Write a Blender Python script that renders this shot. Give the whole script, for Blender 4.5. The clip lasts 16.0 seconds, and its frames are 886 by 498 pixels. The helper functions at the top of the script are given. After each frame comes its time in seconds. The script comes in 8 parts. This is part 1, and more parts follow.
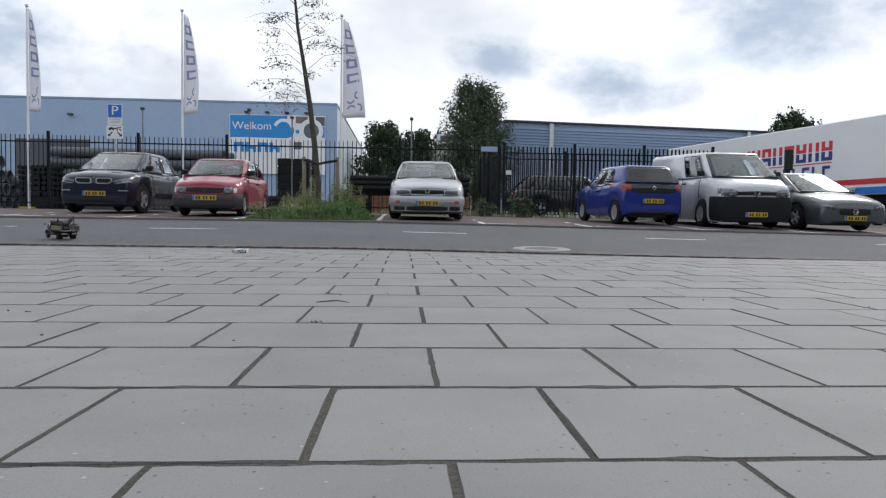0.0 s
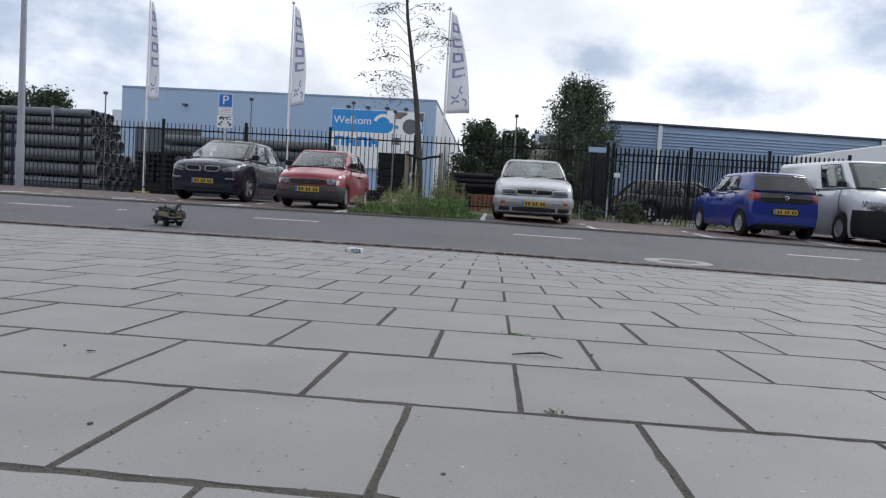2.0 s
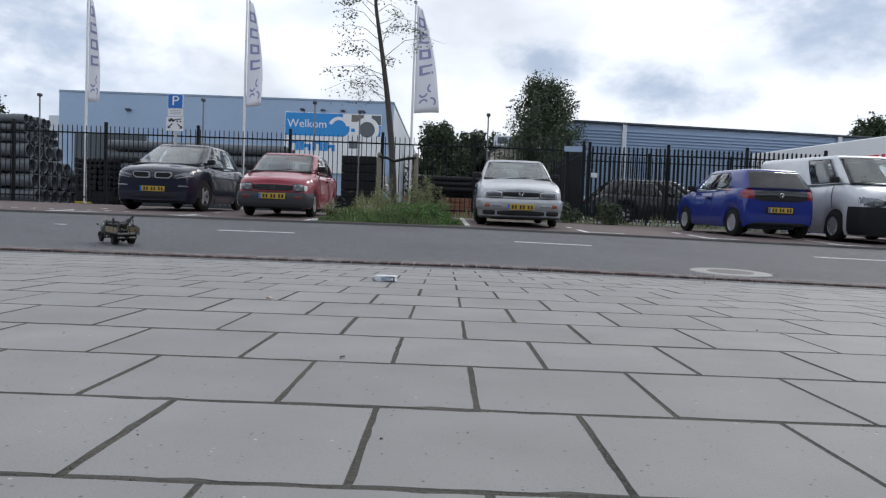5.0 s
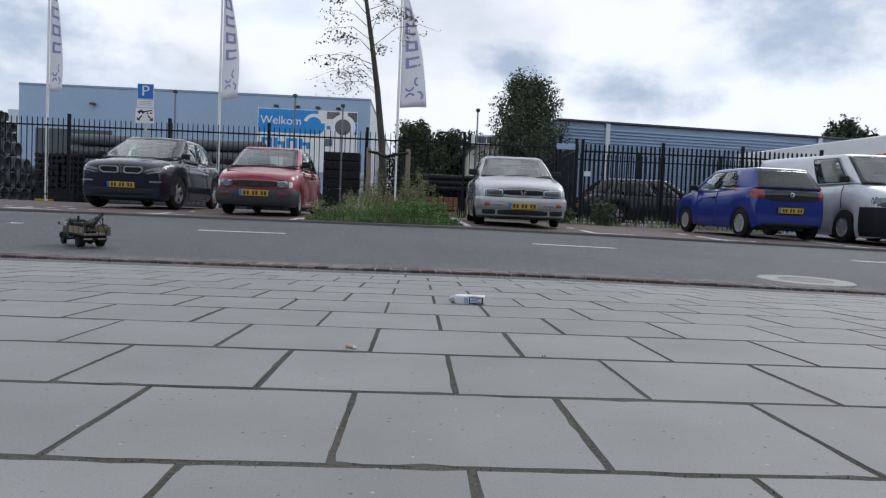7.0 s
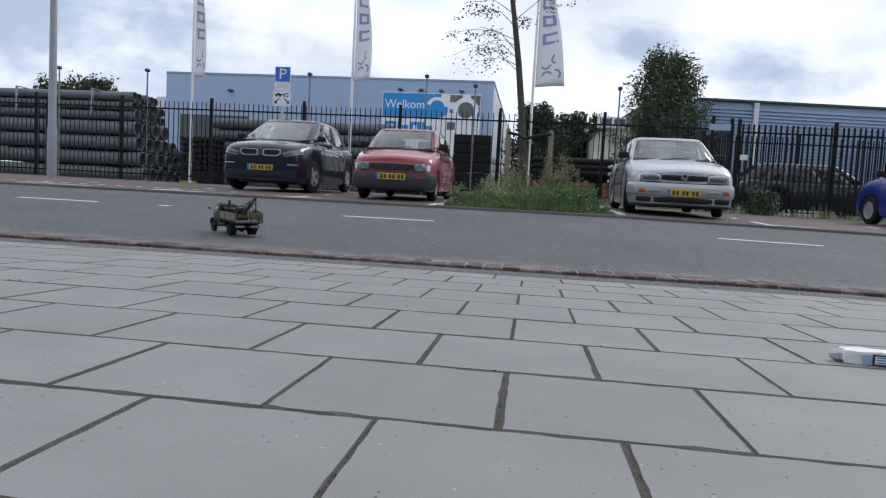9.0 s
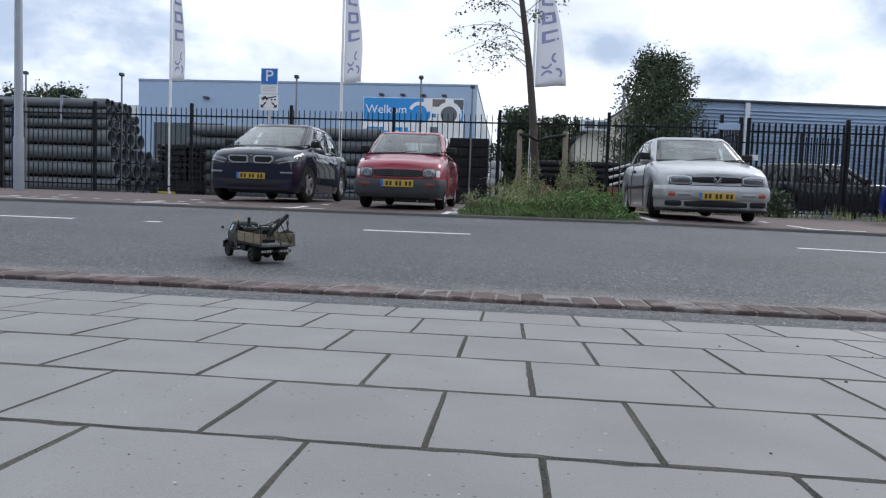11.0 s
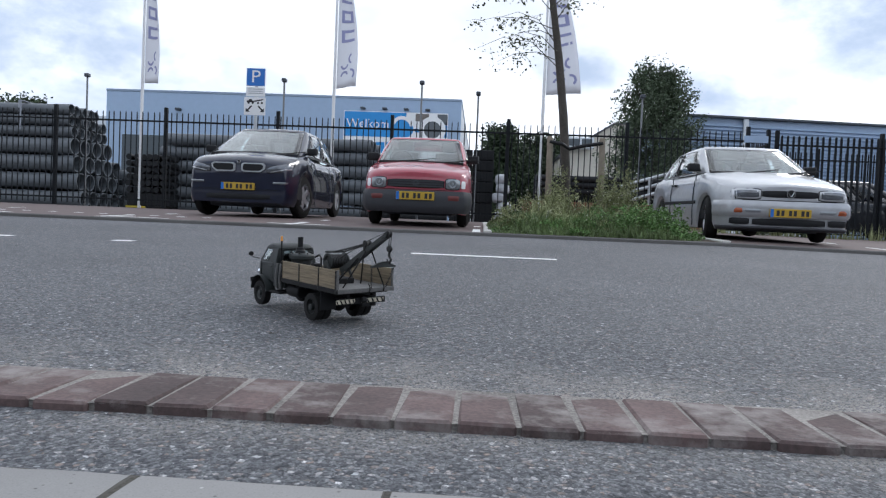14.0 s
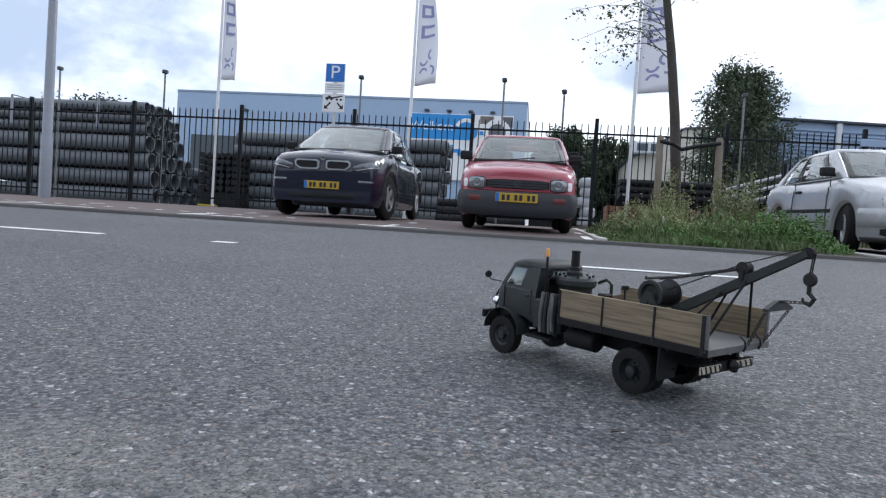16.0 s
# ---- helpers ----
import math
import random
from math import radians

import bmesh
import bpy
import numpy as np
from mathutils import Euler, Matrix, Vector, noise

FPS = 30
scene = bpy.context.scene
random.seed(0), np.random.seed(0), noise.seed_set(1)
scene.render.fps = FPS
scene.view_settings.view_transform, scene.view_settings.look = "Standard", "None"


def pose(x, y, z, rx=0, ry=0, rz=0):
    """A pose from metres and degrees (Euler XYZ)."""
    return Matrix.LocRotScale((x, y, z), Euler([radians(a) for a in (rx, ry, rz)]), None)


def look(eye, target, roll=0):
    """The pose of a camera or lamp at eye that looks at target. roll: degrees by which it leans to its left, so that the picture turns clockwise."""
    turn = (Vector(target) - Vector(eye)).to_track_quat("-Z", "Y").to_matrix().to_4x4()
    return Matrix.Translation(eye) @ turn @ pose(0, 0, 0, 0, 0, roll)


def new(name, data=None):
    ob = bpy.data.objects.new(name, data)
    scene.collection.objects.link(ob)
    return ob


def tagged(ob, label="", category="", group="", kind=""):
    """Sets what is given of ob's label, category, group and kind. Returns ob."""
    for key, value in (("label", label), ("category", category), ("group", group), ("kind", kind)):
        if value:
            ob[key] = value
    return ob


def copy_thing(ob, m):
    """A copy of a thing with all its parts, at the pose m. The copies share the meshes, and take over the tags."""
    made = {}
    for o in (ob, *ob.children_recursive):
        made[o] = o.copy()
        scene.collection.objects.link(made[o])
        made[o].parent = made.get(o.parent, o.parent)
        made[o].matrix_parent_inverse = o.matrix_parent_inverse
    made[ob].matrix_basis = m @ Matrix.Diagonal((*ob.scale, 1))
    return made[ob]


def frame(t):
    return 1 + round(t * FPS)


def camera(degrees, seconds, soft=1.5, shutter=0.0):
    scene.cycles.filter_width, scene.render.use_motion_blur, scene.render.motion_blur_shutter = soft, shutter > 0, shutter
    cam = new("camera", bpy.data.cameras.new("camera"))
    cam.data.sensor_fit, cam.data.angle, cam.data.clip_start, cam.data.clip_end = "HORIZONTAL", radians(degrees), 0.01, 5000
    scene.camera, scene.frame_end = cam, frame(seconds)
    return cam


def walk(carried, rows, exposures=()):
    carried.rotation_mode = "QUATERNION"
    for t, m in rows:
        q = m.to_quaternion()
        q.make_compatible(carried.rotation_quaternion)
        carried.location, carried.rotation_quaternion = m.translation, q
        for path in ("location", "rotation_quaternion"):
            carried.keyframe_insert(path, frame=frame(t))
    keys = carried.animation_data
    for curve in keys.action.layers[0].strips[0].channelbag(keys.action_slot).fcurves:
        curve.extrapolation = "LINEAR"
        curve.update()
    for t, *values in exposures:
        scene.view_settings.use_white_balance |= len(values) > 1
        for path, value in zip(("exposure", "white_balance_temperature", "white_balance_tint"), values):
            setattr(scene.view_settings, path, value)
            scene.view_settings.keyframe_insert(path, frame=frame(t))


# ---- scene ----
cam = camera(67.6, 16.0, soft=1.25)
PATH = [
    (0, (0.569, 0.315, 0.249), (0.69, 2.309, 0.163), 0.8),
    (0.5, (0.525, 0.515, 0.23), (0.489, 2.513, 0.137), 0.9),
    (1, (0.455, 0.682, 0.242), (0.323, 2.676, 0.144), 1.4),
    (1.5, (0.353, 0.86, 0.265), (0.22, 2.854, 0.166), 2.6),
    (2, (0.264, 1.016, 0.258), (0.119, 3.008, 0.16), 3.4),
    (2.5, (0.164, 1.191, 0.242), (-0.048, 3.176, 0.126), 3.5),
    (3, (0.061, 1.354, 0.24), (-0.204, 3.333, 0.115), 3.3),
    (3.5, (-0.057, 1.535, 0.26), (-0.328, 3.513, 0.139), 3.6),
    (4, (-0.159, 1.715, 0.258), (-0.364, 3.701, 0.144), 3.4),
    (4.5, (-0.252, 1.93, 0.272), (-0.417, 3.921, 0.175), 2.4),
    (4.7, (-0.288, 2.006, 0.283), (-0.346, 4.003, 0.196), 2.1),
    (6.8, (-0.768, 2.95, 0.261), (-0.687, 4.947, 0.193), 2.2),
    (7, (-0.814, 3.03, 0.26), (-0.734, 5.027, 0.183), 2.3),
    (7.5, (-0.939, 3.252, 0.276), (-0.925, 5.25, 0.19), 2.2),
    (8, (-1.054, 3.455, 0.278), (-1.152, 5.45, 0.19), 1.9),
    (8.5, (-1.18, 3.643, 0.271), (-1.347, 5.634, 0.175), 2.5),
    (9, (-1.329, 3.838, 0.273), (-1.588, 5.817, 0.133), 3.1),
    (9.5, (-1.499, 4.075, 0.279), (-1.817, 6.044, 0.131), 2.9),
    (10, (-1.654, 4.323, 0.29), (-1.95, 6.296, 0.153), 2.6),
    (10.2, (-1.723, 4.423, 0.292), (-1.958, 6.405, 0.166), 2.8),
    (12.3, (-2.447, 5.342, 0.28), (-2.623, 7.331, 0.162), 1.9),
    (12.5, (-2.498, 5.501, 0.272), (-2.679, 7.489, 0.154), 2.1),
    (13, (-2.64, 5.777, 0.3), (-2.824, 7.767, 0.232), 2.0),
    (13.5, (-2.78, 6.03, 0.274), (-2.909, 8.025, 0.216), 2.4),
    (14, (-2.904, 6.256, 0.252), (-3.013, 8.252, 0.19), 2.4),
    (14.5, (-2.998, 6.428, 0.255), (-3.098, 8.425, 0.189), 1.9),
    (15, (-3.147, 6.636, 0.273), (-3.243, 8.633, 0.219), 2.8),
    (15.5, (-3.35, 6.783, 0.261), (-3.558, 8.772, 0.217), 3.7),
    (16, (-3.56, 6.98, 0.231), (-3.828, 8.961, 0.173), 3.6),
]
walk(cam, [(t, look(eye, target, roll)) for t, eye, target, roll in PATH],
     exposures=[(0, -0.79, 6350, 10), (3, -0.73, 6280, 10), (4.5, -0.77, 6250, 10), (7, -0.91, 6170, 10), (8.5, -0.87, 6140, 10), (10, -0.65, 6100, 10), (12.5, -0.67, 6060, 10), (13.5, -0.59, 6040, 10), (14.5, -0.52, 6020, 10), (16, -0.50, 6000, 10)])

# ---- light ----
SUN_AZ, SUN_EL = 40.0, 33.0      # degrees right of the road's normal (+y), degrees up
world = bpy.data.worlds.new("world")
scene.world = world
world.use_nodes = True
wn, wl = world.node_tree.nodes, world.node_tree.links
wn.clear()
sky = wn.new("ShaderNodeTexSky")
sky.sky_type, sky.sun_disc = "NISHITA", False
sky.sun_elevation, sky.sun_rotation = radians(SUN_EL), radians(SUN_AZ)
sky.air_density, sky.dust_density, sky.ozone_density = 1.0, 1.5, 1.0
wco = wn.new("ShaderNodeTexCoord")
wmap = wn.new("ShaderNodeMapping")
wmap.inputs["Scale"].default_value = (1.0, 1.0, 1.7)
wmap.inputs["Location"].default_value = (1.15, 0.4, 0.9)
cloud = wn.new("ShaderNodeTexNoise")
cloud.inputs["Scale"].default_value, cloud.inputs["Detail"].default_value = 2.3, 6.0
cloud.inputs["Roughness"].default_value = 0.52
ramp = wn.new("ShaderNodeValToRGB")
ramp.color_ramp.elements[0].position, ramp.color_ramp.elements[0].color = 0.33, (0.62, 0.62, 0.62, 1)
ramp.color_ramp.elements[1].position, ramp.color_ramp.elements[1].color = 0.47, (1, 1, 1, 1)
shade = wn.new("ShaderNodeTexNoise")
shade.inputs["Scale"].default_value, shade.inputs["Detail"].default_value = 3.4, 5.0
sramp = wn.new("ShaderNodeValToRGB")
sramp.color_ramp.elements[0].position, sramp.color_ramp.elements[0].color = 0.30, (12.4, 13.7, 15.8, 1)
sramp.color_ramp.elements[1].position, sramp.color_ramp.elements[1].color = 0.46, (17.4, 17.8, 18.5, 1)
wmix = wn.new("ShaderNodeMix")
wmix.data_type = "RGBA"
bg = wn.new("ShaderNodeBackground")
bg.inputs["Strength"].default_value = 0.105
wout = wn.new("ShaderNodeOutputWorld")
wl.new(wco.outputs["Generated"], wmap.inputs["Vector"])
wl.new(wmap.outputs["Vector"], cloud.inputs["Vector"])
wl.new(wmap.outputs["Vector"], shade.inputs["Vector"])
wl.new(cloud.outputs["Fac"], ramp.inputs["Fac"])
wl.new(shade.outputs["Fac"], sramp.inputs["Fac"])
wl.new(ramp.outputs["Color"], wmix.inputs["Factor"])
wl.new(sky.outputs["Color"], wmix.inputs["A"])
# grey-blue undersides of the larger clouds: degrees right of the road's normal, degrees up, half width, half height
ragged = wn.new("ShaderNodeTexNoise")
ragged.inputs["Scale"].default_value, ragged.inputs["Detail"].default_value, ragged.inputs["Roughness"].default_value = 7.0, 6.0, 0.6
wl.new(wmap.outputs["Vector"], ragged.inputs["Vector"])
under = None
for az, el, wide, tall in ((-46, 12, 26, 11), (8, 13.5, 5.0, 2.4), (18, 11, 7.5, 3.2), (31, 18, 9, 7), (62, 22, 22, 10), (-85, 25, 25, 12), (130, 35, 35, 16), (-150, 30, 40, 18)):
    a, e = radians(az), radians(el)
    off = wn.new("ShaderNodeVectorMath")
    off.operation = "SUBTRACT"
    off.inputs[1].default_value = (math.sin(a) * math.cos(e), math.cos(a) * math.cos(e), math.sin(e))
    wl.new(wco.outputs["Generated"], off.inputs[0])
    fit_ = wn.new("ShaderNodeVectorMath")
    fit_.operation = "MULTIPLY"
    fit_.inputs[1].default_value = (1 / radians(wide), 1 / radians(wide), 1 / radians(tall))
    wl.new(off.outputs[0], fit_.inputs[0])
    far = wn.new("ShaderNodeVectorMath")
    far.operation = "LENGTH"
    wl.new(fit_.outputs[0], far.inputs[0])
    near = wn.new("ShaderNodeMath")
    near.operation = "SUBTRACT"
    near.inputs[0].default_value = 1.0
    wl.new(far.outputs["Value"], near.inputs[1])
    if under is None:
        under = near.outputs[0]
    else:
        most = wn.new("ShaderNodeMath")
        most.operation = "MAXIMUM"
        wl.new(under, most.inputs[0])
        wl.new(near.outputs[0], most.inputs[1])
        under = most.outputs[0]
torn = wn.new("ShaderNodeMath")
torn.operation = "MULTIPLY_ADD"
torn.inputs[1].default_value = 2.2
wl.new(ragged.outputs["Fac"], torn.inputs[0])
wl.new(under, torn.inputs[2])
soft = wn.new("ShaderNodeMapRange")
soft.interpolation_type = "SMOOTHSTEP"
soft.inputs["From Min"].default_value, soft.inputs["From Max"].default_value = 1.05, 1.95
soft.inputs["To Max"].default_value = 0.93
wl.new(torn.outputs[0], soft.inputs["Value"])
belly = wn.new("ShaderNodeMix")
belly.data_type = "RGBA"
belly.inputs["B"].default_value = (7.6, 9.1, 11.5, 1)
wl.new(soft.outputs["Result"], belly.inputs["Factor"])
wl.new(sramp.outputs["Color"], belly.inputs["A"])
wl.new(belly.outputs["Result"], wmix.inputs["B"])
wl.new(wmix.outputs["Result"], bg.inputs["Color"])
wl.new(bg.outputs["Background"], wout.inputs["Surface"])

sun_data = bpy.data.lights.new("sun", "SUN")
sun_data.energy, sun_data.angle, sun_data.color = 1.3, radians(16), (1.0, 0.95, 0.88)
sun = new("sun", sun_data)
sun.matrix_world = look((0, 0, 0), (-math.sin(radians(SUN_AZ)), -math.cos(radians(SUN_AZ)), -math.tan(radians(SUN_EL))))


# ---- materials ----
def surf(name, col, rough=0.6, metal=0.0, var=0.18, coarse=1.5, fine=40.0, bump=0.15, dist=0.004, coat=0.0, spec=0.5, tint=None, per_piece=0.0, world_space=False):
    """A plain surface with stains at a coarse scale, grain at a fine one and a little relief."""
    m = bpy.data.materials.new(name)
    m.use_nodes = True
    n, l = m.node_tree.nodes, m.node_tree.links
    b = n["Principled BSDF"]
    b.inputs["Metallic"].default_value, b.inputs["Roughness"].default_value = metal, rough
    b.inputs["Coat Weight"].default_value, b.inputs["Coat Roughness"].default_value = coat, 0.06
    b.inputs["Specular IOR Level"].default_value = spec
    co = n.new("ShaderNodeTexCoord")
    big, small = n.new("ShaderNodeTexNoise"), n.new("ShaderNodeTexNoise")
    big.inputs["Scale"].default_value, big.inputs["Detail"].default_value = coarse, 4.0
    small.inputs["Scale"].default_value, small.inputs["Detail"].default_value = fine, 3.0
    where = n.new("ShaderNodeNewGeometry").outputs["Position"] if world_space else co.outputs["Object"]
    l.new(where, big.inputs["Vector"])
    l.new(where, small.inputs["Vector"])
    add = n.new("ShaderNodeMath")
    add.operation = "ADD"
    l.new(big.outputs["Fac"], add.inputs[0])
    l.new(small.outputs["Fac"], add.inputs[1])
    half = n.new("ShaderNodeMath")
    half.operation = "MULTIPLY"
    half.inputs[1].default_value = 0.5
    l.new(add.outputs[0], half.inputs[0])
    r = n.new("ShaderNodeValToRGB")
    t = tint or col
    r.color_ramp.elements[0].position, r.color_ramp.elements[1].position = 0.3, 0.7
    r.color_ramp.elements[0].color = tuple(max(0.0, c * (1 - var)) for c in t) + (1,)
    r.color_ramp.elements[1].color = tuple(min(1.0, c * (1 + var)) for c in col) + (1,)
    l.new(half.outputs[0], r.inputs["Fac"])
    colour = r.outputs["Color"]
    if per_piece:
        info = n.new("ShaderNodeObjectInfo")
        geo = n.new("ShaderNodeNewGeometry")
        s1 = n.new("ShaderNodeMath")
        s1.operation = "ADD"
        l.new(info.outputs["Random"], s1.inputs[0])
        l.new(geo.outputs["Random Per Island"], s1.inputs[1])
        fr = n.new("ShaderNodeMath")
        fr.operation = "FRACT"
        l.new(s1.outputs[0], fr.inputs[0])
        mr = n.new("ShaderNodeMapRange")
        mr.inputs["To Min"].default_value, mr.inputs["To Max"].default_value = 1 - per_piece, 1 + per_piece
        l.new(fr.outputs[0], mr.inputs["Value"])
        hsv = n.new("ShaderNodeHueSaturation")
        l.new(mr.outputs["Result"], hsv.inputs["Value"])
        l.new(colour, hsv.inputs["Color"])
        colour = hsv.outputs["Color"]
    l.new(colour, b.inputs["Base Color"])
    if bump:
        bp = n.new("ShaderNodeBump")
        bp.inputs["Strength"].default_value, bp.inputs["Distance"].default_value = bump, dist
        l.new(small.outputs["Fac"], bp.inputs["Height"])
        l.new(bp.outputs["Normal"], b.inputs["Normal"])
    return m


def paint(name, col, rough=0.28, metal=0.0, dirt=0.12, coat=1.0):
    m = surf(name, col, 0.45, metal, dirt, 1.2, 12.0, 0.0, 0.001, coat=coat, spec=0.15)
    m.node_tree.nodes["Principled BSDF"].inputs["Coat Roughness"].default_value = 0.03 + 0.15 * max(0.0, rough - 0.28)
    return m


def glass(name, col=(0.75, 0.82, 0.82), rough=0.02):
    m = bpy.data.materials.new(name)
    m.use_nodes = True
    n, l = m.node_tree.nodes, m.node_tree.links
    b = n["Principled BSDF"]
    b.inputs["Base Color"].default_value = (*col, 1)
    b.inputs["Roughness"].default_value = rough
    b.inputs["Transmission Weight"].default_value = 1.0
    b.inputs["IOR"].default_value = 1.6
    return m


def asphalt_material():
    """Broken chippings of many greys in a dark binder, with pale sand worked in beside the brick channel."""
    m = surf("asphalt", (0.120, 0.126, 0.136), 0.78, 0, 0.25, 0.6, 180.0, 0.0, spec=0.35)
    n, l = m.node_tree.nodes, m.node_tree.links
    b = n["Principled BSDF"]
    co = n["Texture Coordinate"]
    old = b.inputs["Base Color"].links[0].from_socket

    def ramp(value, stops):
        r = n.new("ShaderNodeValToRGB")
        e = r.color_ramp.elements
        e[0].position, e[0].color = stops[0][0], (*stops[0][1], 1)
        e[1].position, e[1].color = stops[-1][0], (*stops[-1][1], 1)
        for at, col in stops[1:-1]:
            e.new(at).color = (*col, 1)
        l.new(value, r.inputs["Fac"])
        return r.outputs["Color"]

    def times(a, c, f=1.0):
        x = n.new("ShaderNodeMix")
        x.data_type, x.blend_type = "RGBA", "MULTIPLY"
        x.inputs["Factor"].default_value = f
        l.new(a, x.inputs["A"])
        l.new(c, x.inputs["B"])
        return x.outputs["Result"]

    def spread(value, a, c, lo, hi):
        r = n.new("ShaderNodeMapRange")
        r.inputs["From Min"].default_value, r.inputs["From Max"].default_value = a, c
        r.inputs["To Min"].default_value, r.inputs["To Max"].default_value = lo, hi
        l.new(value, r.inputs["Value"])
        return r.outputs["Result"]

    def calc(kind, x, y):
        q = n.new("ShaderNodeMath")
        q.operation = kind
        for k, v in enumerate((x, y)):
            if isinstance(v, float):
                q.inputs[k].default_value = v
            else:
                l.new(v, q.inputs[k])
        return q.outputs[0]

    # stones lie unevenly: their net is pulled about by a noise
    warp = n.new("ShaderNodeTexNoise")
    warp.inputs["Scale"].default_value, warp.inputs["Detail"].default_value = 95.0, 2.0
    l.new(co.outputs["Object"], warp.inputs["Vector"])
    pull = n.new("ShaderNodeVectorMath")
    pull.operation = "MULTIPLY_ADD"
    pull.inputs[1].default_value = (0.011, 0.011, 0.011)
    l.new(warp.outputs["Color"], pull.inputs[0])
    l.new(co.outputs["Object"], pull.inputs[2])
    big, fine = n.new("ShaderNodeTexVoronoi"), n.new("ShaderNodeTexVoronoi")
    for v, sc in ((big, 135.0), (fine, 330.0)):
        v.inputs["Scale"].default_value = sc
        l.new(pull.outputs[0], v.inputs["Vector"])
    sep, sep2 = n.new("ShaderNodeSeparateColor"), n.new("ShaderNodeSeparateColor")
    l.new(big.outputs["Color"], sep.inputs["Color"])
    l.new(fine.outputs["Color"], sep2.inputs["Color"])
    chips = ramp(sep.outputs["Red"], [(0.0, (0.40, 0.41, 0.43)), (0.35, (0.84, 0.83, 0.84)), (0.72, (1.15, 1.14, 1.12)), (0.90, (1.55, 1.50, 1.45)), (0.965, (1.5, 1.15, 0.95)), (1.0, (3.4, 3.3, 3.15))])
    fines = ramp(sep2.outputs["Green"], [(0.0, (0.42, 0.42, 0.44)), (0.5, (1.0, 1.0, 1.0)), (0.93, (1.4, 1.38, 1.35)), (1.0, (2.6, 2.5, 2.4))])
    col = times(times(old, chips), fines, 0.75)
    col = times(col, spread(big.outputs["Distance"], 0.35, 0.8, 1.1, 0.62))
    # sand between the chippings, thickest along the bricks
    px = n.new("ShaderNodeSeparateXYZ")
    l.new(co.outputs["Object"], px.inputs[0])
    off = calc("ABSOLUTE", calc("SUBTRACT", px.outputs["Y"], 7.47), 0.0)
    band = spread(off, 0.03, 0.36, 1.0, 0.0)
    ns = n.new("ShaderNodeTexNoise")
    ns.inputs["Scale"].default_value, ns.inputs["Detail"].default_value, ns.inputs["Roughness"].default_value = 3.5, 8.0, 0.62
    l.new(co.outputs["Object"], ns.inputs["Vector"])
    patch = spread(ns.outputs["Fac"], 0.36, 0.60, 0.0, 1.0)
    grit = spread(sep2.outputs["Blue"], 0.30, 0.62, 0.0, 1.0)
    dust = n.new("ShaderNodeMix")
    dust.data_type = "RGBA"
    dust.inputs["B"].default_value = (0.33, 0.305, 0.275, 1)
    l.new(calc("MULTIPLY", calc("MULTIPLY", band, patch), grit), dust.inputs["Factor"])
    l.new(col, dust.inputs["A"])
    l.new(dust.outputs["Result"], b.inputs["Base Color"])
    high = calc("ADD", big.outputs["Distance"], calc("MULTIPLY", sep.outputs["Green"], 0.8))
    bp = n.new("ShaderNodeBump")
    bp.inputs["Strength"].default_value, bp.inputs["Distance"].default_value = 0.55, 0.003
    l.new(high, bp.inputs["Height"])
    bp.invert = True
    l.new(bp.outputs["Normal"], b.inputs["Normal"])
    return m


def tile_material():
    """Smooth grey concrete with a few dark and pale specks and faint stains."""
    m = surf("concrete_tile", (0.266, 0.260, 0.253), 0.7, 0, 0.13, 4.3, 420.0, 0.05, 0.0012, spec=0.45, tint=(0.246, 0.240, 0.233), per_piece=0.055, world_space=True)
    n, l = m.node_tree.nodes, m.node_tree.links
    b = n["Principled BSDF"]
    where = n["Geometry"].outputs["Position"]
    for scale, keep, size, col, amount in ((75.0, 0.86, 0.20, (0.075, 0.073, 0.068), 0.85), (52.0, 0.93, 0.14, (0.52, 0.51, 0.49), 0.8), (230.0, 0.72, 0.34, (0.17, 0.167, 0.16), 0.55)):
        v = n.new("ShaderNodeTexVoronoi")
        v.inputs["Scale"].default_value = scale
        l.new(where, v.inputs["Vector"])
        sep = n.new("ShaderNodeSeparateColor")
        l.new(v.outputs["Color"], sep.inputs["Color"])
        some = n.new("ShaderNodeMath")
        some.operation = "GREATER_THAN"
        some.inputs[1].default_value = keep
        l.new(sep.outputs["Red"], some.inputs[0])
        dot = n.new("ShaderNodeMapRange")
        dot.inputs["From Min"].default_value, dot.inputs["From Max"].default_value = size * 0.5, size
        dot.inputs["To Min"].default_value, dot.inputs["To Max"].default_value = amount, 0.0
        l.new(v.outputs["Distance"], dot.inputs["Value"])
        f = n.new("ShaderNodeMath")
        f.operation = "MULTIPLY"
        l.new(some.outputs[0], f.inputs[0])
        l.new(dot.outputs["Result"], f.inputs[1])
        mx = n.new("ShaderNodeMix")
        mx.data_type = "RGBA"
        mx.inputs["B"].default_value = (*col, 1)
        old = b.inputs["Base Color"].links[0].from_socket
        l.new(f.outputs[0], mx.inputs["Factor"])
        l.new(old, mx.inputs["A"])
        l.new(mx.outputs["Result"], b.inputs["Base Color"])
    return m


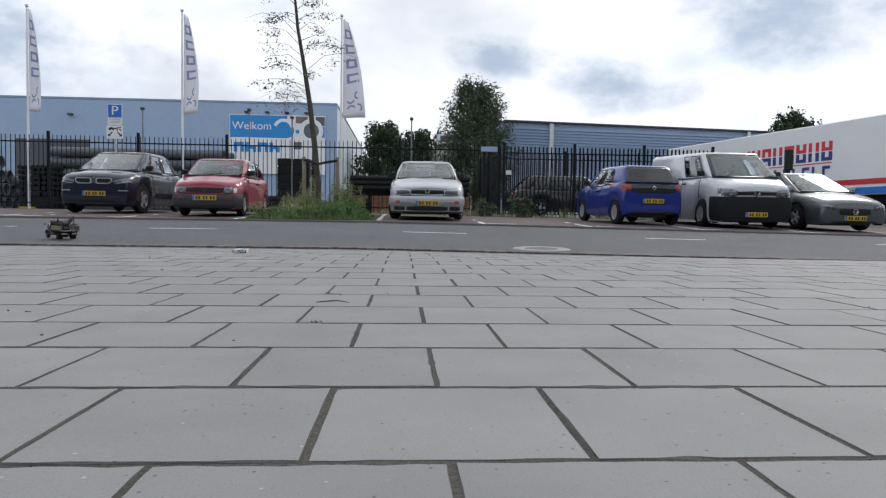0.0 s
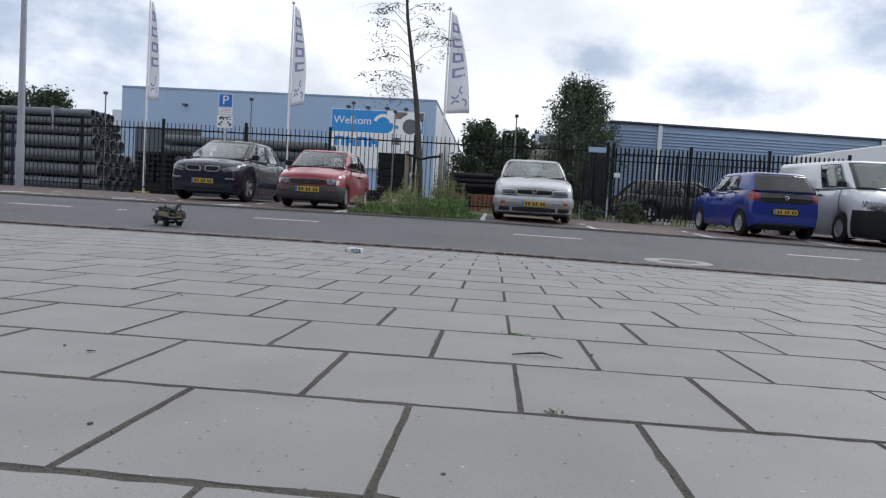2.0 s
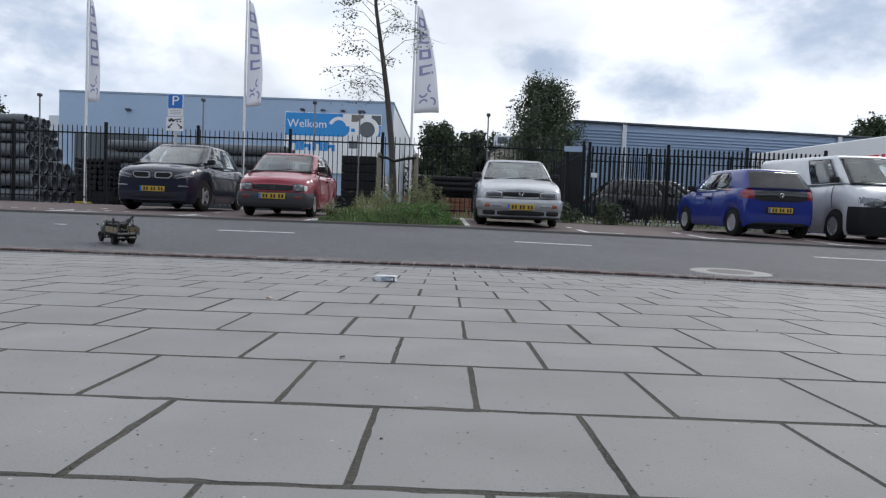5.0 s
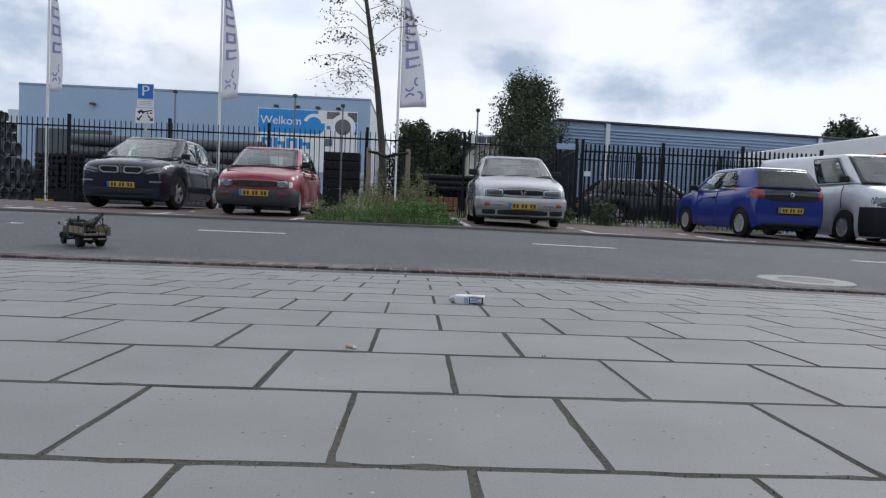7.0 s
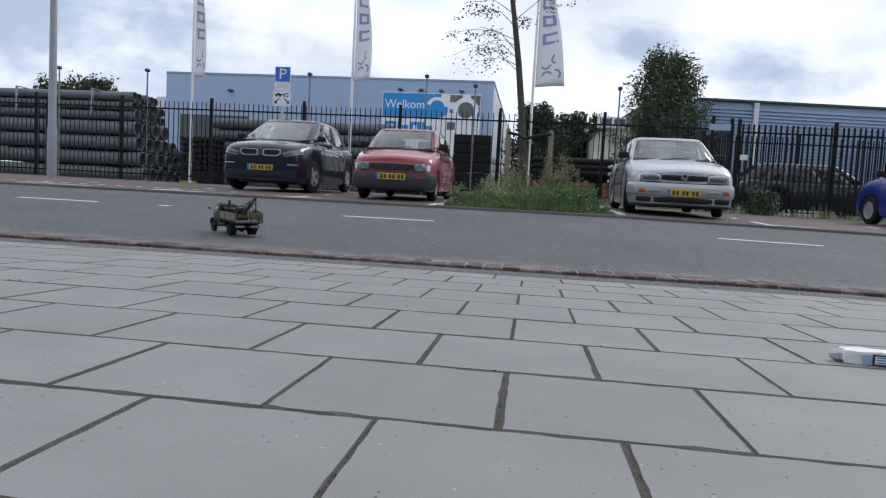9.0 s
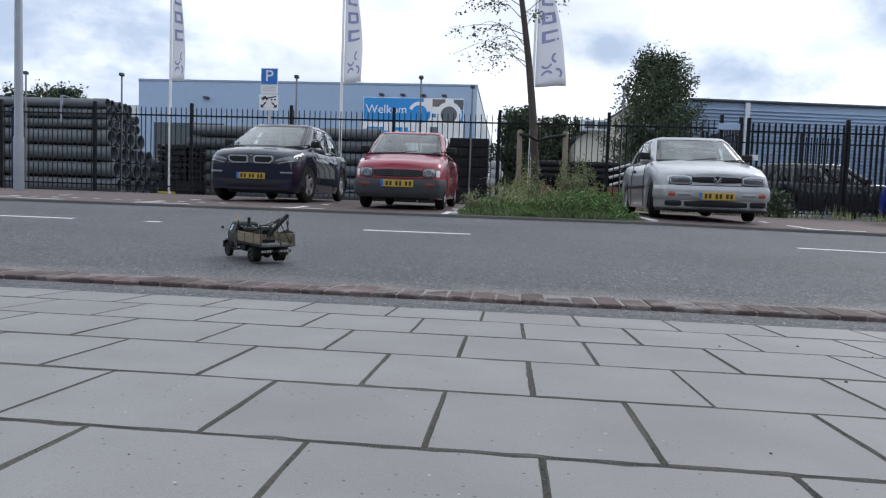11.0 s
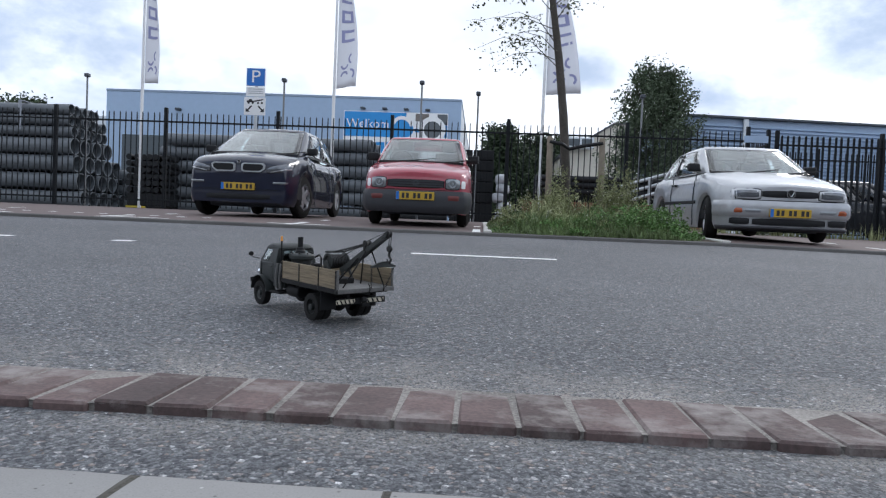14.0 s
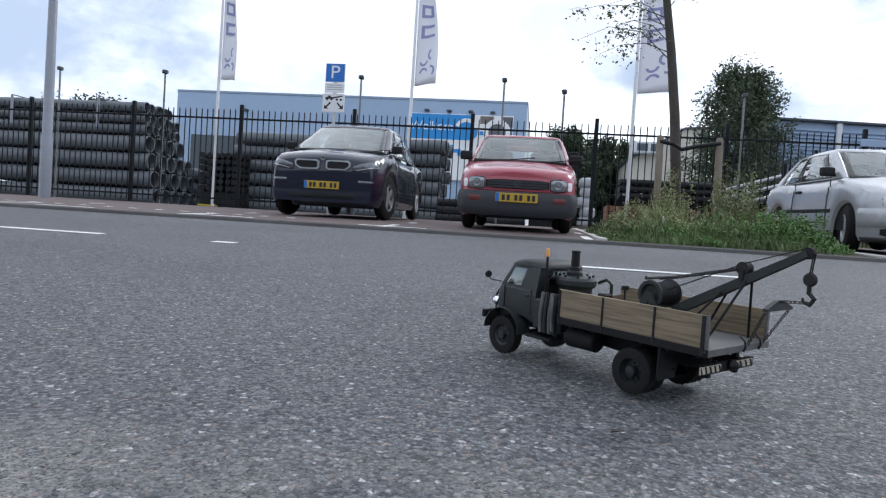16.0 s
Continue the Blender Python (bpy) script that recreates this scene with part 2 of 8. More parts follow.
def paver_material():
    m = surf("clinker_paving", (0.115, 0.082, 0.076), 0.8, 0, 0.3, 0.8, 60, 0.0)
    n, l = m.node_tree.nodes, m.node_tree.links
    b = n["Principled BSDF"]
    co = n["Texture Coordinate"]
    br = n.new("ShaderNodeTexBrick")
    br.inputs["Scale"].default_value = 1.0
    br.inputs["Brick Width"].default_value, br.inputs["Row Height"].default_value = 0.21, 0.07
    br.inputs["Mortar Size"].default_value = 0.004
    br.inputs["Color1"].default_value, br.inputs["Color2"].default_value = (0.145, 0.10, 0.095, 1), (0.105, 0.08, 0.076, 1)
    br.inputs["Mortar"].default_value = (0.09, 0.08, 0.07, 1)
    l.new(co.outputs["Object"], br.inputs["Vector"])
    old = b.inputs["Base Color"].links[0].from_socket
    mx = n.new("ShaderNodeMix")
    mx.data_type = "RGBA"
    mx.inputs["Factor"].default_value = 0.65
    l.new(old, mx.inputs["A"])
    l.new(br.outputs["Color"], mx.inputs["B"])
    l.new(mx.outputs["Result"], b.inputs["Base Color"])
    return m


def brick_material():
    """Brown clinker with pale dust lying on it in patches."""
    m = surf("brown_clinker", (0.108, 0.073, 0.069), 0.85, 0, 0.3, 6.0, 120, 0.3, 0.003, tint=(0.080, 0.058, 0.056), per_piece=0.25, world_space=True)
    n, l = m.node_tree.nodes, m.node_tree.links
    b = n["Principled BSDF"]
    old = b.inputs["Base Color"].links[0].from_socket
    ns = n.new("ShaderNodeTexNoise")
    ns.inputs["Scale"].default_value, ns.inputs["Detail"].default_value, ns.inputs["Roughness"].default_value = 7.0, 9.0, 0.68
    l.new(n["Geometry"].outputs["Position"], ns.inputs["Vector"])
    mr = n.new("ShaderNodeMapRange")
    mr.inputs["From Min"].default_value, mr.inputs["From Max"].default_value = 0.50, 0.66
    mr.inputs["To Max"].default_value = 0.75
    l.new(ns.outputs["Fac"], mr.inputs["Value"])
    mx = n.new("ShaderNodeMix")
    mx.data_type = "RGBA"
    mx.inputs["B"].default_value = (0.30, 0.275, 0.26, 1)
    l.new(mr.outputs["Result"], mx.inputs["Factor"])
    l.new(old, mx.inputs["A"])
    l.new(mx.outputs["Result"], b.inputs["Base Color"])
    return m


def leaf_material(name, col):
    m = surf(name, col, 0.55, 0, 0.45, 0.9, 7.0, 0.0, spec=0.3, per_piece=0.35)
    b = m.node_tree.nodes["Principled BSDF"]
    b.inputs["Transmission Weight"].default_value = 0.0
    b.inputs["Subsurface Weight"].default_value = 0.0
    return m


M_ASPHALT, M_TILE, M_PAVER = asphalt_material(), tile_material(), paver_material()
M_JOINT = surf("joint_sand", (0.075, 0.069, 0.057), 0.95, 0, 0.5, 3.0, 160, 0.8, 0.004, tint=(0.042, 0.041, 0.036))
M_BRICK = brick_material()
M_KERB = surf("dark_kerb", (0.13, 0.125, 0.12), 0.85, 0, 0.3, 2, 50)
M_WHITE = surf("road_paint", (0.75, 0.75, 0.73), 0.7, 0, 0.15, 4, 90, 0.2)
M_YARD = surf("yard_paving", (0.16, 0.155, 0.15), 0.85, 0, 0.2, 0.4, 20)
M_FENCE = surf("fence_black", (0.010, 0.012, 0.015), 0.6, 0, 0.2, 3, 50, 0.0, spec=0.2)
M_GALV = surf("galvanised_steel", (0.46, 0.48, 0.50), 0.45, 0.5, 0.15, 3, 30, 0.05)
M_LAMPPOLE = surf("painted_grey_steel", (0.27, 0.29, 0.33), 0.45, 0.1, 0.12, 3, 30, 0.03)
M_POLE = surf("weathered_pole", (0.20, 0.21, 0.22), 0.5, 0.3, 0.15, 3, 30, 0.0)
M_PIPE = surf("grey_plastic_pipe", (0.105, 0.118, 0.132), 0.5, 0, 0.15, 1.5, 25, 0.0, per_piece=0.12)
M_PANEL = surf("blue_grey_cladding", (0.32, 0.425, 0.58), 0.55, 0.0, 0.05, 0.15, 3, 0.0)
M_PANEL_W = surf("pale_cladding", (0.60, 0.64, 0.68), 0.5, 0, 0.08, 0.3, 6, 0.0)
M_COPING = surf("coping_steel", (0.24, 0.31, 0.41), 0.5, 0.0, 0.06, 0.4, 6, 0.0)
M_HALL = surf("corrugated_steel", (0.29, 0.385, 0.53), 0.5, 0.0, 0.08, 0.5, 8, 0.0)
M_TRIM = surf("dark_trim", (0.05, 0.06, 0.075), 0.5, 0, 0.15, 1, 20, 0.0)
M_DOORGREY = surf("roller_door_grey", (0.065, 0.082, 0.095), 0.5, 0, 0.1, 1, 10, 0.0)
M_BLUE = surf("sign_blue", (0.02, 0.16, 0.55), 0.4, 0, 0.05, 1, 20, 0.0)
M_BLUE_B = surf("banner_blue", (0.02, 0.25, 0.62), 0.5, 0, 0.06, 0.6, 20, 0.0)
M_SIGNW = surf("sign_white", (0.78, 0.79, 0.80), 0.45, 0, 0.05, 1, 20, 0.0)
M_FLAG = surf("flag_cloth", (0.76, 0.77, 0.82), 0.8, 0, 0.05, 1, 60, 0.05)
M_SACK = surf("sack_plastic", (0.50, 0.52, 0.55), 0.45, 0, 0.2, 6, 40, 0.3, 0.02)
M_FLAGBLUE = surf("flag_print", (0.28, 0.29, 0.48), 0.8, 0, 0.1, 1, 60, 0.0)
M_BLACK = surf("black_plastic", (0.014, 0.015, 0.017), 0.55, 0, 0.2, 3, 40, 0.0, spec=0.25)
M_RUBBER = surf("tyre_rubber", (0.014, 0.014, 0.014), 0.85, 0, 0.3, 8, 120, 0.2, spec=0.25)
M_CHROME = surf("chrome", (0.75, 0.76, 0.78), 0.15, 1.0, 0.05, 2, 20, 0.0)
M_RIM = surf("alloy_rim", (0.52, 0.53, 0.55), 0.35, 0.7, 0.1, 4, 30, 0.0)
M_GREYPLASTIC = surf("grey_bumper_plastic", (0.030, 0.032, 0.038), 0.6, 0, 0.15, 3, 60, 0.05)
M_PLATE = surf("plate_yellow", (0.50, 0.33, 0.03), 0.45, 0, 0.05, 3, 50, 0.0)
M_INK = surf("dark_print", (0.02, 0.02, 0.025), 0.6, 0, 0.1, 3, 50, 0.0)
M_LAMP = surf("lamp_lens", (0.27, 0.285, 0.30), 0.22, 0.55, 0.16, 5.0, 60.0, 0.10, 0.002, coat=1.0)
M_LAMP_DARK = surf("dark_lamp_lens", (0.14, 0.15, 0.17), 0.2, 0.5, 0.5, 9.0, 45.0, 0.1, 0.004, coat=1.0)
M_REFLECT = surf("lamp_reflector", (0.30, 0.32, 0.34), 0.3, 0.8, 0.1, 8, 40, 0.0)
M_RED_LENS = surf("red_lens", (0.20, 0.008, 0.012), 0.15, 0, 0.15, 8, 40, 0.0, coat=0.6)
M_DULLRED = surf("dull_red_lens", (0.13, 0.028, 0.026), 0.4, 0, 0.12, 8, 40, 0.0)
M_ORANGE = surf("orange_lens", (0.32, 0.07, 0.02), 0.25, 0, 0.12, 8, 40, 0.0, coat=0.5)
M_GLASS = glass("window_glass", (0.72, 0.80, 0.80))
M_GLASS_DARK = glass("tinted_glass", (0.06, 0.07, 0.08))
M_SEAT = surf("seat_cloth", (0.035, 0.036, 0.04), 0.9, 0, 0.3, 6, 80, 0.1)
M_BARK = surf("bark", (0.068, 0.06, 0.052), 0.9, 0, 0.4, 4, 40, 0.7, 0.01)
M_STAKE = surf("stake_wood", (0.21, 0.18, 0.14), 0.85, 0, 0.3, 5, 60, 0.3)
M_LEAF = leaf_material("leaf_dark", (0.072, 0.098, 0.058))
M_LEAF2 = leaf_material("leaf_far", (0.045, 0.066, 0.034))
M_LEAF3 = leaf_material("leaf_young", (0.12, 0.13, 0.075))
M_GRASS = leaf_material("grass", (0.135, 0.185, 0.075))
M_WEED = leaf_material("weeds", (0.235, 0.255, 0.125))
M_LUSH = leaf_material("lush_weeds", (0.125, 0.22, 0.07))
M_BUTT = surf("cork_paper", (0.52, 0.38, 0.27), 0.8, 0, 0.15, 60, 400, 0.1)
M_SOIL = surf("soil", (0.06, 0.045, 0.03), 0.95, 0, 0.4, 3, 30, 0.5)
M_WOOD = surf("crate_wood", (0.23, 0.18, 0.115), 0.75, 0, 0.42, 1.6, 12, 0.2, 0.006, tint=(0.17, 0.14, 0.095))
wood_map = M_WOOD.node_tree.nodes.new("ShaderNodeMapping")      # grain runs along the planks
wood_map.inputs["Scale"].default_value = (6.0, 0.35, 9.0)
M_WOOD.node_tree.links.new(M_WOOD.node_tree.nodes["Texture Coordinate"].outputs["Object"], wood_map.inputs["Vector"])
for tex in [n for n in M_WOOD.node_tree.nodes if n.bl_idname == "ShaderNodeTexNoise"]:
    tex.inputs["Scale"].default_value = min(tex.inputs["Scale"].default_value, 4.0)
    M_WOOD.node_tree.links.new(wood_map.outputs["Vector"], tex.inputs["Vector"])
M_TRUCKGREEN = surf("truck_green", (0.018, 0.022, 0.022), 0.55, 0, 0.35, 1.5, 14, 0.1, 0.006)
M_TRUCKDARK = surf("truck_chassis", (0.010, 0.010, 0.011), 0.7, 0, 0.35, 2, 14, 0.1, 0.006, spec=0.3)
M_STEELDARK = surf("oily_steel", (0.015, 0.015, 0.015), 0.55, 0.3, 0.35, 3, 18, 0.1, 0.006)
M_BEDFLOOR = surf("bed_floor", (0.12, 0.118, 0.115), 0.6, 0, 0.3, 2, 14, 0.15, 0.006)
M_AMBER = surf("amber_lens", (0.80, 0.34, 0.06), 0.3, 0, 0.1, 3, 14, 0.0, coat=0.5)
M_BROWNPRINT = surf("brown_print", (0.16, 0.14, 0.13), 0.6, 0, 0.4, 2.0, 9.0, 0.0)
M_ARRIS = surf("dirty_arris", (0.075, 0.070, 0.060), 0.95, 0, 0.6, 22.0, 240.0, 0.5, 0.002, tint=(0.19, 0.185, 0.175), world_space=True)
M_DEBRIS = surf("joint_crumbs", (0.17, 0.16, 0.14), 0.95, 0, 0.4, 5, 60, 0.0, tint=(0.05, 0.05, 0.038), per_piece=0.75)
M_REARWALL = surf("dark_plaster", (0.10, 0.105, 0.11), 0.9, 0, 0.2, 0.3, 8, 0.1)
M_VANBUMPER = surf("dark_bumper", (0.012, 0.013, 0.015), 0.6, 0, 0.2, 3, 60, 0.05, spec=0.2)
M_DUSTJOINT = surf("dusty_joint", (0.27, 0.25, 0.23), 0.95, 0, 0.4, 4.0, 160, 0.8, 0.004, tint=(0.10, 0.095, 0.085))
M_HAZARD = surf("hazard_yellow", (0.50, 0.46, 0.36), 0.6, 0, 0.3, 3, 14, 0.0)
M_BROWN = surf("brown_brick_pack", (0.22, 0.10, 0.06), 0.8, 0, 0.25, 2, 30, 0.1)
M_CREAM = surf("cream_plaster", (0.55, 0.52, 0.45), 0.8, 0, 0.12, 0.6, 12, 0.1)
M_ROOF = surf("roof_dark", (0.10, 0.10, 0.11), 0.7, 0, 0.2, 0.6, 12, 0.1)
M_MANHOLE = surf("manhole_concrete", (0.33, 0.32, 0.30), 0.8, 0, 0.2, 5, 120, 0.3)
M_IRON = surf("cast_iron", (0.11, 0.105, 0.10), 0.6, 0.4, 0.3, 12, 120, 0.3)
M_EDGING = surf("pale_edging", (0.52, 0.51, 0.48), 0.85, 0, 0.2, 3, 60)
M_YELLOW = surf("yellow_paint", (0.62, 0.48, 0.04), 0.5, 0, 0.2, 3, 30, 0.0)


# ---- building blocks ----
def mesh_of(bm, name, mats, smooth=0.0):
    me = bpy.data.meshes.new(name)
    bmesh.ops.recalc_face_normals(bm, faces=bm.faces)
    if smooth:
        for f in bm.faces:
            f.smooth = True
        for e in bm.edges:
            if len(e.link_faces) == 2 and e.calc_face_angle(0.0) > smooth:
                e.smooth = False
    bm.to_mesh(me)
    bm.free()
    for m in (mats if isinstance(mats, (list, tuple)) else [mats]):
        me.materials.append(m)
    return me


def part(name, bm, mat, parent=None, label="", smooth=0.0, at=None):
    ob = new(name, mesh_of(bm, name, mat, smooth))
    if parent is not None:
        ob.parent = parent
    if at is not None:
        ob.matrix_local = at
    if label:
        ob["label"] = label
    return ob


def thing(name, m, label, category, group="", kind=""):
    ob = new(name)
    ob.empty_display_size = 0.1
    ob.matrix_world = m
    return tagged(ob, label, category, group, kind)


def box(bm, x0, x1, y0, y1, z0, z1, bevel=0.0, m=None, seg=1):
    vs = [bm.verts.new((x, y, z)) for x in (x0, x1) for y in (y0, y1) for z in (z0, z1)]
    fs = [bm.faces.new([vs[i] for i in q]) for q in ((0, 1, 3, 2), (4, 6, 7, 5), (0, 4, 5, 1), (2, 3, 7, 6), (0, 2, 6, 4), (1, 5, 7, 3))]
    if bevel:
        es = list({e for f in fs for e in f.edges})
        out = bmesh.ops.bevel(bm, geom=es, offset=bevel, segments=seg, affect="EDGES", profile=0.6)
        vs = list({v for f in out["faces"] for v in f.verts} | {v for v in vs if v.is_valid})
    if m is not None:
        bmesh.ops.transform(bm, matrix=m, verts=vs)
    return vs


def boxbm(*a, **k):
    bm = bmesh.new()
    box(bm, *a, **k)
    return bm


def tube(bm, a, b, r0, r1=None, seg=10, caps=True):
    """A round bar from a to b."""
    a, b = Vector(a), Vector(b)
    r1 = r0 if r1 is None else r1
    d = (b - a).normalized()
    u = d.orthogonal().normalized()
    w = d.cross(u)
    rings = []
    for p, r in ((a, r0), (b, r1)):
        rings.append([bm.verts.new(p + (u * math.cos(t) + w * math.sin(t)) * r) for t in (2 * math.pi * i / seg for i in range(seg))])
    for i in range(seg):
        bm.faces.new((rings[0][i], rings[0][(i + 1) % seg], rings[1][(i + 1) % seg], rings[1][i]))
    if caps:
        bm.faces.new(rings[0][::-1])
        bm.faces.new(rings[1])
    return rings


def chain_tube(bm, pts, radii, seg=8):
    """A bent bar through points, with one ring a point."""
    pts = [Vector(p) for p in pts]
    rings = []
    u = None
    for i, p in enumerate(pts):
        d = (pts[min(i + 1, len(pts) - 1)] - pts[max(i - 1, 0)]).normalized()
        u = d.orthogonal().normalized() if u is None else (u - d * u.dot(d)).normalized()
        w = d.cross(u)
        r = radii[i] if isinstance(radii, (list, tuple)) else radii
        rings.append([bm.verts.new(p + (u * math.cos(t) + w * math.sin(t)) * r) for t in (2 * math.pi * k / seg for k in range(seg))])
    for a, b in zip(rings, rings[1:]):
        for k in range(seg):
            bm.faces.new((a[k], a[(k + 1) % seg], b[(k + 1) % seg], b[k]))
    bm.faces.new(rings[0][::-1])
    bm.faces.new(rings[-1])


def lathe(bm, profile, axis="Z", seg=24, m=None):
    """profile: (radius, height) pairs, turned about the axis."""
    rings, made = [], []
    for r, h in profile:
        ring = []
        for i in range(seg):
            t = 2 * math.pi * i / seg
            p = (r * math.cos(t), r * math.sin(t), h) if axis == "Z" else (h, r * math.cos(t), r * math.sin(t)) if axis == "X" else (r * math.cos(t), h, r * math.sin(t))
            ring.append(bm.verts.new(p))
        rings.append(ring)
        made += ring
    for a, b in zip(rings, rings[1:]):
        for i in range(seg):
            bm.faces.new((a[i], a[(i + 1) % seg], b[(i + 1) % seg], b[i]))
    shut = profile[0] == profile[-1]
    if profile[0][0] > 1e-6 and not shut:
        bm.faces.new(rings[0][::-1])
    if profile[-1][0] > 1e-6 and not shut:
        bm.faces.new(rings[-1])
    if m is not None:
        bmesh.ops.transform(bm, matrix=m, verts=made)
    return made


def ribbon(bm, path, section):
    """One closed bar swept along a path: section is a ring of offsets that stays as it is."""
    rings = [[bm.verts.new(Vector(p) + Vector(q)) for q in section] for p in path]
    n = len(section)
    for a, b in zip(rings, rings[1:]):
        for i in range(n):
            bm.faces.new((a[i], a[(i + 1) % n], b[(i + 1) % n], b[i]))
    bm.faces.new(rings[0])
    bm.faces.new(rings[-1][::-1])


def prism(bm, poly, t0, t1, plane="XZ"):
    """A flat outline given in one plane and pulled along the third axis."""
    def p3(a, b, t):
        return (a, t, b) if plane == "XZ" else (t, a, b) if plane == "YZ" else (a, b, t)
    lo = [bm.verts.new(p3(a, b, t0)) for a, b in poly]
    hi = [bm.verts.new(p3(a, b, t1)) for a, b in poly]
    n = len(poly)
    bm.faces.new(lo)
    bm.faces.new(hi[::-1])
    for i in range(n):
        bm.faces.new((lo[i], hi[i], hi[(i + 1) % n], lo[(i + 1) % n]))
    return lo + hi


def lerp(xs, ys, x):
    return float(np.interp(x, xs, ys))


# ---- ground ----
def ground_z(x, y):
    """Pavement that falls to the gutter, a road that climbs gently away from it, a parking strip and a yard behind; all of it falls a little towards the east."""
    fall = 0.0138 * min(max(x, 0.0), 12.0) * min(1.0, max(0.0, (y - 4.4) / 2.63)) ** 1.5 * lerp([16.0, 22.0], [1.0, 0.55], y)
    if y < 7.03:
        return -0.06 * (max(0.0, y - 4.4) / 2.6) ** 1.5 - fall
    return -fall + lerp([7.03, 7.5, 10.9, 14.2, 14.25, 16.0, 22.0], [-0.062, -0.055, 0.070, 0.185, 0.215, 0.29, 0.45], y)


def sheet(name, x0, x1, y0, y1, nx, ny, mat, lift=0.0, label="", ys=None, kind="structure"):
    bm = bmesh.new()
    xs = [x0 + (x1 - x0) * i / nx for i in range(nx + 1)]
    ys = ys or [y0 + (y1 - y0) * j / ny for j in range(ny + 1)]
    g = [[bm.verts.new((x, y, ground_z(x, y) + lift)) for x in xs] for y in ys]
    for j in range(len(ys) - 1):
        for i in range(nx):
            bm.faces.new((g[j][i], g[j][i + 1], g[j + 1][i + 1], g[j + 1][i]))
    return tagged(part(name, bm, mat), label, name, kind=kind)


TILE, ROW0, COL0 = 0.304, 0.988, 0.47
PAVE_END = 7.03


def build_ground():
    bm = bmesh.new()
    xs = [-1500, -60, -25, 0, 12, 60, 1500]
    ys = [-800, -20, 4.4, 5.5, 6.3, 7.03, 7.5, 10.9, 14.2, 14.25, 16, 22, 60, 2500]
    g = [[bm.verts.new((x, y, ground_z(x, y) - 0.05)) for x in xs] for y in ys]
    for j in range(len(ys) - 1):
        for i in range(len(xs) - 1):
            bm.faces.new((g[j][i], g[j][i + 1], g[j + 1][i + 1], g[j + 1][i]))
    tagged(part("ground", bm, M_YARD), "grey paved ground of the business park reaching to the horizon", "ground", kind="structure")
    sheet("road", -60, 60, 0, 0, 60, 0, M_ASPHALT, -0.006, "grey coarse asphalt road with pale dust along its edge", ys=[7.02, 7.27, 7.5, 9, 10.9, 12.5, 14.2])
    sheet("parking_strip", -60, 60, 0, 0, 60, 0, M_PAVER, 0.0, "red-brown clinker paved parking strip beside the road", ys=[14.34, 15, 16, 18, 20, 22.6])
    bm = bmesh.new()
    n = 120
    lo = []
    for i in range(n + 1):
        x = -60 + i
        z0, z1 = ground_z(x, 14.2) - 0.05, ground_z(x, 14.34) + 0.006
        lo.append([bm.verts.new(p) for p in ((x, 14.2, z0), (x, 14.2, z1 - 0.012), (x, 14.212, z1), (x, 14.34, z1), (x, 14.34, z0))])
    for a, b in zip(lo, lo[1:]):
        for k in range(4):
            bm.faces.new((a[k], b[k], b[k + 1], a[k + 1]))
    tagged(part("kerb", bm, M_KERB), "low dark concrete kerb between road and parking strip", "kerb", kind="structure")


build_ground()


# ---- buildings and fences ----
def text_mesh(body, size, depth=0.0):
    cu = bpy.data.curves.new("lettering", "FONT")
    cu.body, cu.size, cu.extrude, cu.align_x, cu.align_y = body, size, depth, "CENTER", "CENTER"
    ob = bpy.data.objects.new("lettering", cu)
    scene.collection.objects.link(ob)
    me = bpy.data.meshes.new_from_object(ob.evaluated_get(bpy.context.evaluated_depsgraph_get()))
    bpy.data.objects.remove(ob)
    bpy.data.curves.remove(cu)
    return me


def lettering(body, size, mat, parent, m, depth=0.004, name="lettering"):
    me = text_mesh(body, size, depth)
    me.materials.clear()
    me.materials.append(mat)
    ob = new(name, me)
    ob.parent = parent
    ob.matrix_local = m
    return ob


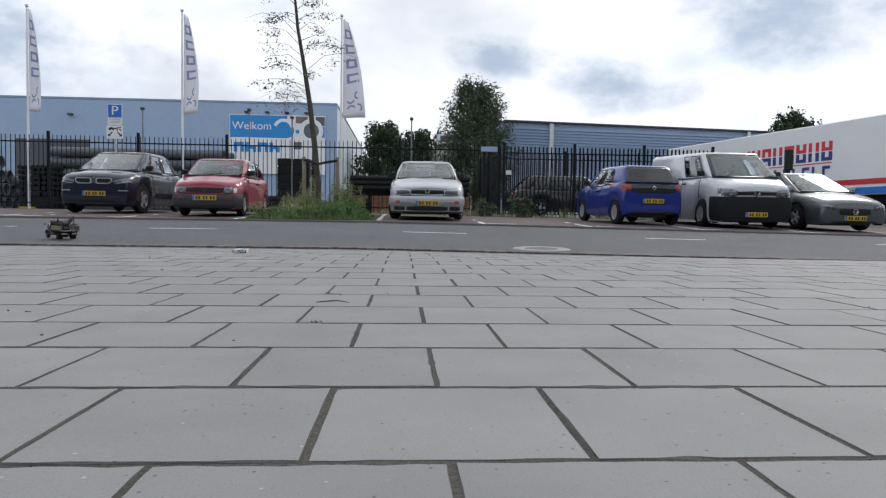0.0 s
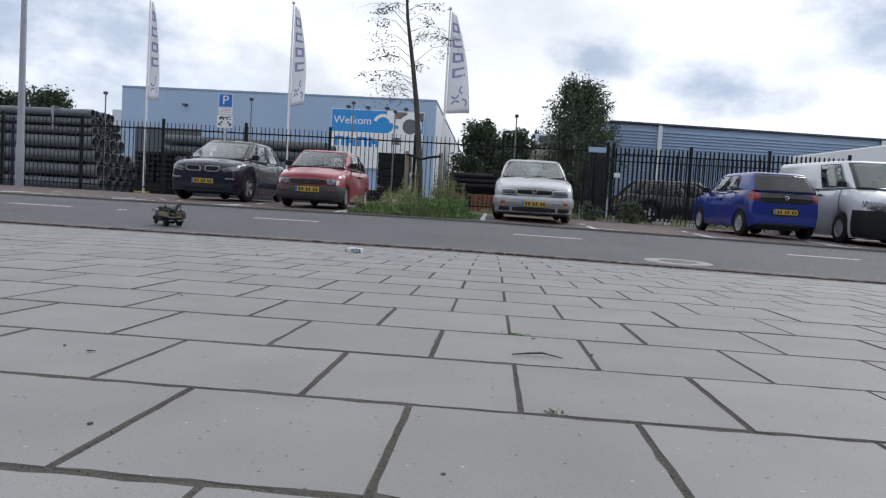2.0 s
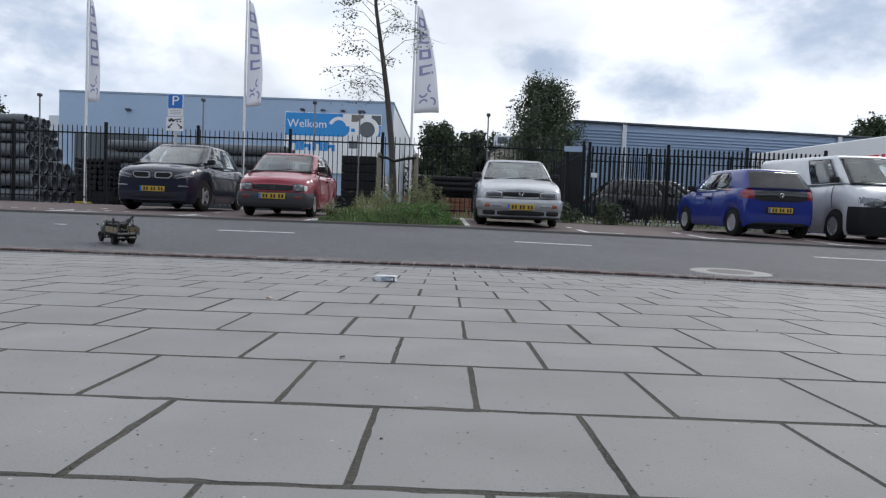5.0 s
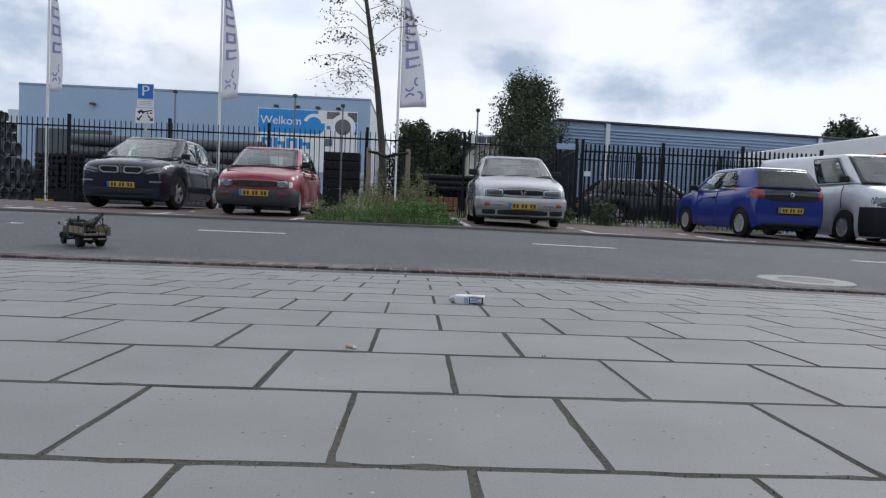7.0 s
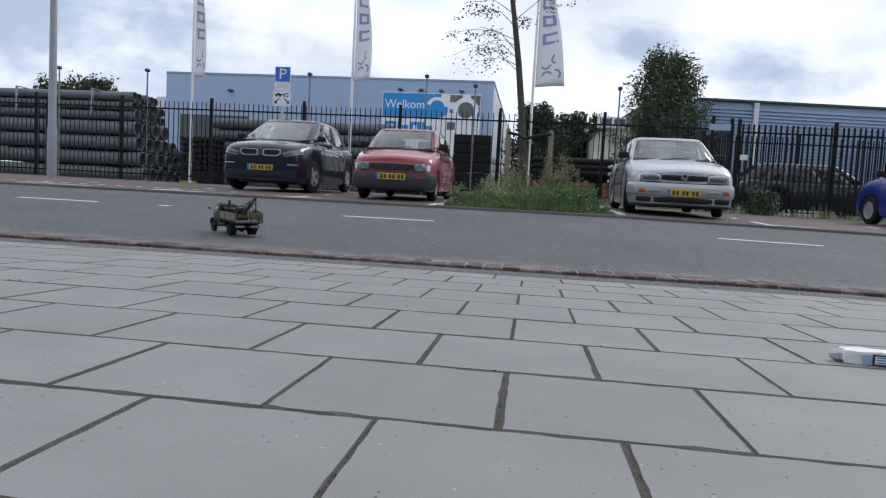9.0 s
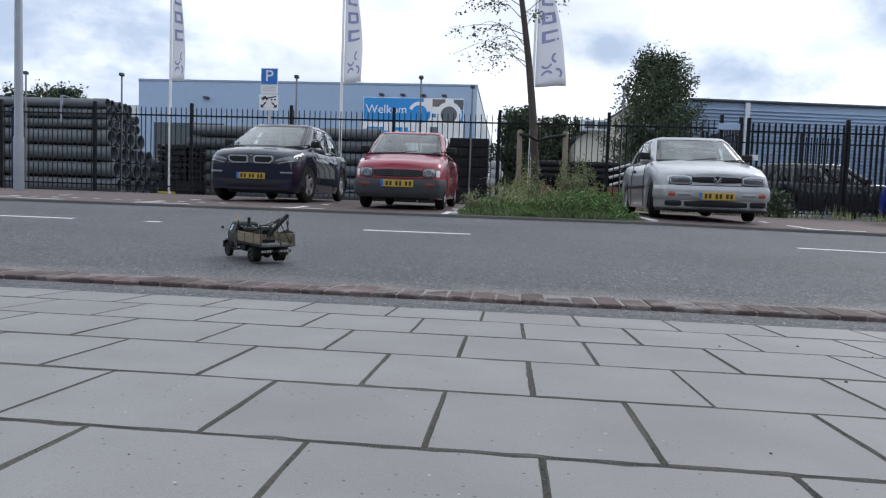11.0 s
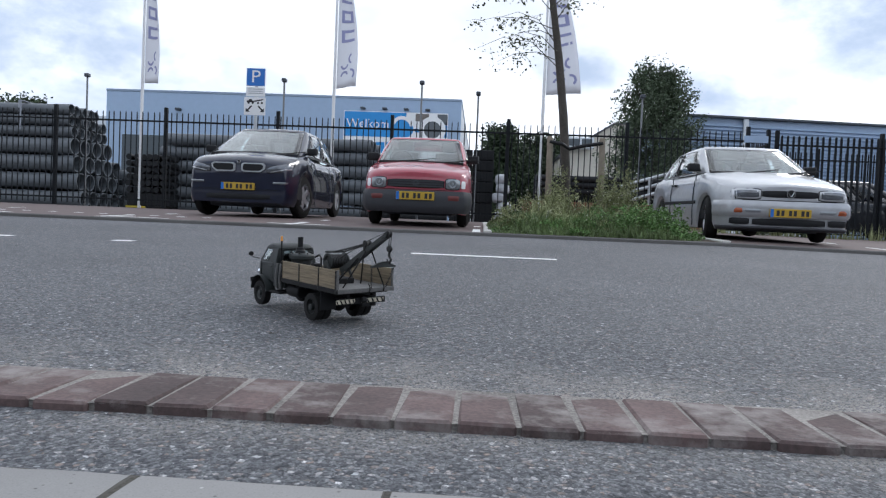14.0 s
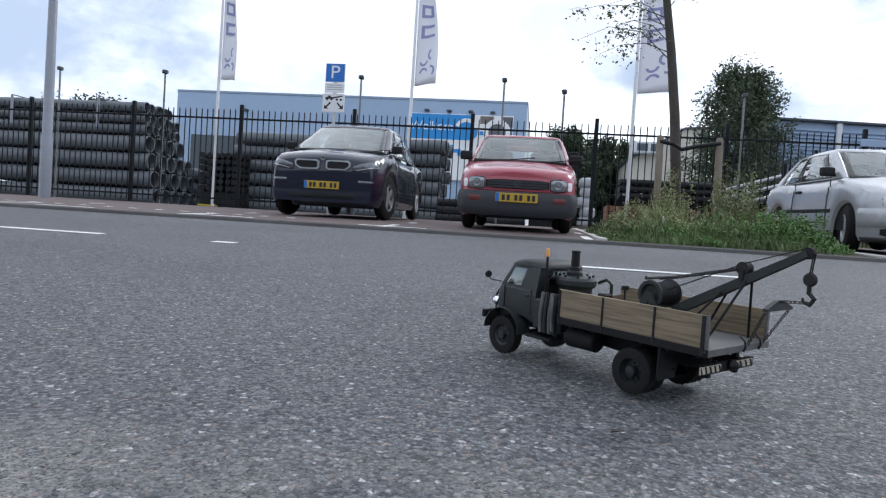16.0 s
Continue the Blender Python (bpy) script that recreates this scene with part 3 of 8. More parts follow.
def far_building():
    y, x0, x1, top, base = 51.0, -29.1, -4.5, 8.97, 0.4
    b = thing("warehouse", pose(0, 0, 0), "large flat-roofed warehouse clad in blue-grey steel panels", "building")
    bm = bmesh.new()
    box(bm, x0, x1, y, y + 0.3, base, top - 0.18, 0.01)
    part("wall", bm, M_PANEL, b)
    bm = bmesh.new()
    for i in range(16):
        box(bm, x1 - 0.3, x1, y + 0.3 + i * 4.2, y + 4.44 + i * 4.2, base, top - 0.25, 0.01)
    box(bm, x0, x1 - 0.02, y + 66.5, y + 67, base, top - 0.25)
    box(bm, x0, x0 + 0.3, y + 0.3, y + 67, base, top - 0.25)
    part("side_wall", bm, M_PANEL_W, b, "pale steel side wall")
    part("roof", boxbm(x0 - 0.03, x1 + 0.03, y - 0.03, y + 67, top - 0.18, top, 0.03), M_COPING, b, "pale steel coping")
    part("annex", boxbm(x0 - 1.3, x0 - 0.02, y + 0.9, y + 12, base, 7.2, 0.02), M_PANEL_W, b, "pale lower annex")
    part("roller_door", boxbm(-27.9, -22.6, y - 0.06, y - 0.003, base, 5.85, 0.01), M_DOORGREY, b, "dark grey roller door")
    bm = boxbm(-24.1, -23.75, y - 0.35, y - 0.003, 7.6, 7.75, 0.03)
    part("wall_lamp", bm, M_TRIM, b)
    for x in (-11.15, -9.65, -8.2, -6.75):
        part("wall_lamp", boxbm(x - 0.16, x + 0.16, y - 0.4, y - 0.003, 8.08, 8.2, 0.03), M_TRIM, b)
    s = thing("banner", pose(-8.85, y - 0.12, 0.615) @ Matrix.Scale(0.895, 4), "large blue and white welcome banner on a warehouse wall", "banner")
    part("sheet", boxbm(-4.0, 3.9, -0.05, 0.06, 3.3, 8.2, 0.01), M_SIGNW, s, "white sheet with blue print")
    part("blue_field", boxbm(-3.95, 0.75, -0.075, -0.053, 6.3, 8.15, 0.008), M_BLUE_B, s, "bright blue field")
    bm = bmesh.new()
    lathe(bm, [(0.62, -0.01), (0.62, 0.01), (0.0, 0.01)], "Y", 24, pose(0.70, -0.066, 6.93))
    part("blue_end", bm, M_BLUE_B, s, "round end of the blue field")
    lettering("Welkom", 0.92, M_SIGNW, s, pose(-2.15, -0.1, 7.25, 90, 0, 0), 0.006)
    # picture of fittings: white loops over dark patches
    for x0, x1, z0, z1, mt in ((1.45, 2.45, 7.55, 8.12, M_BROWNPRINT), (3.1, 3.86, 7.35, 8.12, M_PIPE), (1.3, 1.95, 5.38, 5.98, M_PIPE), (1.45, 1.8, 6.72, 7.0, M_BLUE_B), (3.62, 3.86, 6.4, 7.3, M_BLUE_B)):
        part("printed_patch", boxbm(x0, x1, -0.072, -0.053, z0, z1, 0.008), mt, s)
    bm = bmesh.new()
    lathe(bm, [(0.66, -0.01), (0.66, 0.01), (0.0, 0.01)], "Y", 24, pose(2.75, -0.08, 6.94))
    part("printed_disc", bm, M_PIPE, s, "grey round opening")
    bm = bmesh.new()
    lathe(bm, [(1.0, -0.02), (1.0, 0.02), (0.64, 0.02), (0.64, -0.02), (1.0, -0.02)], "Y", 28, pose(2.75, -0.10, 6.94))
    part("printed_loop", bm, M_SIGNW, s, "white loop")
    bm = bmesh.new()
    ring = [(0.45 + r * math.cos(a), 7.05 + r * math.sin(a)) for r, k in ((0.86, 1), (0.60, -1)) for a in [radians(10 + 15 * q) for q in range(11)][::k]]
    prism(bm, ring, -0.105, -0.078)
    part("printed_arc", bm, M_SIGNW, s, "white arc")
    for i in range(4):
        bm = bmesh.new()
        x = -3.65 + i * 0.98
        box(bm, x, x + 0.30, -0.075, -0.053, 5.1, 5.9, 0.004)
        box(bm, x + 0.304, x + 0.86, -0.075, -0.053, 5.66 if i % 2 == 0 else 5.35, 5.9 if i % 2 == 0 else 5.62, 0.004)
        box(bm, x + 0.60, x + 0.86, -0.078, -0.053, 5.1, 5.655 if i % 2 == 0 else 5.345, 0.004)
        part("mark", bm, M_BLUE_B, s, "blue block shape")


def corrugated_hall():
    h = thing("corrugated_hall", pose(8.6, 36.3, 0, 0, 0, 7.2), "long low hall clad in horizontal blue-grey corrugated steel", "building")
    top, base = 5.72, 0.3
    prof = []
    z = base
    while z < top - 0.3:
        prof += [(0.0, z), (0.0, z + 0.07), (0.10, z + 0.085), (0.10, z + 0.145)]
        z += 0.16
    bm = bmesh.new()
    a = [bm.verts.new((-2.6, yy, zz)) for yy, zz in prof]
    b = [bm.verts.new((34, yy, zz)) for yy, zz in prof]
    for i in range(len(prof) - 1):
        bm.faces.new((a[i], b[i], b[i + 1], a[i + 1]))
    part("cladding", bm, M_HALL, h)
    part("core", boxbm(-2.6, 34, 0.13, 6, base, top - 0.1), M_HALL, h)
    part("roof", boxbm(-2.7, 34.1, -0.1, 6.2, top - 0.1, top, 0.02), M_TRIM, h)
    for x in (0.0, 12.0, 24.0):
        part("downpipe", boxbm(x - 0.12, x + 0.12, -0.06, 0.02, base, top - 0.08, 0.02), M_PANEL_W, h, "pale vertical cover strip")
    part("plinth", boxbm(-2.6, 3.2, -0.12, -0.04, base, 1.9, 0.01), M_PANEL_W, h, "pale concrete plinth")


def fence_run(x0, x1, y, base, top, spacing, bar, post_every, name="fence", label="", flat=0.0):
    f = thing(name, pose(x0, y, 0), label, "fence")
    length = x1 - x0
    post = mesh_of(boxbm(-0.04, 0.04, -0.04, 0.04, 0, top - base + 0.12, 0.006), "post", M_FENCE)
    n = round(length / post_every)
    for i in range(n + 1):
        o = new("post", post)
        o.parent = f
        o.matrix_local = pose(i * length / n, 0.03, base)
    for z in (base + 0.18, top - 0.22):
        part("rail", boxbm(0, length, -0.02, 0.02, z - 0.02, z + 0.02, 0.004), M_FENCE, f)
    bm = bmesh.new()
    w = bar / 2
    prism(bm, [(-w, base + 0.05), (w, base + 0.05), (w, top - 0.03), (0, top), (-w, top - 0.03)], -w - 0.03 - flat, -0.025)
    bar_me = mesh_of(bm, "bar", M_FENCE)
    count = int(length / spacing)
    for i in range(count):
        o = new("bar", bar_me)
        o.parent = f
        o.matrix_local = pose((i + 0.5) * spacing, random.uniform(-0.002, 0.002), 0, 0, random.uniform(-0.25, 0.25), 0)
    return f


def pipe_stack(name, x_end, length, y, rows, label):
    """rows: lists of (radius, count, height of the centre, shift of the end)."""
    s = thing(name, pose(x_end, y, 0), label, "pipes", "pipe stacks in the yard")
    made = {}
    for r, count, z, shift in rows:
        if r not in made:
            bm = bmesh.new()
            q = r * 0.93
            lathe(bm, [(q * 0.9, -length), (q, -length), (q, -0.55), (q * 1.08, -0.5), (q * 1.08, 0), (q * 0.97, 0), (q * 0.9, -0.6), (q * 0.9, -length)], "X", 20)
            made[r] = mesh_of(bm, "pipe", M_PIPE, radians(40))
        for i in range(count):
            o = new("pipe", made[r])
            o.parent = s
            o.matrix_local = pose(shift + random.uniform(-0.1, 0.06), i * r * 2.16, z, random.uniform(0, 90), 0, random.uniform(-0.25, 0.25))
    return s


def flag_pole(x, y, z, flag, label):
    f = thing("flag_pole", pose(x, y, z), label, "flagpole", "flagpoles behind the fence")
    bm = bmesh.new()
    chain_tube(bm, [(0, 0, 0), (0, 0, 3.2), (0, 0, 6.42)], [0.042, 0.038, 0.025], 12)
    part("pole", bm, M_SIGNW, f, smooth=1.0)
    bm = bmesh.new()
    lathe(bm, [(0.0, 6.51), (0.05, 6.47), (0.05, 6.42), (0.02, 6.40)], seg=12)
    part("cap", bm, M_GALV, f)
    width, phase, twist = flag
    bm = bmesh.new()
    nu, nv = 8, 26
    top, bottom = 6.36, 3.12

    def cloth(u, v, off=0.0):
        h = top + (bottom - top) * v - 0.10 * u * math.sin(3.0 * v + phase) - 0.12 * u * (v > 0.97)
        wide = width * (0.16 + 0.84 * v ** 0.85)
        a = twist + 0.5 * math.sin(2.2 * v + phase)
        x = 0.05 + u * wide * math.cos(a)
        y = u * wide * math.sin(a) + 0.05 * math.sin(7 * u + 5 * v + phase) * u + off
        return Vector((x, y, h))
    g = [[bm.verts.new(cloth(i / nu, j / nv)) for i in range(nu + 1)] for j in range(nv + 1)]
    for j in range(nv):
        for i in range(nu):
            bm.faces.new((g[j][i], g[j][i + 1], g[j + 1][i + 1], g[j + 1][i]))
    o = part("flag", bm, M_FLAG, f, "white cloth with dark blue print", smooth=3.0)
    sol = o.modifiers.new("thick", "SOLIDIFY")
    sol.thickness = 0.004
    for side in (-0.006, 0.006):
        for k in range(4):
            bm = bmesh.new()
            v0 = 0.10 + k * 0.155
            cells = (((0.2, 0.85), (0.0, 0.022)), ((0.2, 0.85), (0.075, 0.097)), ((0.2, 0.36), (0.0, 0.097)), ((0.69, 0.85), (0.02, 0.08)))
            for (u0, u1), (a0, a1) in cells[: 4 if k % 2 == 0 else 3]:
                strip(bm, lambda u, v: cloth(u, v, side), u0, u1, v0 + a0, v0 + a1)
            part("print", bm, M_FLAGBLUE, o, "dark blue block shape")
        for c0, c1, cu, cv in ((0.3, 2.9, 0.38, 0.83), (3.4, 6.0, 0.38, 0.93), (1.8, 4.4, 0.75, 0.80), (4.6, 7.2, 0.7, 0.93)):
            bm = bmesh.new()
            arc(bm, lambda u, v: cloth(u, v, side), cu, cv, 0.2, 0.045, c0, c1)
            part("print", bm, M_FLAGBLUE, o, "dark blue arc")
    return f


def strip(bm, fn, u0, u1, v0, v1, n=3):
    rows = [[bm.verts.new(fn(u0 + (u1 - u0) * i / n, v)) for i in range(n + 1)] for v in (v0, v1)]
    for i in range(n):
        bm.faces.new((rows[0][i], rows[0][i + 1], rows[1][i + 1], rows[1][i]))


def arc(bm, fn, cu, cv, ru, rv, a0, a1, n=8):
    rows = []
    for k in (1.0, 0.62):
        rows.append([bm.verts.new(fn(min(0.99, max(0.01, cu + ru * k * math.cos(a0 + (a1 - a0) * i / n))), min(0.995, cv + rv * k * math.sin(a0 + (a1 - a0) * i / n)))) for i in range(n + 1)])
    for i in range(n):
        bm.faces.new((rows[0][i], rows[0][i + 1], rows[1][i + 1], rows[1][i]))


def lamp_post(x, y, base, top, label="slim grey yard post with a small dark lamp head"):
    p = thing("yard_lamp", pose(x, y, base), label, "lamp post", "yard lamps along the fence")
    bm = bmesh.new()
    tube(bm, (0, 0, 0), (0, 0, top - base), 0.025, 0.023, 10)
    part("pole", bm, M_POLE, p, smooth=1.0)
    bm = bmesh.new()
    box(bm, -0.058, 0.058, -0.07, 0.058, top - base - 0.02, top - base + 0.07, 0.018)
    part("head", bm, M_TRIM, p)


def street_lamp(x, y, base):
    p = thing("street_lamp", pose(x, y, base), "tall tapered grey steel street lamp column", "street lamp", "street lamps")
    bm = bmesh.new()
    chain_tube(bm, [(0, 0, 0), (0, 0, 1.2), (0, 0, 1.25), (0, 0, 8.0)], [0.11, 0.11, 0.095, 0.06], 16)
    part("pole", bm, M_LAMPPOLE, p, smooth=0.8)
    bm = bmesh.new()
    chain_tube(bm, [(0, 0, 7.9), (0.0, -0.3, 8.05), (0, -0.9, 8.1)], [0.035, 0.035, 0.03], 10)
    part("arm", bm, M_LAMPPOLE, p, smooth=0.8)
    part("head", boxbm(-0.14, 0.14, -1.5, -0.85, 8.04, 8.16, 0.04, seg=2), M_TRIM, p)
    return p


def parking_sign(x, y, base):
    s = thing("parking_sign", pose(x, y, base), "blue parking sign with two white plates on a grey pole", "sign")
    bm = bmesh.new()
    tube(bm, (0, 0, 0), (0, 0, 3.02), 0.035, seg=12)
    part("pole", bm, M_GALV, s, smooth=1.0)
    o = part("parking_panel", boxbm(-0.25, 0.25, -0.055, -0.037, 2.52, 3.04, 0.006), M_SIGNW, s)
    part("blue_face", boxbm(-0.235, 0.235, -0.06, -0.0555, 2.535, 3.025, 0.002), M_BLUE, o)
    lettering("P", 0.5, M_SIGNW, o, pose(0, -0.063, 2.78, 90, 0, 0), 0.002)
    o = part("notice_plate", boxbm(-0.25, 0.25, -0.055, -0.037, 2.23, 2.50, 0.006), M_SIGNW, s, "white plate with small grey lines")
    bm = bmesh.new()
    for z in (2.44, 2.38, 2.32):
        box(bm, -0.19, 0.19, -0.0575, -0.0555, z - 0.012, z + 0.012)
    part("print", bm, M_GALV, o)
    o = part("tow_plate", boxbm(-0.29, 0.27, -0.058, -0.037, 1.70, 2.21, 0.006), M_SIGNW, s, "white plate with a tow symbol and two arrows")
    bm = bmesh.new()
    y0, y1 = -0.0615, -0.0585
    box(bm, -0.22, -0.02, y0, y1, 2.06, 2.11)
    box(bm, -0.16, -0.08, y0, y1, 2.11, 2.15)
    prism(bm, [(-0.02, 2.07), (0.22, 2.13), (0.21, 2.16), (-0.03, 2.11)], y0, y1)
    for cx in (-0.17, -0.06, 0.08, 0.18):
        lathe(bm, [(0.03, y0), (0.03, y1)], "Y", 10, pose(cx, 0, 2.045))
    for sgn in (-1, 1):
        prism(bm, [(sgn * 0.07, 1.95), (sgn * 0.1, 1.975), (sgn * 0.2, 1.86), (sgn * 0.17, 1.83)], y0, y1)
        prism(bm, [(sgn * 0.24, 1.79), (sgn * 0.24, 1.90), (sgn * 0.13, 1.79)], y0, y1)
    part("symbol", bm, M_INK, o)
    for o in s.children:
        if o.name.split(".")[0] in ("parking_panel", "notice_plate", "tow_plate"):
            o.matrix_local = Matrix.Translation((0, 0, 3.06 - 3.04 * 0.735)) @ Matrix.Diagonal((0.82, 1.0, 0.735, 1.0))


# ---- plants ----
def leaf_cloud(bm, centre, radii, count, size, rnd, keep=None):
    """Many small folded leaves in clumps inside an ellipsoid."""
    clumps = []
    for _ in range(max(8, count // 28)):
        while True:
            p = Vector((rnd.uniform(-1, 1), rnd.uniform(-1, 1), rnd.uniform(-1, 1)))
            if 0.15 < p.length < 1:
                break
        clumps.append(p)
    cr = 0.24
    for _ in range(count):
        c = rnd.choice(clumps)
        p = c + Vector((rnd.gauss(0, cr), rnd.gauss(0, cr), rnd.gauss(0, cr))) * 0.6
        q = Vector((p.x * radii[0], p.y * radii[1], p.z * radii[2])) + Vector(centre)
        leaf(bm, q, size * rnd.uniform(0.6, 1.3), rnd)


def leaf(bm, q, s, rnd):
    d = Vector((rnd.gauss(0, 1), rnd.gauss(0, 1), rnd.gauss(-0.2, 0.7))).normalized()
    w = d.orthogonal().normalized()
    w.rotate(Matrix.Rotation(rnd.uniform(0, 6.28), 3, d))
    up = d.cross(w) * 0.15 * s
    a, b = bm.verts.new(q), bm.verts.new(q + d * s)
    l, r = bm.verts.new(q + d * s * 0.5 + w * s * 0.32 + up), bm.verts.new(q + d * s * 0.5 - w * s * 0.32 + up)
    bm.faces.new((a, l, b))
    bm.faces.new((a, b, r))


def big_tree(x, y, base, height, width, leaves, size, seed, mat, label, group="", low=0.12, shape=(0.85, 1.0, 0.9, 0.7, 0.35)):
    rnd = random.Random(seed)
    t = thing("tree", pose(x, y, base), label, "tree", group)
    bm = bmesh.new()
    chain_tube(bm, [(0, 0, 0), (0.05, 0, height * 0.25), (0, 0.05, height * 0.55), (0.03, 0, height * 0.93)], [width * 0.05, width * 0.04, width * 0.022, 0.01], 8)
    for i in range(12):
        h = height * rnd.uniform(0.2, 0.8)
        a = rnd.uniform(0, 6.28)
        ln = width * 0.42 * (1.1 - h / height * 0.6)
        chain_tube(bm, [(0, 0, h), (ln * 0.5 * math.cos(a), ln * 0.5 * math.sin(a), h + ln * 0.35), (ln * math.cos(a), ln * math.sin(a), h + ln * 0.8)], [width * 0.014, width * 0.009, 0.008], 5)
    part("trunk", bm, M_BARK, t)
    bm = bmesh.new()
    shoots = max(40, leaves // 90)
    for k in range(shoots):
        f = (k + rnd.random()) / shoots
        h = height * (low + (0.86 - low) * f)
        a = rnd.uniform(0, 6.28)
        reach = width * 0.5 * lerp([0, 0.25, 0.5, 0.75, 1.0], shape, f) * rnd.uniform(0.55, 1.12)
        rise = height * rnd.uniform(0.04, 0.13)
        p0, p1 = Vector((0, 0, h - rise * 0.4)), Vector((reach * math.cos(a), reach * math.sin(a), h + rise))
        for _ in range(leaves // shoots):
            g = 0.25 + 0.78 * rnd.random() ** 0.8
            sp = width * 0.055 * (1.25 - 0.8 * g)
            leaf(bm, p0.lerp(p1, g) + Vector((rnd.gauss(0, sp), rnd.gauss(0, sp), rnd.gauss(0, sp) - 0.02 * width * math.sin(3.1 * g))), size * rnd.uniform(0.6, 1.3), rnd)
    part("crown", bm, mat, t)
    return t


def young_tree(x, y, base):
    rnd = random.Random(5)
    t = thing("young_tree", pose(x, y, base), "slim young street tree with a sparse crown tied to stakes", "tree")
    bm = bmesh.new()
    trunk = [(0.02, 0, 0), (0.0, 0, 0.9), (-0.08, 0, 1.8), (-0.19, 0, 2.7), (-0.33, 0, 3.6), (-0.5, 0, 4.6), (-0.6, 0, 5.6), (-0.66, 0, 6.6)]
    chain_tube(bm, trunk, [0.085, 0.075, 0.07, 0.062, 0.052, 0.04, 0.026, 0.01], 12)
    twigs = []
    for i in range(30):
        h = 2.55 + i * 0.125
        bx = lerp([p[2] for p in trunk], [p[0] for p in trunk], h)
        a = rnd.uniform(-1.2, 1.2) if i % 2 == 0 and h > 3.1 else (3.14 + rnd.uniform(-0.7, 0.7))
        ln = rnd.uniform(0.8, 1.55) * (1.0 if h < 4.6 else 0.75)
        p0 = Vector((bx, 0, h))
        d = Vector((math.cos(a), math.sin(a), 0))
        up = rnd.uniform(0.12, 0.34)
        pts = [p0, p0 + d * ln * 0.35 + Vector((0, 0, ln * up)), p0 + d * ln * 0.7 + Vector((0, 0, ln * up * 1.1)), p0 + d * ln + Vector((0, 0, ln * up * 0.6))]
        chain_tube(bm, pts, [0.009, 0.006, 0.004, 0.002], 5)
        twigs.append(pts[1:])
        for j in range(2):
            q = pts[1].lerp(pts[3], rnd.uniform(0.1, 0.8))
            e = q + Vector((rnd.uniform(-0.3, 0.2), rnd.uniform(-0.3, 0.3), rnd.uniform(-0.25, 0.1)))
            chain_tube(bm, [q, q.lerp(e, 0.5) + Vector((0, 0, 0.03)), e], [0.003, 0.0025, 0.0015], 4)
            twigs.append([q, q.lerp(e, 0.5), e])
    part("trunk", bm, M_BARK, t, smooth=1.0)
    bm = bmesh.new()
    for pts in twigs:
        for _ in range(rnd.choice((12, 22, 34))):
            f = rnd.uniform(0.2, 1.05)
            q = pts[0].lerp(pts[2], f) + Vector((rnd.gauss(0, 0.075), rnd.gauss(0, 0.075), rnd.gauss(-0.04, 0.06)))
            leaf(bm, q, rnd.uniform(0.035, 0.07), rnd)
    part("crown", bm, M_LEAF3, t)
    return t


def grass_patch(name, x0, x1, y0, y1, count, h0, h1, mat, label, seed, spread=0.12, hump=True):
    rnd = random.Random(seed)
    bm = bmesh.new()
    for _ in range(count):
        x, y = rnd.uniform(x0, x1), rnd.uniform(y0, y1)
        fx, fy = (x - x0) / (x1 - x0), (y - y0) / (y1 - y0)
        edge = min(1.0, 5 * min(fx, 1 - fx) + 0.2) * min(1.0, 4 * min(fy, 1 - fy) + 0.35)
        n1 = 0.55 + 0.9 * noise.noise(Vector((x * 1.3, y * 1.3, seed)))
        h = rnd.uniform(h0, h1) * (edge if hump else 1.0) * max(0.35, n1 + 0.35)
        z = ground_z(x, y) - 0.01
        a = rnd.uniform(0, 6.28)
        lean = rnd.gauss(0, spread) * 2
        w = rnd.uniform(0.004, 0.011)
        dx, dy = math.cos(a), math.sin(a)
        p0, p1 = Vector((x - dy * w, y + dx * w, z)), Vector((x + dy * w, y - dx * w, z))
        m0 = Vector((x + dx * lean * h * 0.5, y + dy * lean * h * 0.5, z + h * 0.6))
        v = [bm.verts.new(p) for p in (p0, p1, m0 + Vector((dy * w * 0.8, -dx * w * 0.8, 0)), m0 - Vector((dy * w * 0.8, -dx * w * 0.8, 0)), Vector((x + dx * lean * h * 1.4, y + dy * lean * h * 1.4, z + h)))]
        bm.faces.new((v[0], v[1], v[2], v[3]))
        bm.faces.new((v[3], v[2], v[4]))
    return tagged(part(name, bm, mat), label, "grass", kind="stuff")


def bush(x, y, z, rx, ry, rz, count, size, seed, mat, label):
    rnd = random.Random(seed)
    t = thing("bush", pose(x, y, z), label, "bush")
    bm = bmesh.new()
    for i in range(9):
        a = rnd.uniform(0, 6.28)
        chain_tube(bm, [(0, 0, 0), (rx * 0.4 * math.cos(a), ry * 0.4 * math.sin(a), rz * 0.7), (rx * 0.8 * math.cos(a), ry * 0.8 * math.sin(a), rz * 1.5)], [0.015, 0.01, 0.005], 5)
    part("stems", bm, M_BARK, t)
    bm = bmesh.new()
    leaf_cloud(bm, (0, 0, rz * 0.9), (rx, ry, rz), count, size, rnd)
    part("foliage", bm, mat, t)
    return t


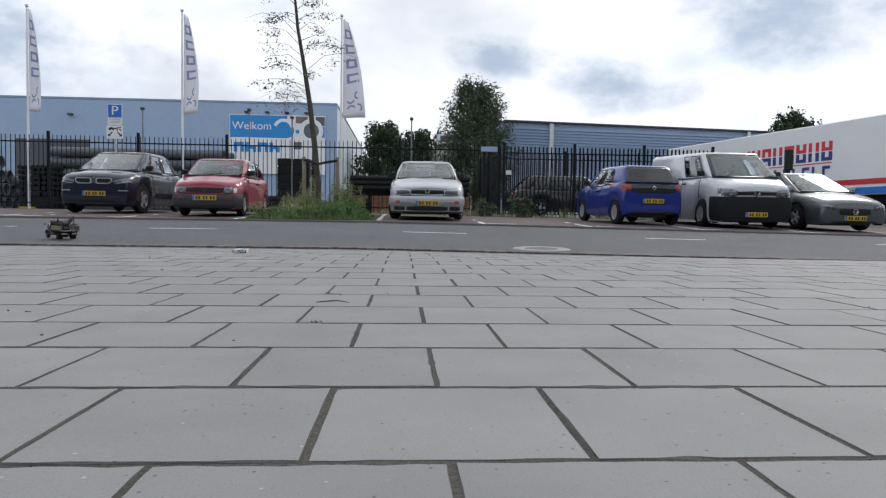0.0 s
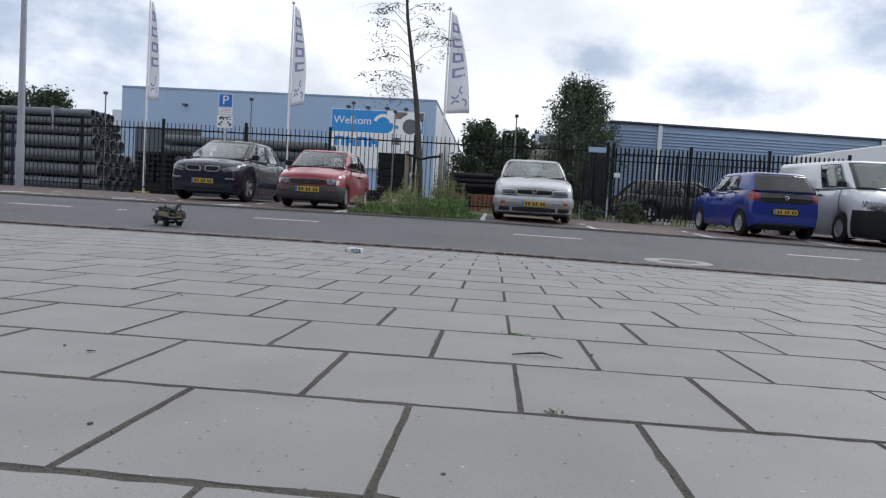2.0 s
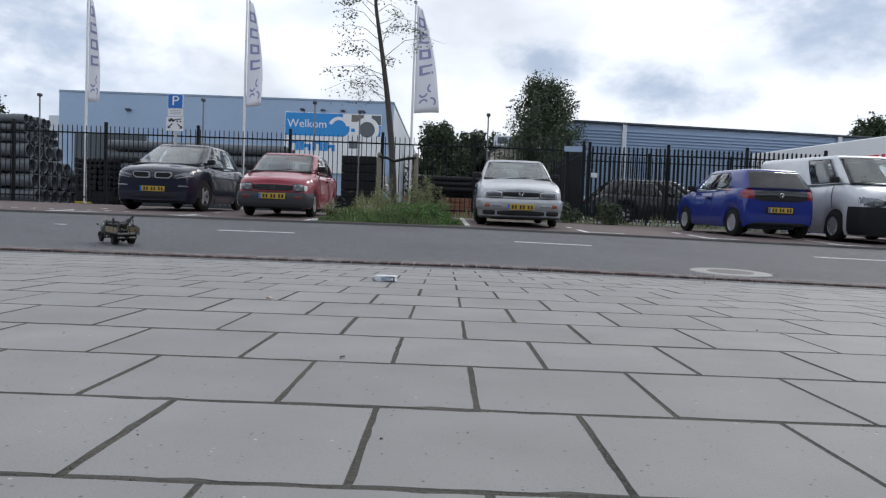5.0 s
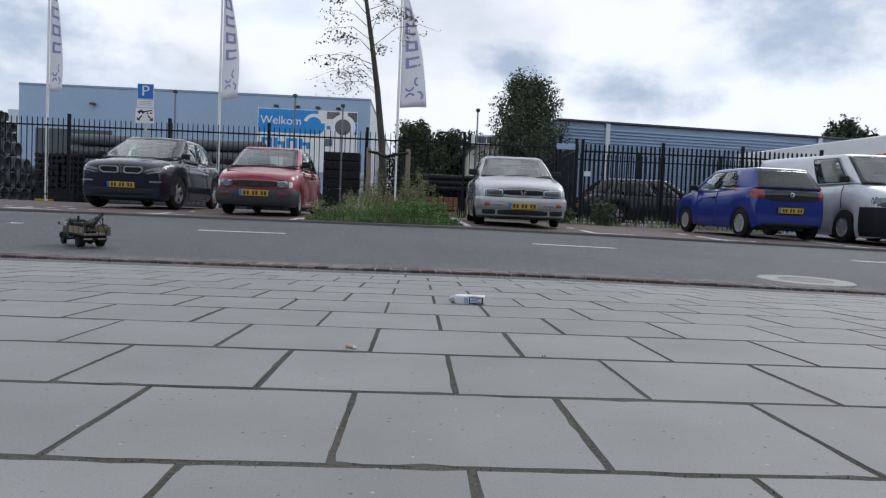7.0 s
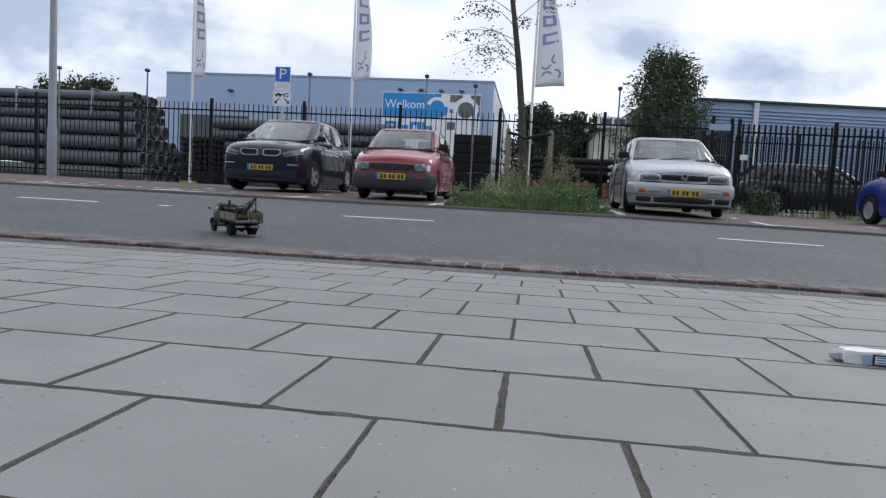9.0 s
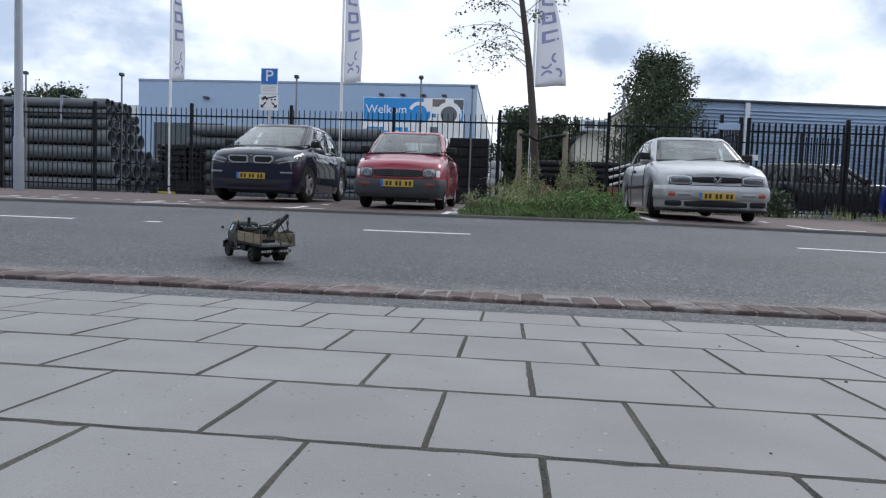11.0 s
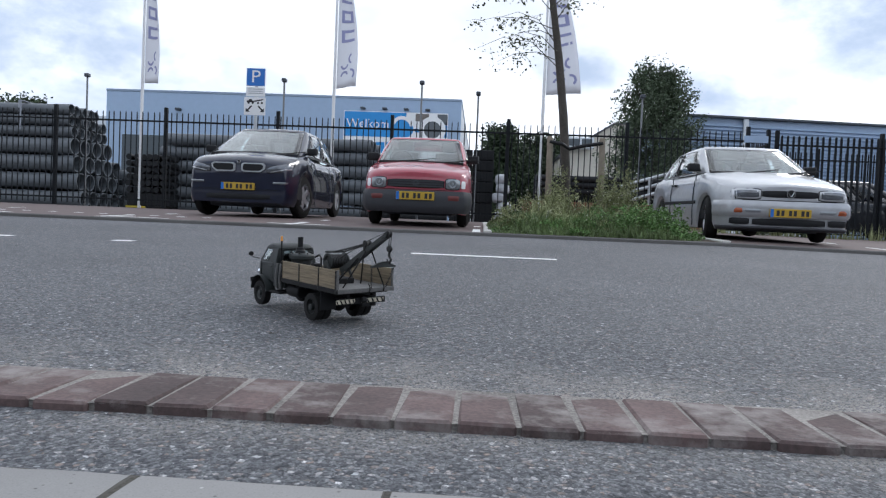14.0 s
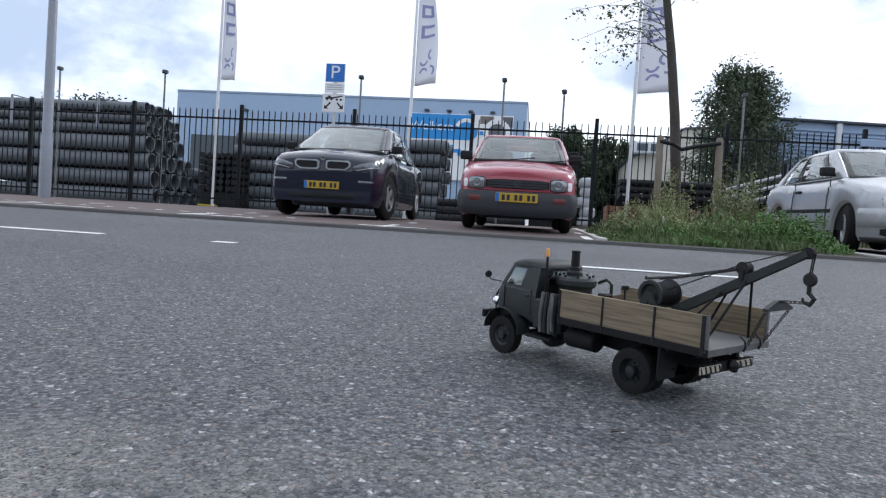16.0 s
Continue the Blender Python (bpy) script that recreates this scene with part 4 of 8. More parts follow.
# ---- cars ----
class Patch:
    """A curved four-cornered surface: corners at (u, v) = (0,0), (1,0), (1,1), (0,1), with a bulge in the middle."""

    def __init__(self, c00, c10, c11, c01, bulge=(0, 0, 0)):
        self.c, self.b = [Vector(c) for c in (c00, c10, c11, c01)], Vector(bulge)

    def at(self, u, v):
        a, b, c, d = self.c
        return a * (1 - u) * (1 - v) + b * u * (1 - v) + c * u * v + d * (1 - u) * v + self.b * (4 * u * (1 - u) * (0.6 + 0.4 * 4 * v * (1 - v)))

    def fill(self, bm, u0, u1, v0, v1, nu=6, nv=4, off=0.0, thick=0.005, top=None):
        """A piece of the surface with thickness. top(u): where its upper edge lies, if not at v1."""
        n = ((self.at(0.6, 0.5) - self.at(0.4, 0.5)).cross(self.at(0.5, 0.6) - self.at(0.5, 0.4))).normalized()
        g = []
        for s in (off, off - thick):
            g.append([[bm.verts.new(self.at(u0 + (u1 - u0) * i / nu, v0 + ((top(i / nu) if top else v1) - v0) * j / nv) + n * s) for i in range(nu + 1)] for j in range(nv + 1)])
        for k, s in ((0, 1), (1, -1)):
            for j in range(nv):
                for i in range(nu):
                    q = (g[k][j][i], g[k][j][i + 1], g[k][j + 1][i + 1], g[k][j + 1][i])
                    bm.faces.new(q[::s])
        rim = [(0, i) for i in range(nu)] + [(j, nu) for j in range(nv)] + [(nv, i) for i in range(nu, 0, -1)] + [(j, 0) for j in range(nv, 0, -1)]
        for (j, i), (j2, i2) in zip(rim, rim[1:] + rim[:1]):
            bm.faces.new((g[0][j][i], g[1][j][i], g[1][j2][i2], g[0][j2][i2]))


def window_set(body, P, splits, mat, names, border=(0.05, 0.05, 0.06, 0.06), dark=None, pane=None):
    """A frame of pillars round one or more panes of glass on the surface P."""
    l, r, b, t = border
    bm = bmesh.new()
    P.fill(bm, 0, 1, 0, b, 8, 1, 0.004, 0.03)
    P.fill(bm, 0, 1, 1 - t, 1, 8, 1, 0.004, 0.03)
    P.fill(bm, 0, l, b, 1 - t, 1, 4, 0.004, 0.03)
    P.fill(bm, 1 - r, 1, b, 1 - t, 1, 4, 0.004, 0.03)
    part(names[0], bm, mat, body, smooth=0.6)
    # rubber seal round the glass
    bm = bmesh.new()
    du, dv = min(0.008, (1 - l - r) * 0.04), min(0.015, (1 - b - t) * 0.04)
    P.fill(bm, l, 1 - r, b, b + dv, 8, 1, 0.006, 0.02)
    P.fill(bm, l, 1 - r, 1 - t - dv, 1 - t, 8, 1, 0.006, 0.02)
    P.fill(bm, l, l + du, b, 1 - t, 1, 4, 0.006, 0.02)
    P.fill(bm, 1 - r - du, 1 - r, b, 1 - t, 1, 4, 0.006, 0.02)
    part("window_seal", bm, M_BLACK, body, smooth=0.6)
    cuts = [l] + [s for s in splits] + [1 - r]
    for s in splits:
        bm = bmesh.new()
        P.fill(bm, s - 0.02, s + 0.02, b, 1 - t, 1, 4, 0.003, 0.03)
        part("pillar", bm, dark or mat, body, smooth=0.6)
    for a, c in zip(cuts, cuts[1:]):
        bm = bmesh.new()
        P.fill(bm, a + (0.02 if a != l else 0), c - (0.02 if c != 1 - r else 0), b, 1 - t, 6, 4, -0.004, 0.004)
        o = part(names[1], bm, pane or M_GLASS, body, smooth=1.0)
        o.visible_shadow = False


def skin(name, verts, faces, mat, parent, middle, thick, label=""):
    """A curved sheet with thickness, its faces turned away from a middle point."""
    m = Vector(middle)
    out = []
    for f in faces:
        p = [Vector(verts[k]) for k in f]
        c = sum(p, Vector()) / len(p)
        nrm = (p[1] - p[0]).cross(p[2] - p[0])
        out.append(f if nrm.dot(c - m) > 0 else f[::-1])
    me = bpy.data.meshes.new(name)
    me.from_pydata(verts, [], out)
    me.materials.append(mat)
    me.polygons.foreach_set("use_smooth", [True] * len(me.polygons))
    ob = new(name, me)
    ob.parent = parent
    if label:
        ob["label"] = label
    sol = ob.modifiers.new("thick", "SOLIDIFY")
    sol.thickness, sol.offset = thick, -1.0
    return ob


def cuts(marks, most):
    """Sorted values with even steps no longer than most between them."""
    marks = sorted(set(round(q, 5) for q in marks))
    out = [marks[0]]
    for a, b in zip(marks, marks[1:]):
        n = max(1, math.ceil((b - a) / most))
        out += [a + (b - a) * k / n for k in range(1, n + 1)]
    return out


def greenhouse(c, s, mat):
    """Pillars, roof and panes as one smooth stack of rounded rings from the belt line up."""
    (ya, wa, za), (yb, wb, zb), (yc, wc, zc), (yd, wd, zd) = s["cabin"]
    bow, tail_bow, bulge, rise = s.get("bow", 0.10), s.get("tail_bow", 0.07), s.get("side_bulge", 0.045), s.get("roof_bulge", 0.05)
    wl, wbt, wt = s.get("ws_border", (0.045, 0.05, 0.07))
    rl, rb, rt = s.get("rear_border", (0.10, 0.10, 0.10))
    sf, sr, sb, st = s.get("side_border", (0.12, 0.14, 0.05, 0.11))
    slant = s.get("rear_slant", 0.0)
    seal_u, seal_v, post = 0.014, 0.028, s.get("post_width", 0.018)
    round_u, round_t = s.get("corner", 0.952), s.get("corner_t", 0.042)
    vs = cuts([0, sb - seal_v, sb, 1 - st, 1 - st + seal_v, wbt - seal_v, wbt, 1 - wt, 1 - wt + seal_v, rb - seal_v, rb, 1 - rt, 1 - rt + seal_v, 0.97, 1.0], 0.16)
    us = cuts([0, 1 - wl - seal_u, 1 - wl, round_u], 0.12) if 1 - wl < round_u else cuts([0, round_u - seal_u, round_u], 0.12)
    rus = cuts([0, round_u - rl - seal_u, round_u - rl, round_u], 0.14)
    tm = [round_t, sf - 0.012, sf, 1 - sr, 1 - sr + 0.012, 1 - round_t]
    for q in s["splits"]:
        tm += [q - post, q + post]
    ts = cuts(tm, 0.08)
    wlim = min(1 - wl, round_u - seal_u)

    def half(v):
        """Points from the middle of the windscreen round to the middle of the rear window, with what they belong to."""
        yf, wf, zf = ya + (yb - ya) * v, wa + (wb - wa) * v, za + (zb - za) * v
        yr, wr, zr = yd + (yc - yd) * v, wd + (wc - wd) * v, zd + (zc - zd) * v
        top = max(0.0, (v - 0.86) / 0.14) ** 2
        wf, wr = wf - 0.022 * top, wr - 0.022 * top
        fat = 0.020 * 4 * v * (1 - v)
        b0, b1 = bow * (1 - 0.35 * v), tail_bow
        front = lambda u: Vector((wf * u, yf - b0 * (1 - u * u) - fat * 0.8, zf))
        rear = lambda u: Vector((wr * u, yr + b1 * (1 - u * u) + fat * 0.6, zr))
        side = lambda t: Vector((wf + (wr - wf) * t + bulge * 4 * t * (1 - t) + fat, yf + (yr - yf) * t, zf + (zr - zf) * t))
        bend = lambda p, q, r: [p * (1 - k) ** 2 + q * 2 * k * (1 - k) + r * k * k for k in (0.2, 0.4, 0.6, 0.8)]
        pts = [("w", u, front(u)) for u in us]
        pts += [("a", 0, p) for p in bend(front(round_u), Vector((wf, yf, zf)), side(round_t))]
        pts += [("s", t, side(t)) for t in ts]
        pts += [("c", 0, p) for p in bend(side(1 - round_t), Vector((wr, yr, zr)), rear(round_u))]
        pts += [("r", u, rear(u)) for u in rus[::-1]]
        return pts

    def kind(k0, q0, k1, q1, v0, v1):
        v, q = (v0 + v1) / 2, (q0 + q1) / 2
        if k0 == k1 == "w":
            if wbt < v < 1 - wt and q < wlim:
                return "windscreen"
            if wbt - seal_v < v < 1 - wt + seal_v and q < wlim + seal_u:
                return "window_seal"
        elif k0 == k1 == "r":
            if rb < v < 1 - rt and q < round_u - rl - seal_u:
                return "rear_window"
            if rb - seal_v < v < 1 - rt + seal_v and q < round_u - rl:
                return "window_seal"
        elif k0 == k1 == "s":
            lim = 1 - sr - slant * v
            if sb < v < 1 - st and sf < q < lim:
                for n, p in enumerate(s["splits"]):
                    if p - post < q < p + post:
                        return "pillar%d" % n
                return "side_window%d" % sum(q > p for p in s["splits"])
            if sb - seal_v < v < 1 - st + seal_v and sf - 0.012 < q < lim + 0.012:
                return "window_seal"
        return "roof"

    rings = [half(v) for v in vs]
    base = rings[-1]
    ym = (yb + yc) / 2
    for f, up in ((0.987, 0.16), (0.965, 0.34), (0.92, 0.55), (0.84, 0.74), (0.68, 0.90), (0.42, 0.98), (0.15, 1.0)):
        rings.append([(k, q, Vector((p.x * f, ym + (p.y - ym) * f, p.z + rise * up))) for k, q, p in base])
    made = {}
    for lvl, (a, b) in enumerate(zip(rings, rings[1:])):
        for i in range(len(a) - 1):
            what = kind(a[i][0], a[i][1], a[i + 1][0], a[i + 1][1], vs[lvl], vs[lvl + 1]) if lvl < len(vs) - 1 else "roof"
            for sx in (1, -1):
                key = (what, sx) if what.startswith(("side_window", "pillar")) else (what, a[i][0] + str(sx if a[i][0] == "s" else 0)) if what == "window_seal" else (what, 0)
                index, verts, faces = made.setdefault(key, ({}, [], []))
                q = []
                for p in (a[i][2], a[i + 1][2], b[i + 1][2], b[i][2]):
                    at = (round(p.x * sx, 5) + 0.0, round(p.y, 5), round(p.z, 5))
                    if at not in index:
                        index[at] = len(verts)
                        verts.append(at)
                    q.append(index[at])
                if len(set(q)) > 2:
                    faces.append(tuple(dict.fromkeys(q)))
    index, verts, faces = made[("roof", 0)]
    last = rings[-1]
    loop = [p[2] for p in last] + [Vector((-p[2].x, p[2].y, p[2].z)) for p in last[::-1] if p[2].x > 1e-4]
    cap = []
    for p in loop:
        at = (round(p.x, 5) + 0.0, round(p.y, 5), round(p.z, 5))
        if at in index and index[at] not in cap:
            cap.append(index[at])
    faces.append(tuple(cap))
    middle = (0, (ya + yd) / 2, za)
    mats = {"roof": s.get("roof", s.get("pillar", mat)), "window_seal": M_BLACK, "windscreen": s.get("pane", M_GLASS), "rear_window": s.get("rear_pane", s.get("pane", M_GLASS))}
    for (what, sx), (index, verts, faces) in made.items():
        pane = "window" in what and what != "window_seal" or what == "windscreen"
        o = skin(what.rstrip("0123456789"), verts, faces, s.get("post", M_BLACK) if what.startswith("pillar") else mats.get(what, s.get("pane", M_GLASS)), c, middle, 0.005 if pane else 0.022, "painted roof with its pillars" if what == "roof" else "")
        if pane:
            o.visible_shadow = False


def loft(bm, stations, close=True):
    """stations: (y, [(x, z), ...]) half sections from the sill up to the middle, mirrored and skinned."""
    rings = []
    for y, pts in stations:
        ring = [bm.verts.new((x, y, z)) for x, z in pts]
        ring += [bm.verts.new((-x, y, z)) for x, z in pts[::-1] if x > 1e-6]
        rings.append(ring)
    for a, b in zip(rings, rings[1:]):
        for i in range(len(a) - 1):
            bm.faces.new((a[i], b[i], b[i + 1], a[i + 1]))
    if close:
        bm.faces.new(rings[0])
        bm.faces.new(rings[-1][::-1])
    return rings


def wheel(parent, x, y, z, r, width, side, style, yaw=0.0):
    w = new("wheel")
    w.parent = parent
    w.matrix_local = pose(x, y, z, random.uniform(0, 60) * 0, 0, yaw)
    h = width / 2
    bm = bmesh.new()
    lathe(bm, [(r * 0.62, -h), (r * 0.86, -h), (r * 0.97, -h * 0.75), (r, -h * 0.35), (r, h * 0.35), (r * 0.97, h * 0.75), (r * 0.86, h), (r * 0.62, h), (r * 0.62, -h)], "X", 28)
    part("tyre", bm, M_RUBBER, w, smooth=0.7)
    bm = bmesh.new()
    o = side * h
    lathe(bm, [(0.0, o * 0.2), (r * 0.62, o * 0.2), (r * 0.63, o * 0.2), (r * 0.63, o * 0.92), (r * 0.57, o * 0.96), (r * 0.55, o * 0.3), (0.0, o * 0.3)], "X", 28)
    part("rim_bed", bm, M_TRIM if style != "cap" else M_RIM, w, smooth=0.5)
    bm = bmesh.new()
    n = {"five": 5, "i3": 5, "cap": 8, "steel": 12}[style]
    for i in range(n):
        a = 2 * math.pi * i / n + 0.3
        wd = {"five": 0.2, "i3": 0.26, "cap": 0.3, "steel": 0.16}[style] * r
        vs = box(bm, o * 0.55 if side > 0 else o * 0.8, o * 0.8 if side > 0 else o * 0.55, -wd / 2, wd / 2, 0.05 * r, 0.6 * r, 0.004)
        bmesh.ops.transform(bm, matrix=Matrix.Rotation(a, 4, "X"), verts=vs)
    lathe(bm, [(0.0, o * 0.86), (r * 0.16, o * 0.84), (r * 0.18, o * 0.55), (0.0, o * 0.5)], "X", 14)
    lathe(bm, [(r * 0.55, o * 0.5), (r * 0.62, o * 0.5), (r * 0.62, o * 0.93), (r * 0.56, o * 0.95), (r * 0.55, o * 0.5)], "X", 28)
    part("rim", bm, M_RIM, w, smooth=0.4)


def plan_width(y, length, half, nose, tail):
    """Half width of the body at y: rounded plan corners front and rear."""
    k = min(1.0, y / nose)
    f = 0.80 + 0.20 * math.sqrt(max(0.0, 1 - (1 - k) ** 2))
    k = min(1.0, (length - y) / tail)
    return half * f * (0.82 + 0.18 * math.sqrt(max(0.0, 1 - (1 - k) ** 2)))


def car(name, m, s, label):
    """A car with its nose at y = 0 and its tail at y = L, z = 0 on the ground."""
    c = thing(name, m, label, s.get("category", "car"), "parked cars")
    L, half, mat = s["L"], s["W"] / 2, s["paint"]
    nose, tail = s.get("nose", 0.5), s.get("tail", 0.45)
    sill, r = s.get("sill", 0.2), s["r"]
    axles = s["axles"]
    ty, tz = [p[0] for p in s["top"]], [p[1] for p in s["top"]]
    crown = s.get("crown", 0.05)

    chin, lip, depth_n, depth_t = s.get("chin", 0.10), s.get("lip", 0.06), s.get("round", 0.24), s.get("round_tail", 0.2)

    def section(y):
        w = plan_width(y, L, half, nose, tail)
        zt, zb = lerp(ty, tz, y), sill
        for q, dep in ((y, depth_n), (L - y, depth_t)):
            if q < dep:
                k = 1 - math.sqrt(max(0.0, 1 - (1 - q / dep) ** 2))
                zb += chin * k
                zt -= lip * k
        for a in axles:
            k = (r + 0.055) ** 2 - (y - a) ** 2
            if k > 0:
                zb = max(zb, r + math.sqrt(k) - 0.03)
        h = zt - zb
        return [(w * 0.94, zb), (w * 0.985, zb + h * 0.12), (w, zb + h * 0.34), (w * 0.995, zb + h * 0.60), (w * 0.975, zb + h * 0.80), (w * 0.935, zb + h * 0.93), (w * 0.87, zt - h * 0.01), (w * 0.72, zt + crown * 0.35), (w * 0.4, zt + crown * 0.9), (0, zt + crown * 1.1)]

    def width_at(y, z):
        p = section(y)
        if z < p[0][1] or z > p[-1][1]:
            return -1.0
        return float(np.interp(z, [q[1] for q in p], [q[0] for q in p]))

    ys = [0, 0.012, 0.03, 0.07, 0.13, 0.2, 0.28] + [0.28 + 0.04 * i for i in range(1, int((L - 0.56) / 0.04))] + [L - 0.26, L - 0.18, L - 0.11, L - 0.06, L - 0.025, L - 0.008, L]
    bm = bmesh.new()
    loft(bm, [(y, section(y)) for y in ys])
    part("body", bm, mat, c, smooth=0.55)
    part("underbody", boxbm(-half * 0.66, half * 0.66, 0.35, L - 0.3, sill - 0.02, sill + 0.3, 0.03), M_TRIM, c)
    for a in axles:
        for sx in (-1, 1):
            bm = bmesh.new()
            lathe(bm, [(0.0, -0.13), (r + 0.05, -0.13), (r + 0.05, 0.13)], "X", 20, pose(sx * (half - 0.19), a, r) @ Matrix.Scale(sx, 4, (1, 0, 0)))
            bmesh.ops.bisect_plane(bm, geom=list(bm.verts) + list(bm.edges) + list(bm.faces), plane_co=(0, 0, sill + 0.12), plane_no=(0, 0, 1), clear_inner=True)
            part("wheel_housing", bm, M_BLACK, c)
    for i, a in enumerate(axles):
        for sx in (-1, 1):
            wheel(c, sx * (half - s.get("inset", 0.11)), a, r, r, s.get("tyre", 0.185), sx, s.get("wheel", "five"), s.get("steer", 0.0) if i == 0 else 0.0)

    def front_y(x, z=None):
        z = s.get("mid", 0.5) if z is None else z
        y = 0.0
        while y < 0.9 and width_at(y, z) < abs(x):
            y += 0.006
        return y

    def rear_y(x, z=None):
        z = s.get("mid", 0.5) if z is None else z
        y = 0.0
        while y < 0.9 and width_at(L - y, z) < abs(x):
            y += 0.006
        return L - y

    def face(pname, x0, x1, z0, z1, fmat, where="front", off=0.012, depth=0.05, lab="", shape=None, n=8, m=4):
        """A plate that lies on the nose or tail. shape: (z low, z high) at the outer end, if it tapers."""
        bm = bmesh.new()
        lo2, hi2 = shape or (z0, z1)
        sg = 1 if where == "front" else -1
        out, back = [], []
        for j in range(m + 1):
            ro, rb = [], []
            for i in range(n + 1):
                f, g = i / n, j / m
                x = x0 + (x1 - x0) * f
                lo, hi = z0 + (lo2 - z0) * f, z1 + (hi2 - z1) * f
                rnd_ = 0.12 * (hi - lo) * (abs(2 * f - 1) ** 6)
                z = lo + rnd_ + (hi - lo - 2 * rnd_) * g
                y = front_y(x, z) if where == "front" else rear_y(x, z)
                edge = (0.35 if off < 0.02 else (off - 0.008) / off) if j in (0, m) or i in (0, n) else 1.0
                ro.append(bm.verts.new((x, y - sg * off * edge, z)))
                rb.append(bm.verts.new((x, y + sg * depth, z)))
            out.append(ro)
            back.append(rb)
        for g, k in ((out, 1), (back, -1)):
            for j in range(m):
                for i in range(n):
                    bm.faces.new((g[j][i], g[j][i + 1], g[j + 1][i + 1], g[j + 1][i])[::k])
        rim = [(0, i) for i in range(n)] + [(j, n) for j in range(m)] + [(m, i) for i in range(n, 0, -1)] + [(j, 0) for j in range(m, 0, -1)]
        for (j, i), (j2, i2) in zip(rim, rim[1:] + rim[:1]):
            bm.faces.new((out[j][i], back[j][i], back[j2][i2], out[j2][i2]))
        return part(pname, bm, fmat, c, lab, smooth=0.6)

    for where, z0, z1, off, bmat, back in s.get("bumpers", ()):
        # a band that wraps round the nose or tail, standing proud of the body
        bm = bmesh.new()
        levels = 7
        outer, inner = [], []
        for j in range(levels):
            z = z0 + (z1 - z0) * j / (levels - 1)
            o = off * (0.35 if j in (0, levels - 1) else 0.85 if j in (1, levels - 2) else 1.0)
            path = []
            for y in [back * (1 - k / 12) ** 1.6 for k in range(12)]:
                q = y if where == "front" else L - y
                w = width_at(q, z)
                if w > 0.3:
                    path.append((w, q))
            path = path[:12]
            while len(path) < 12:
                path.append(path[-1])
            wl = path[-1][0]
            for k in range(1, 6):
                x = wl * (1 - k / 5)
                path.append((x, front_y(x, z) if where == "front" else rear_y(x, z)))
            full = path + [(-x, y) for x, y in path[-2::-1]]
            sg = -1 if where == "front" else 1
            ro, ri = [], []
            for x, y in full:
                fx = x / half
                ro.append(bm.verts.new((x + math.copysign(o * 0.6, x) * min(1, abs(fx) * 1.3), y + sg * o * (1.0 if abs(fx) < 0.9 else 0.5), z)))
                ri.append(bm.verts.new((x * 0.97, y - sg * 0.03, z)))
            outer.append(ro)
            inner.append(ri)
        cols = len(outer[0])
        for g, k in ((outer, 1), (inner, -1)):
            for j in range(levels - 1):
                for i in range(cols - 1):
                    bm.faces.new((g[j][i], g[j][i + 1], g[j + 1][i + 1], g[j + 1][i])[::k])
        for j in (0, levels - 1):
            for i in range(cols - 1):
                bm.faces.new((outer[j][i], inner[j][i], inner[j][i + 1], outer[j][i + 1]))
        bmesh.ops.remove_doubles(bm, verts=bm.verts, dist=0.0005)
        part("bumper", bm, bmat, c, smooth=0.7)
    for a in s.get("lamps", ()):
        # a lamp in a dark gasket, with a round bowl behind its lens
        (x0, x1), (z0, z1), (s0, s1), o = a["x"], a["z"], a["shape"], a.get("off", 0.006)
        for sg in (1, -1):
            face("lamp_gasket", sg * (x0 - 0.012), sg * (x1 + 0.012), z0 - 0.012, z1 + 0.010, M_BLACK, a.get("w", "front"), o, 0.04, shape=(s0 - 0.012, s1 + 0.010))
            hl = face("headlight", sg * x0, sg * x1, z0, z1, a.get("m", M_LAMP), a.get("w", "front"), o + 0.010, 0.04, "clear headlight", shape=(s0, s1))
            for bx, bz, br in a.get("bowls", ()):
                bm = bmesh.new()
                y = front_y(bx, bz) - o - 0.012
                lathe(bm, [(br, 0.02), (br, -0.004), (br * 0.86, -0.006), (br * 0.8, 0.0), (br * 0.35, 0.004), (br * 0.3, -0.003), (0, -0.004)], "Y", 16, pose(sg * bx, y, bz))
                part("lamp_bowl", bm, M_REFLECT, hl, smooth=0.5)
    for z0, z1 in s.get("seams", ()):
        face("seam", -s.get("seam_x", half * 0.8), s.get("seam_x", half * 0.8), z0, z1, M_BLACK, "front", 0.003, 0.02, n=14, m=1)
    for a in s.get("faces", ()):
        for sg in ((1, -1) if a.get("both", True) else (1,)):
            face(a["n"], sg * a["x"][0], sg * a["x"][1], a["z"][0], a["z"][1], a["m"], a.get("w", "front"), a.get("off", 0.012), a.get("d", 0.04), a.get("l", ""), shape=a.get("shape"))
    # number plate: yellow, with a blue end and one plain dark bar
    where, pz, poff = s["plate"]
    yy = (front_y(0.05, pz) - poff) if where == "front" else (rear_y(0.05, pz) + poff)
    sg = -1 if where == "front" else 1
    pl = new("number_plate")
    pl.parent = c
    pl.matrix_local = pose(0, yy, pz, 0, 0, 0 if where == "front" else 180)
    part("plate", boxbm(-0.26, 0.26, -0.012, 0.06, -0.055, 0.055, 0.004), M_PLATE, pl, "yellow plate")
    part("blue_end", boxbm(-0.257, -0.215, -0.015, -0.0125, -0.052, 0.052), M_BLUE, pl)
    for x0, x1 in ((-0.18, -0.142), (-0.12, -0.082), (-0.025, 0.013), (0.035, 0.073), (0.13, 0.168), (0.19, 0.228)):
        part("dark_bar", boxbm(x0, x1, -0.0145, -0.0125, -0.035, 0.035), M_INK, pl)

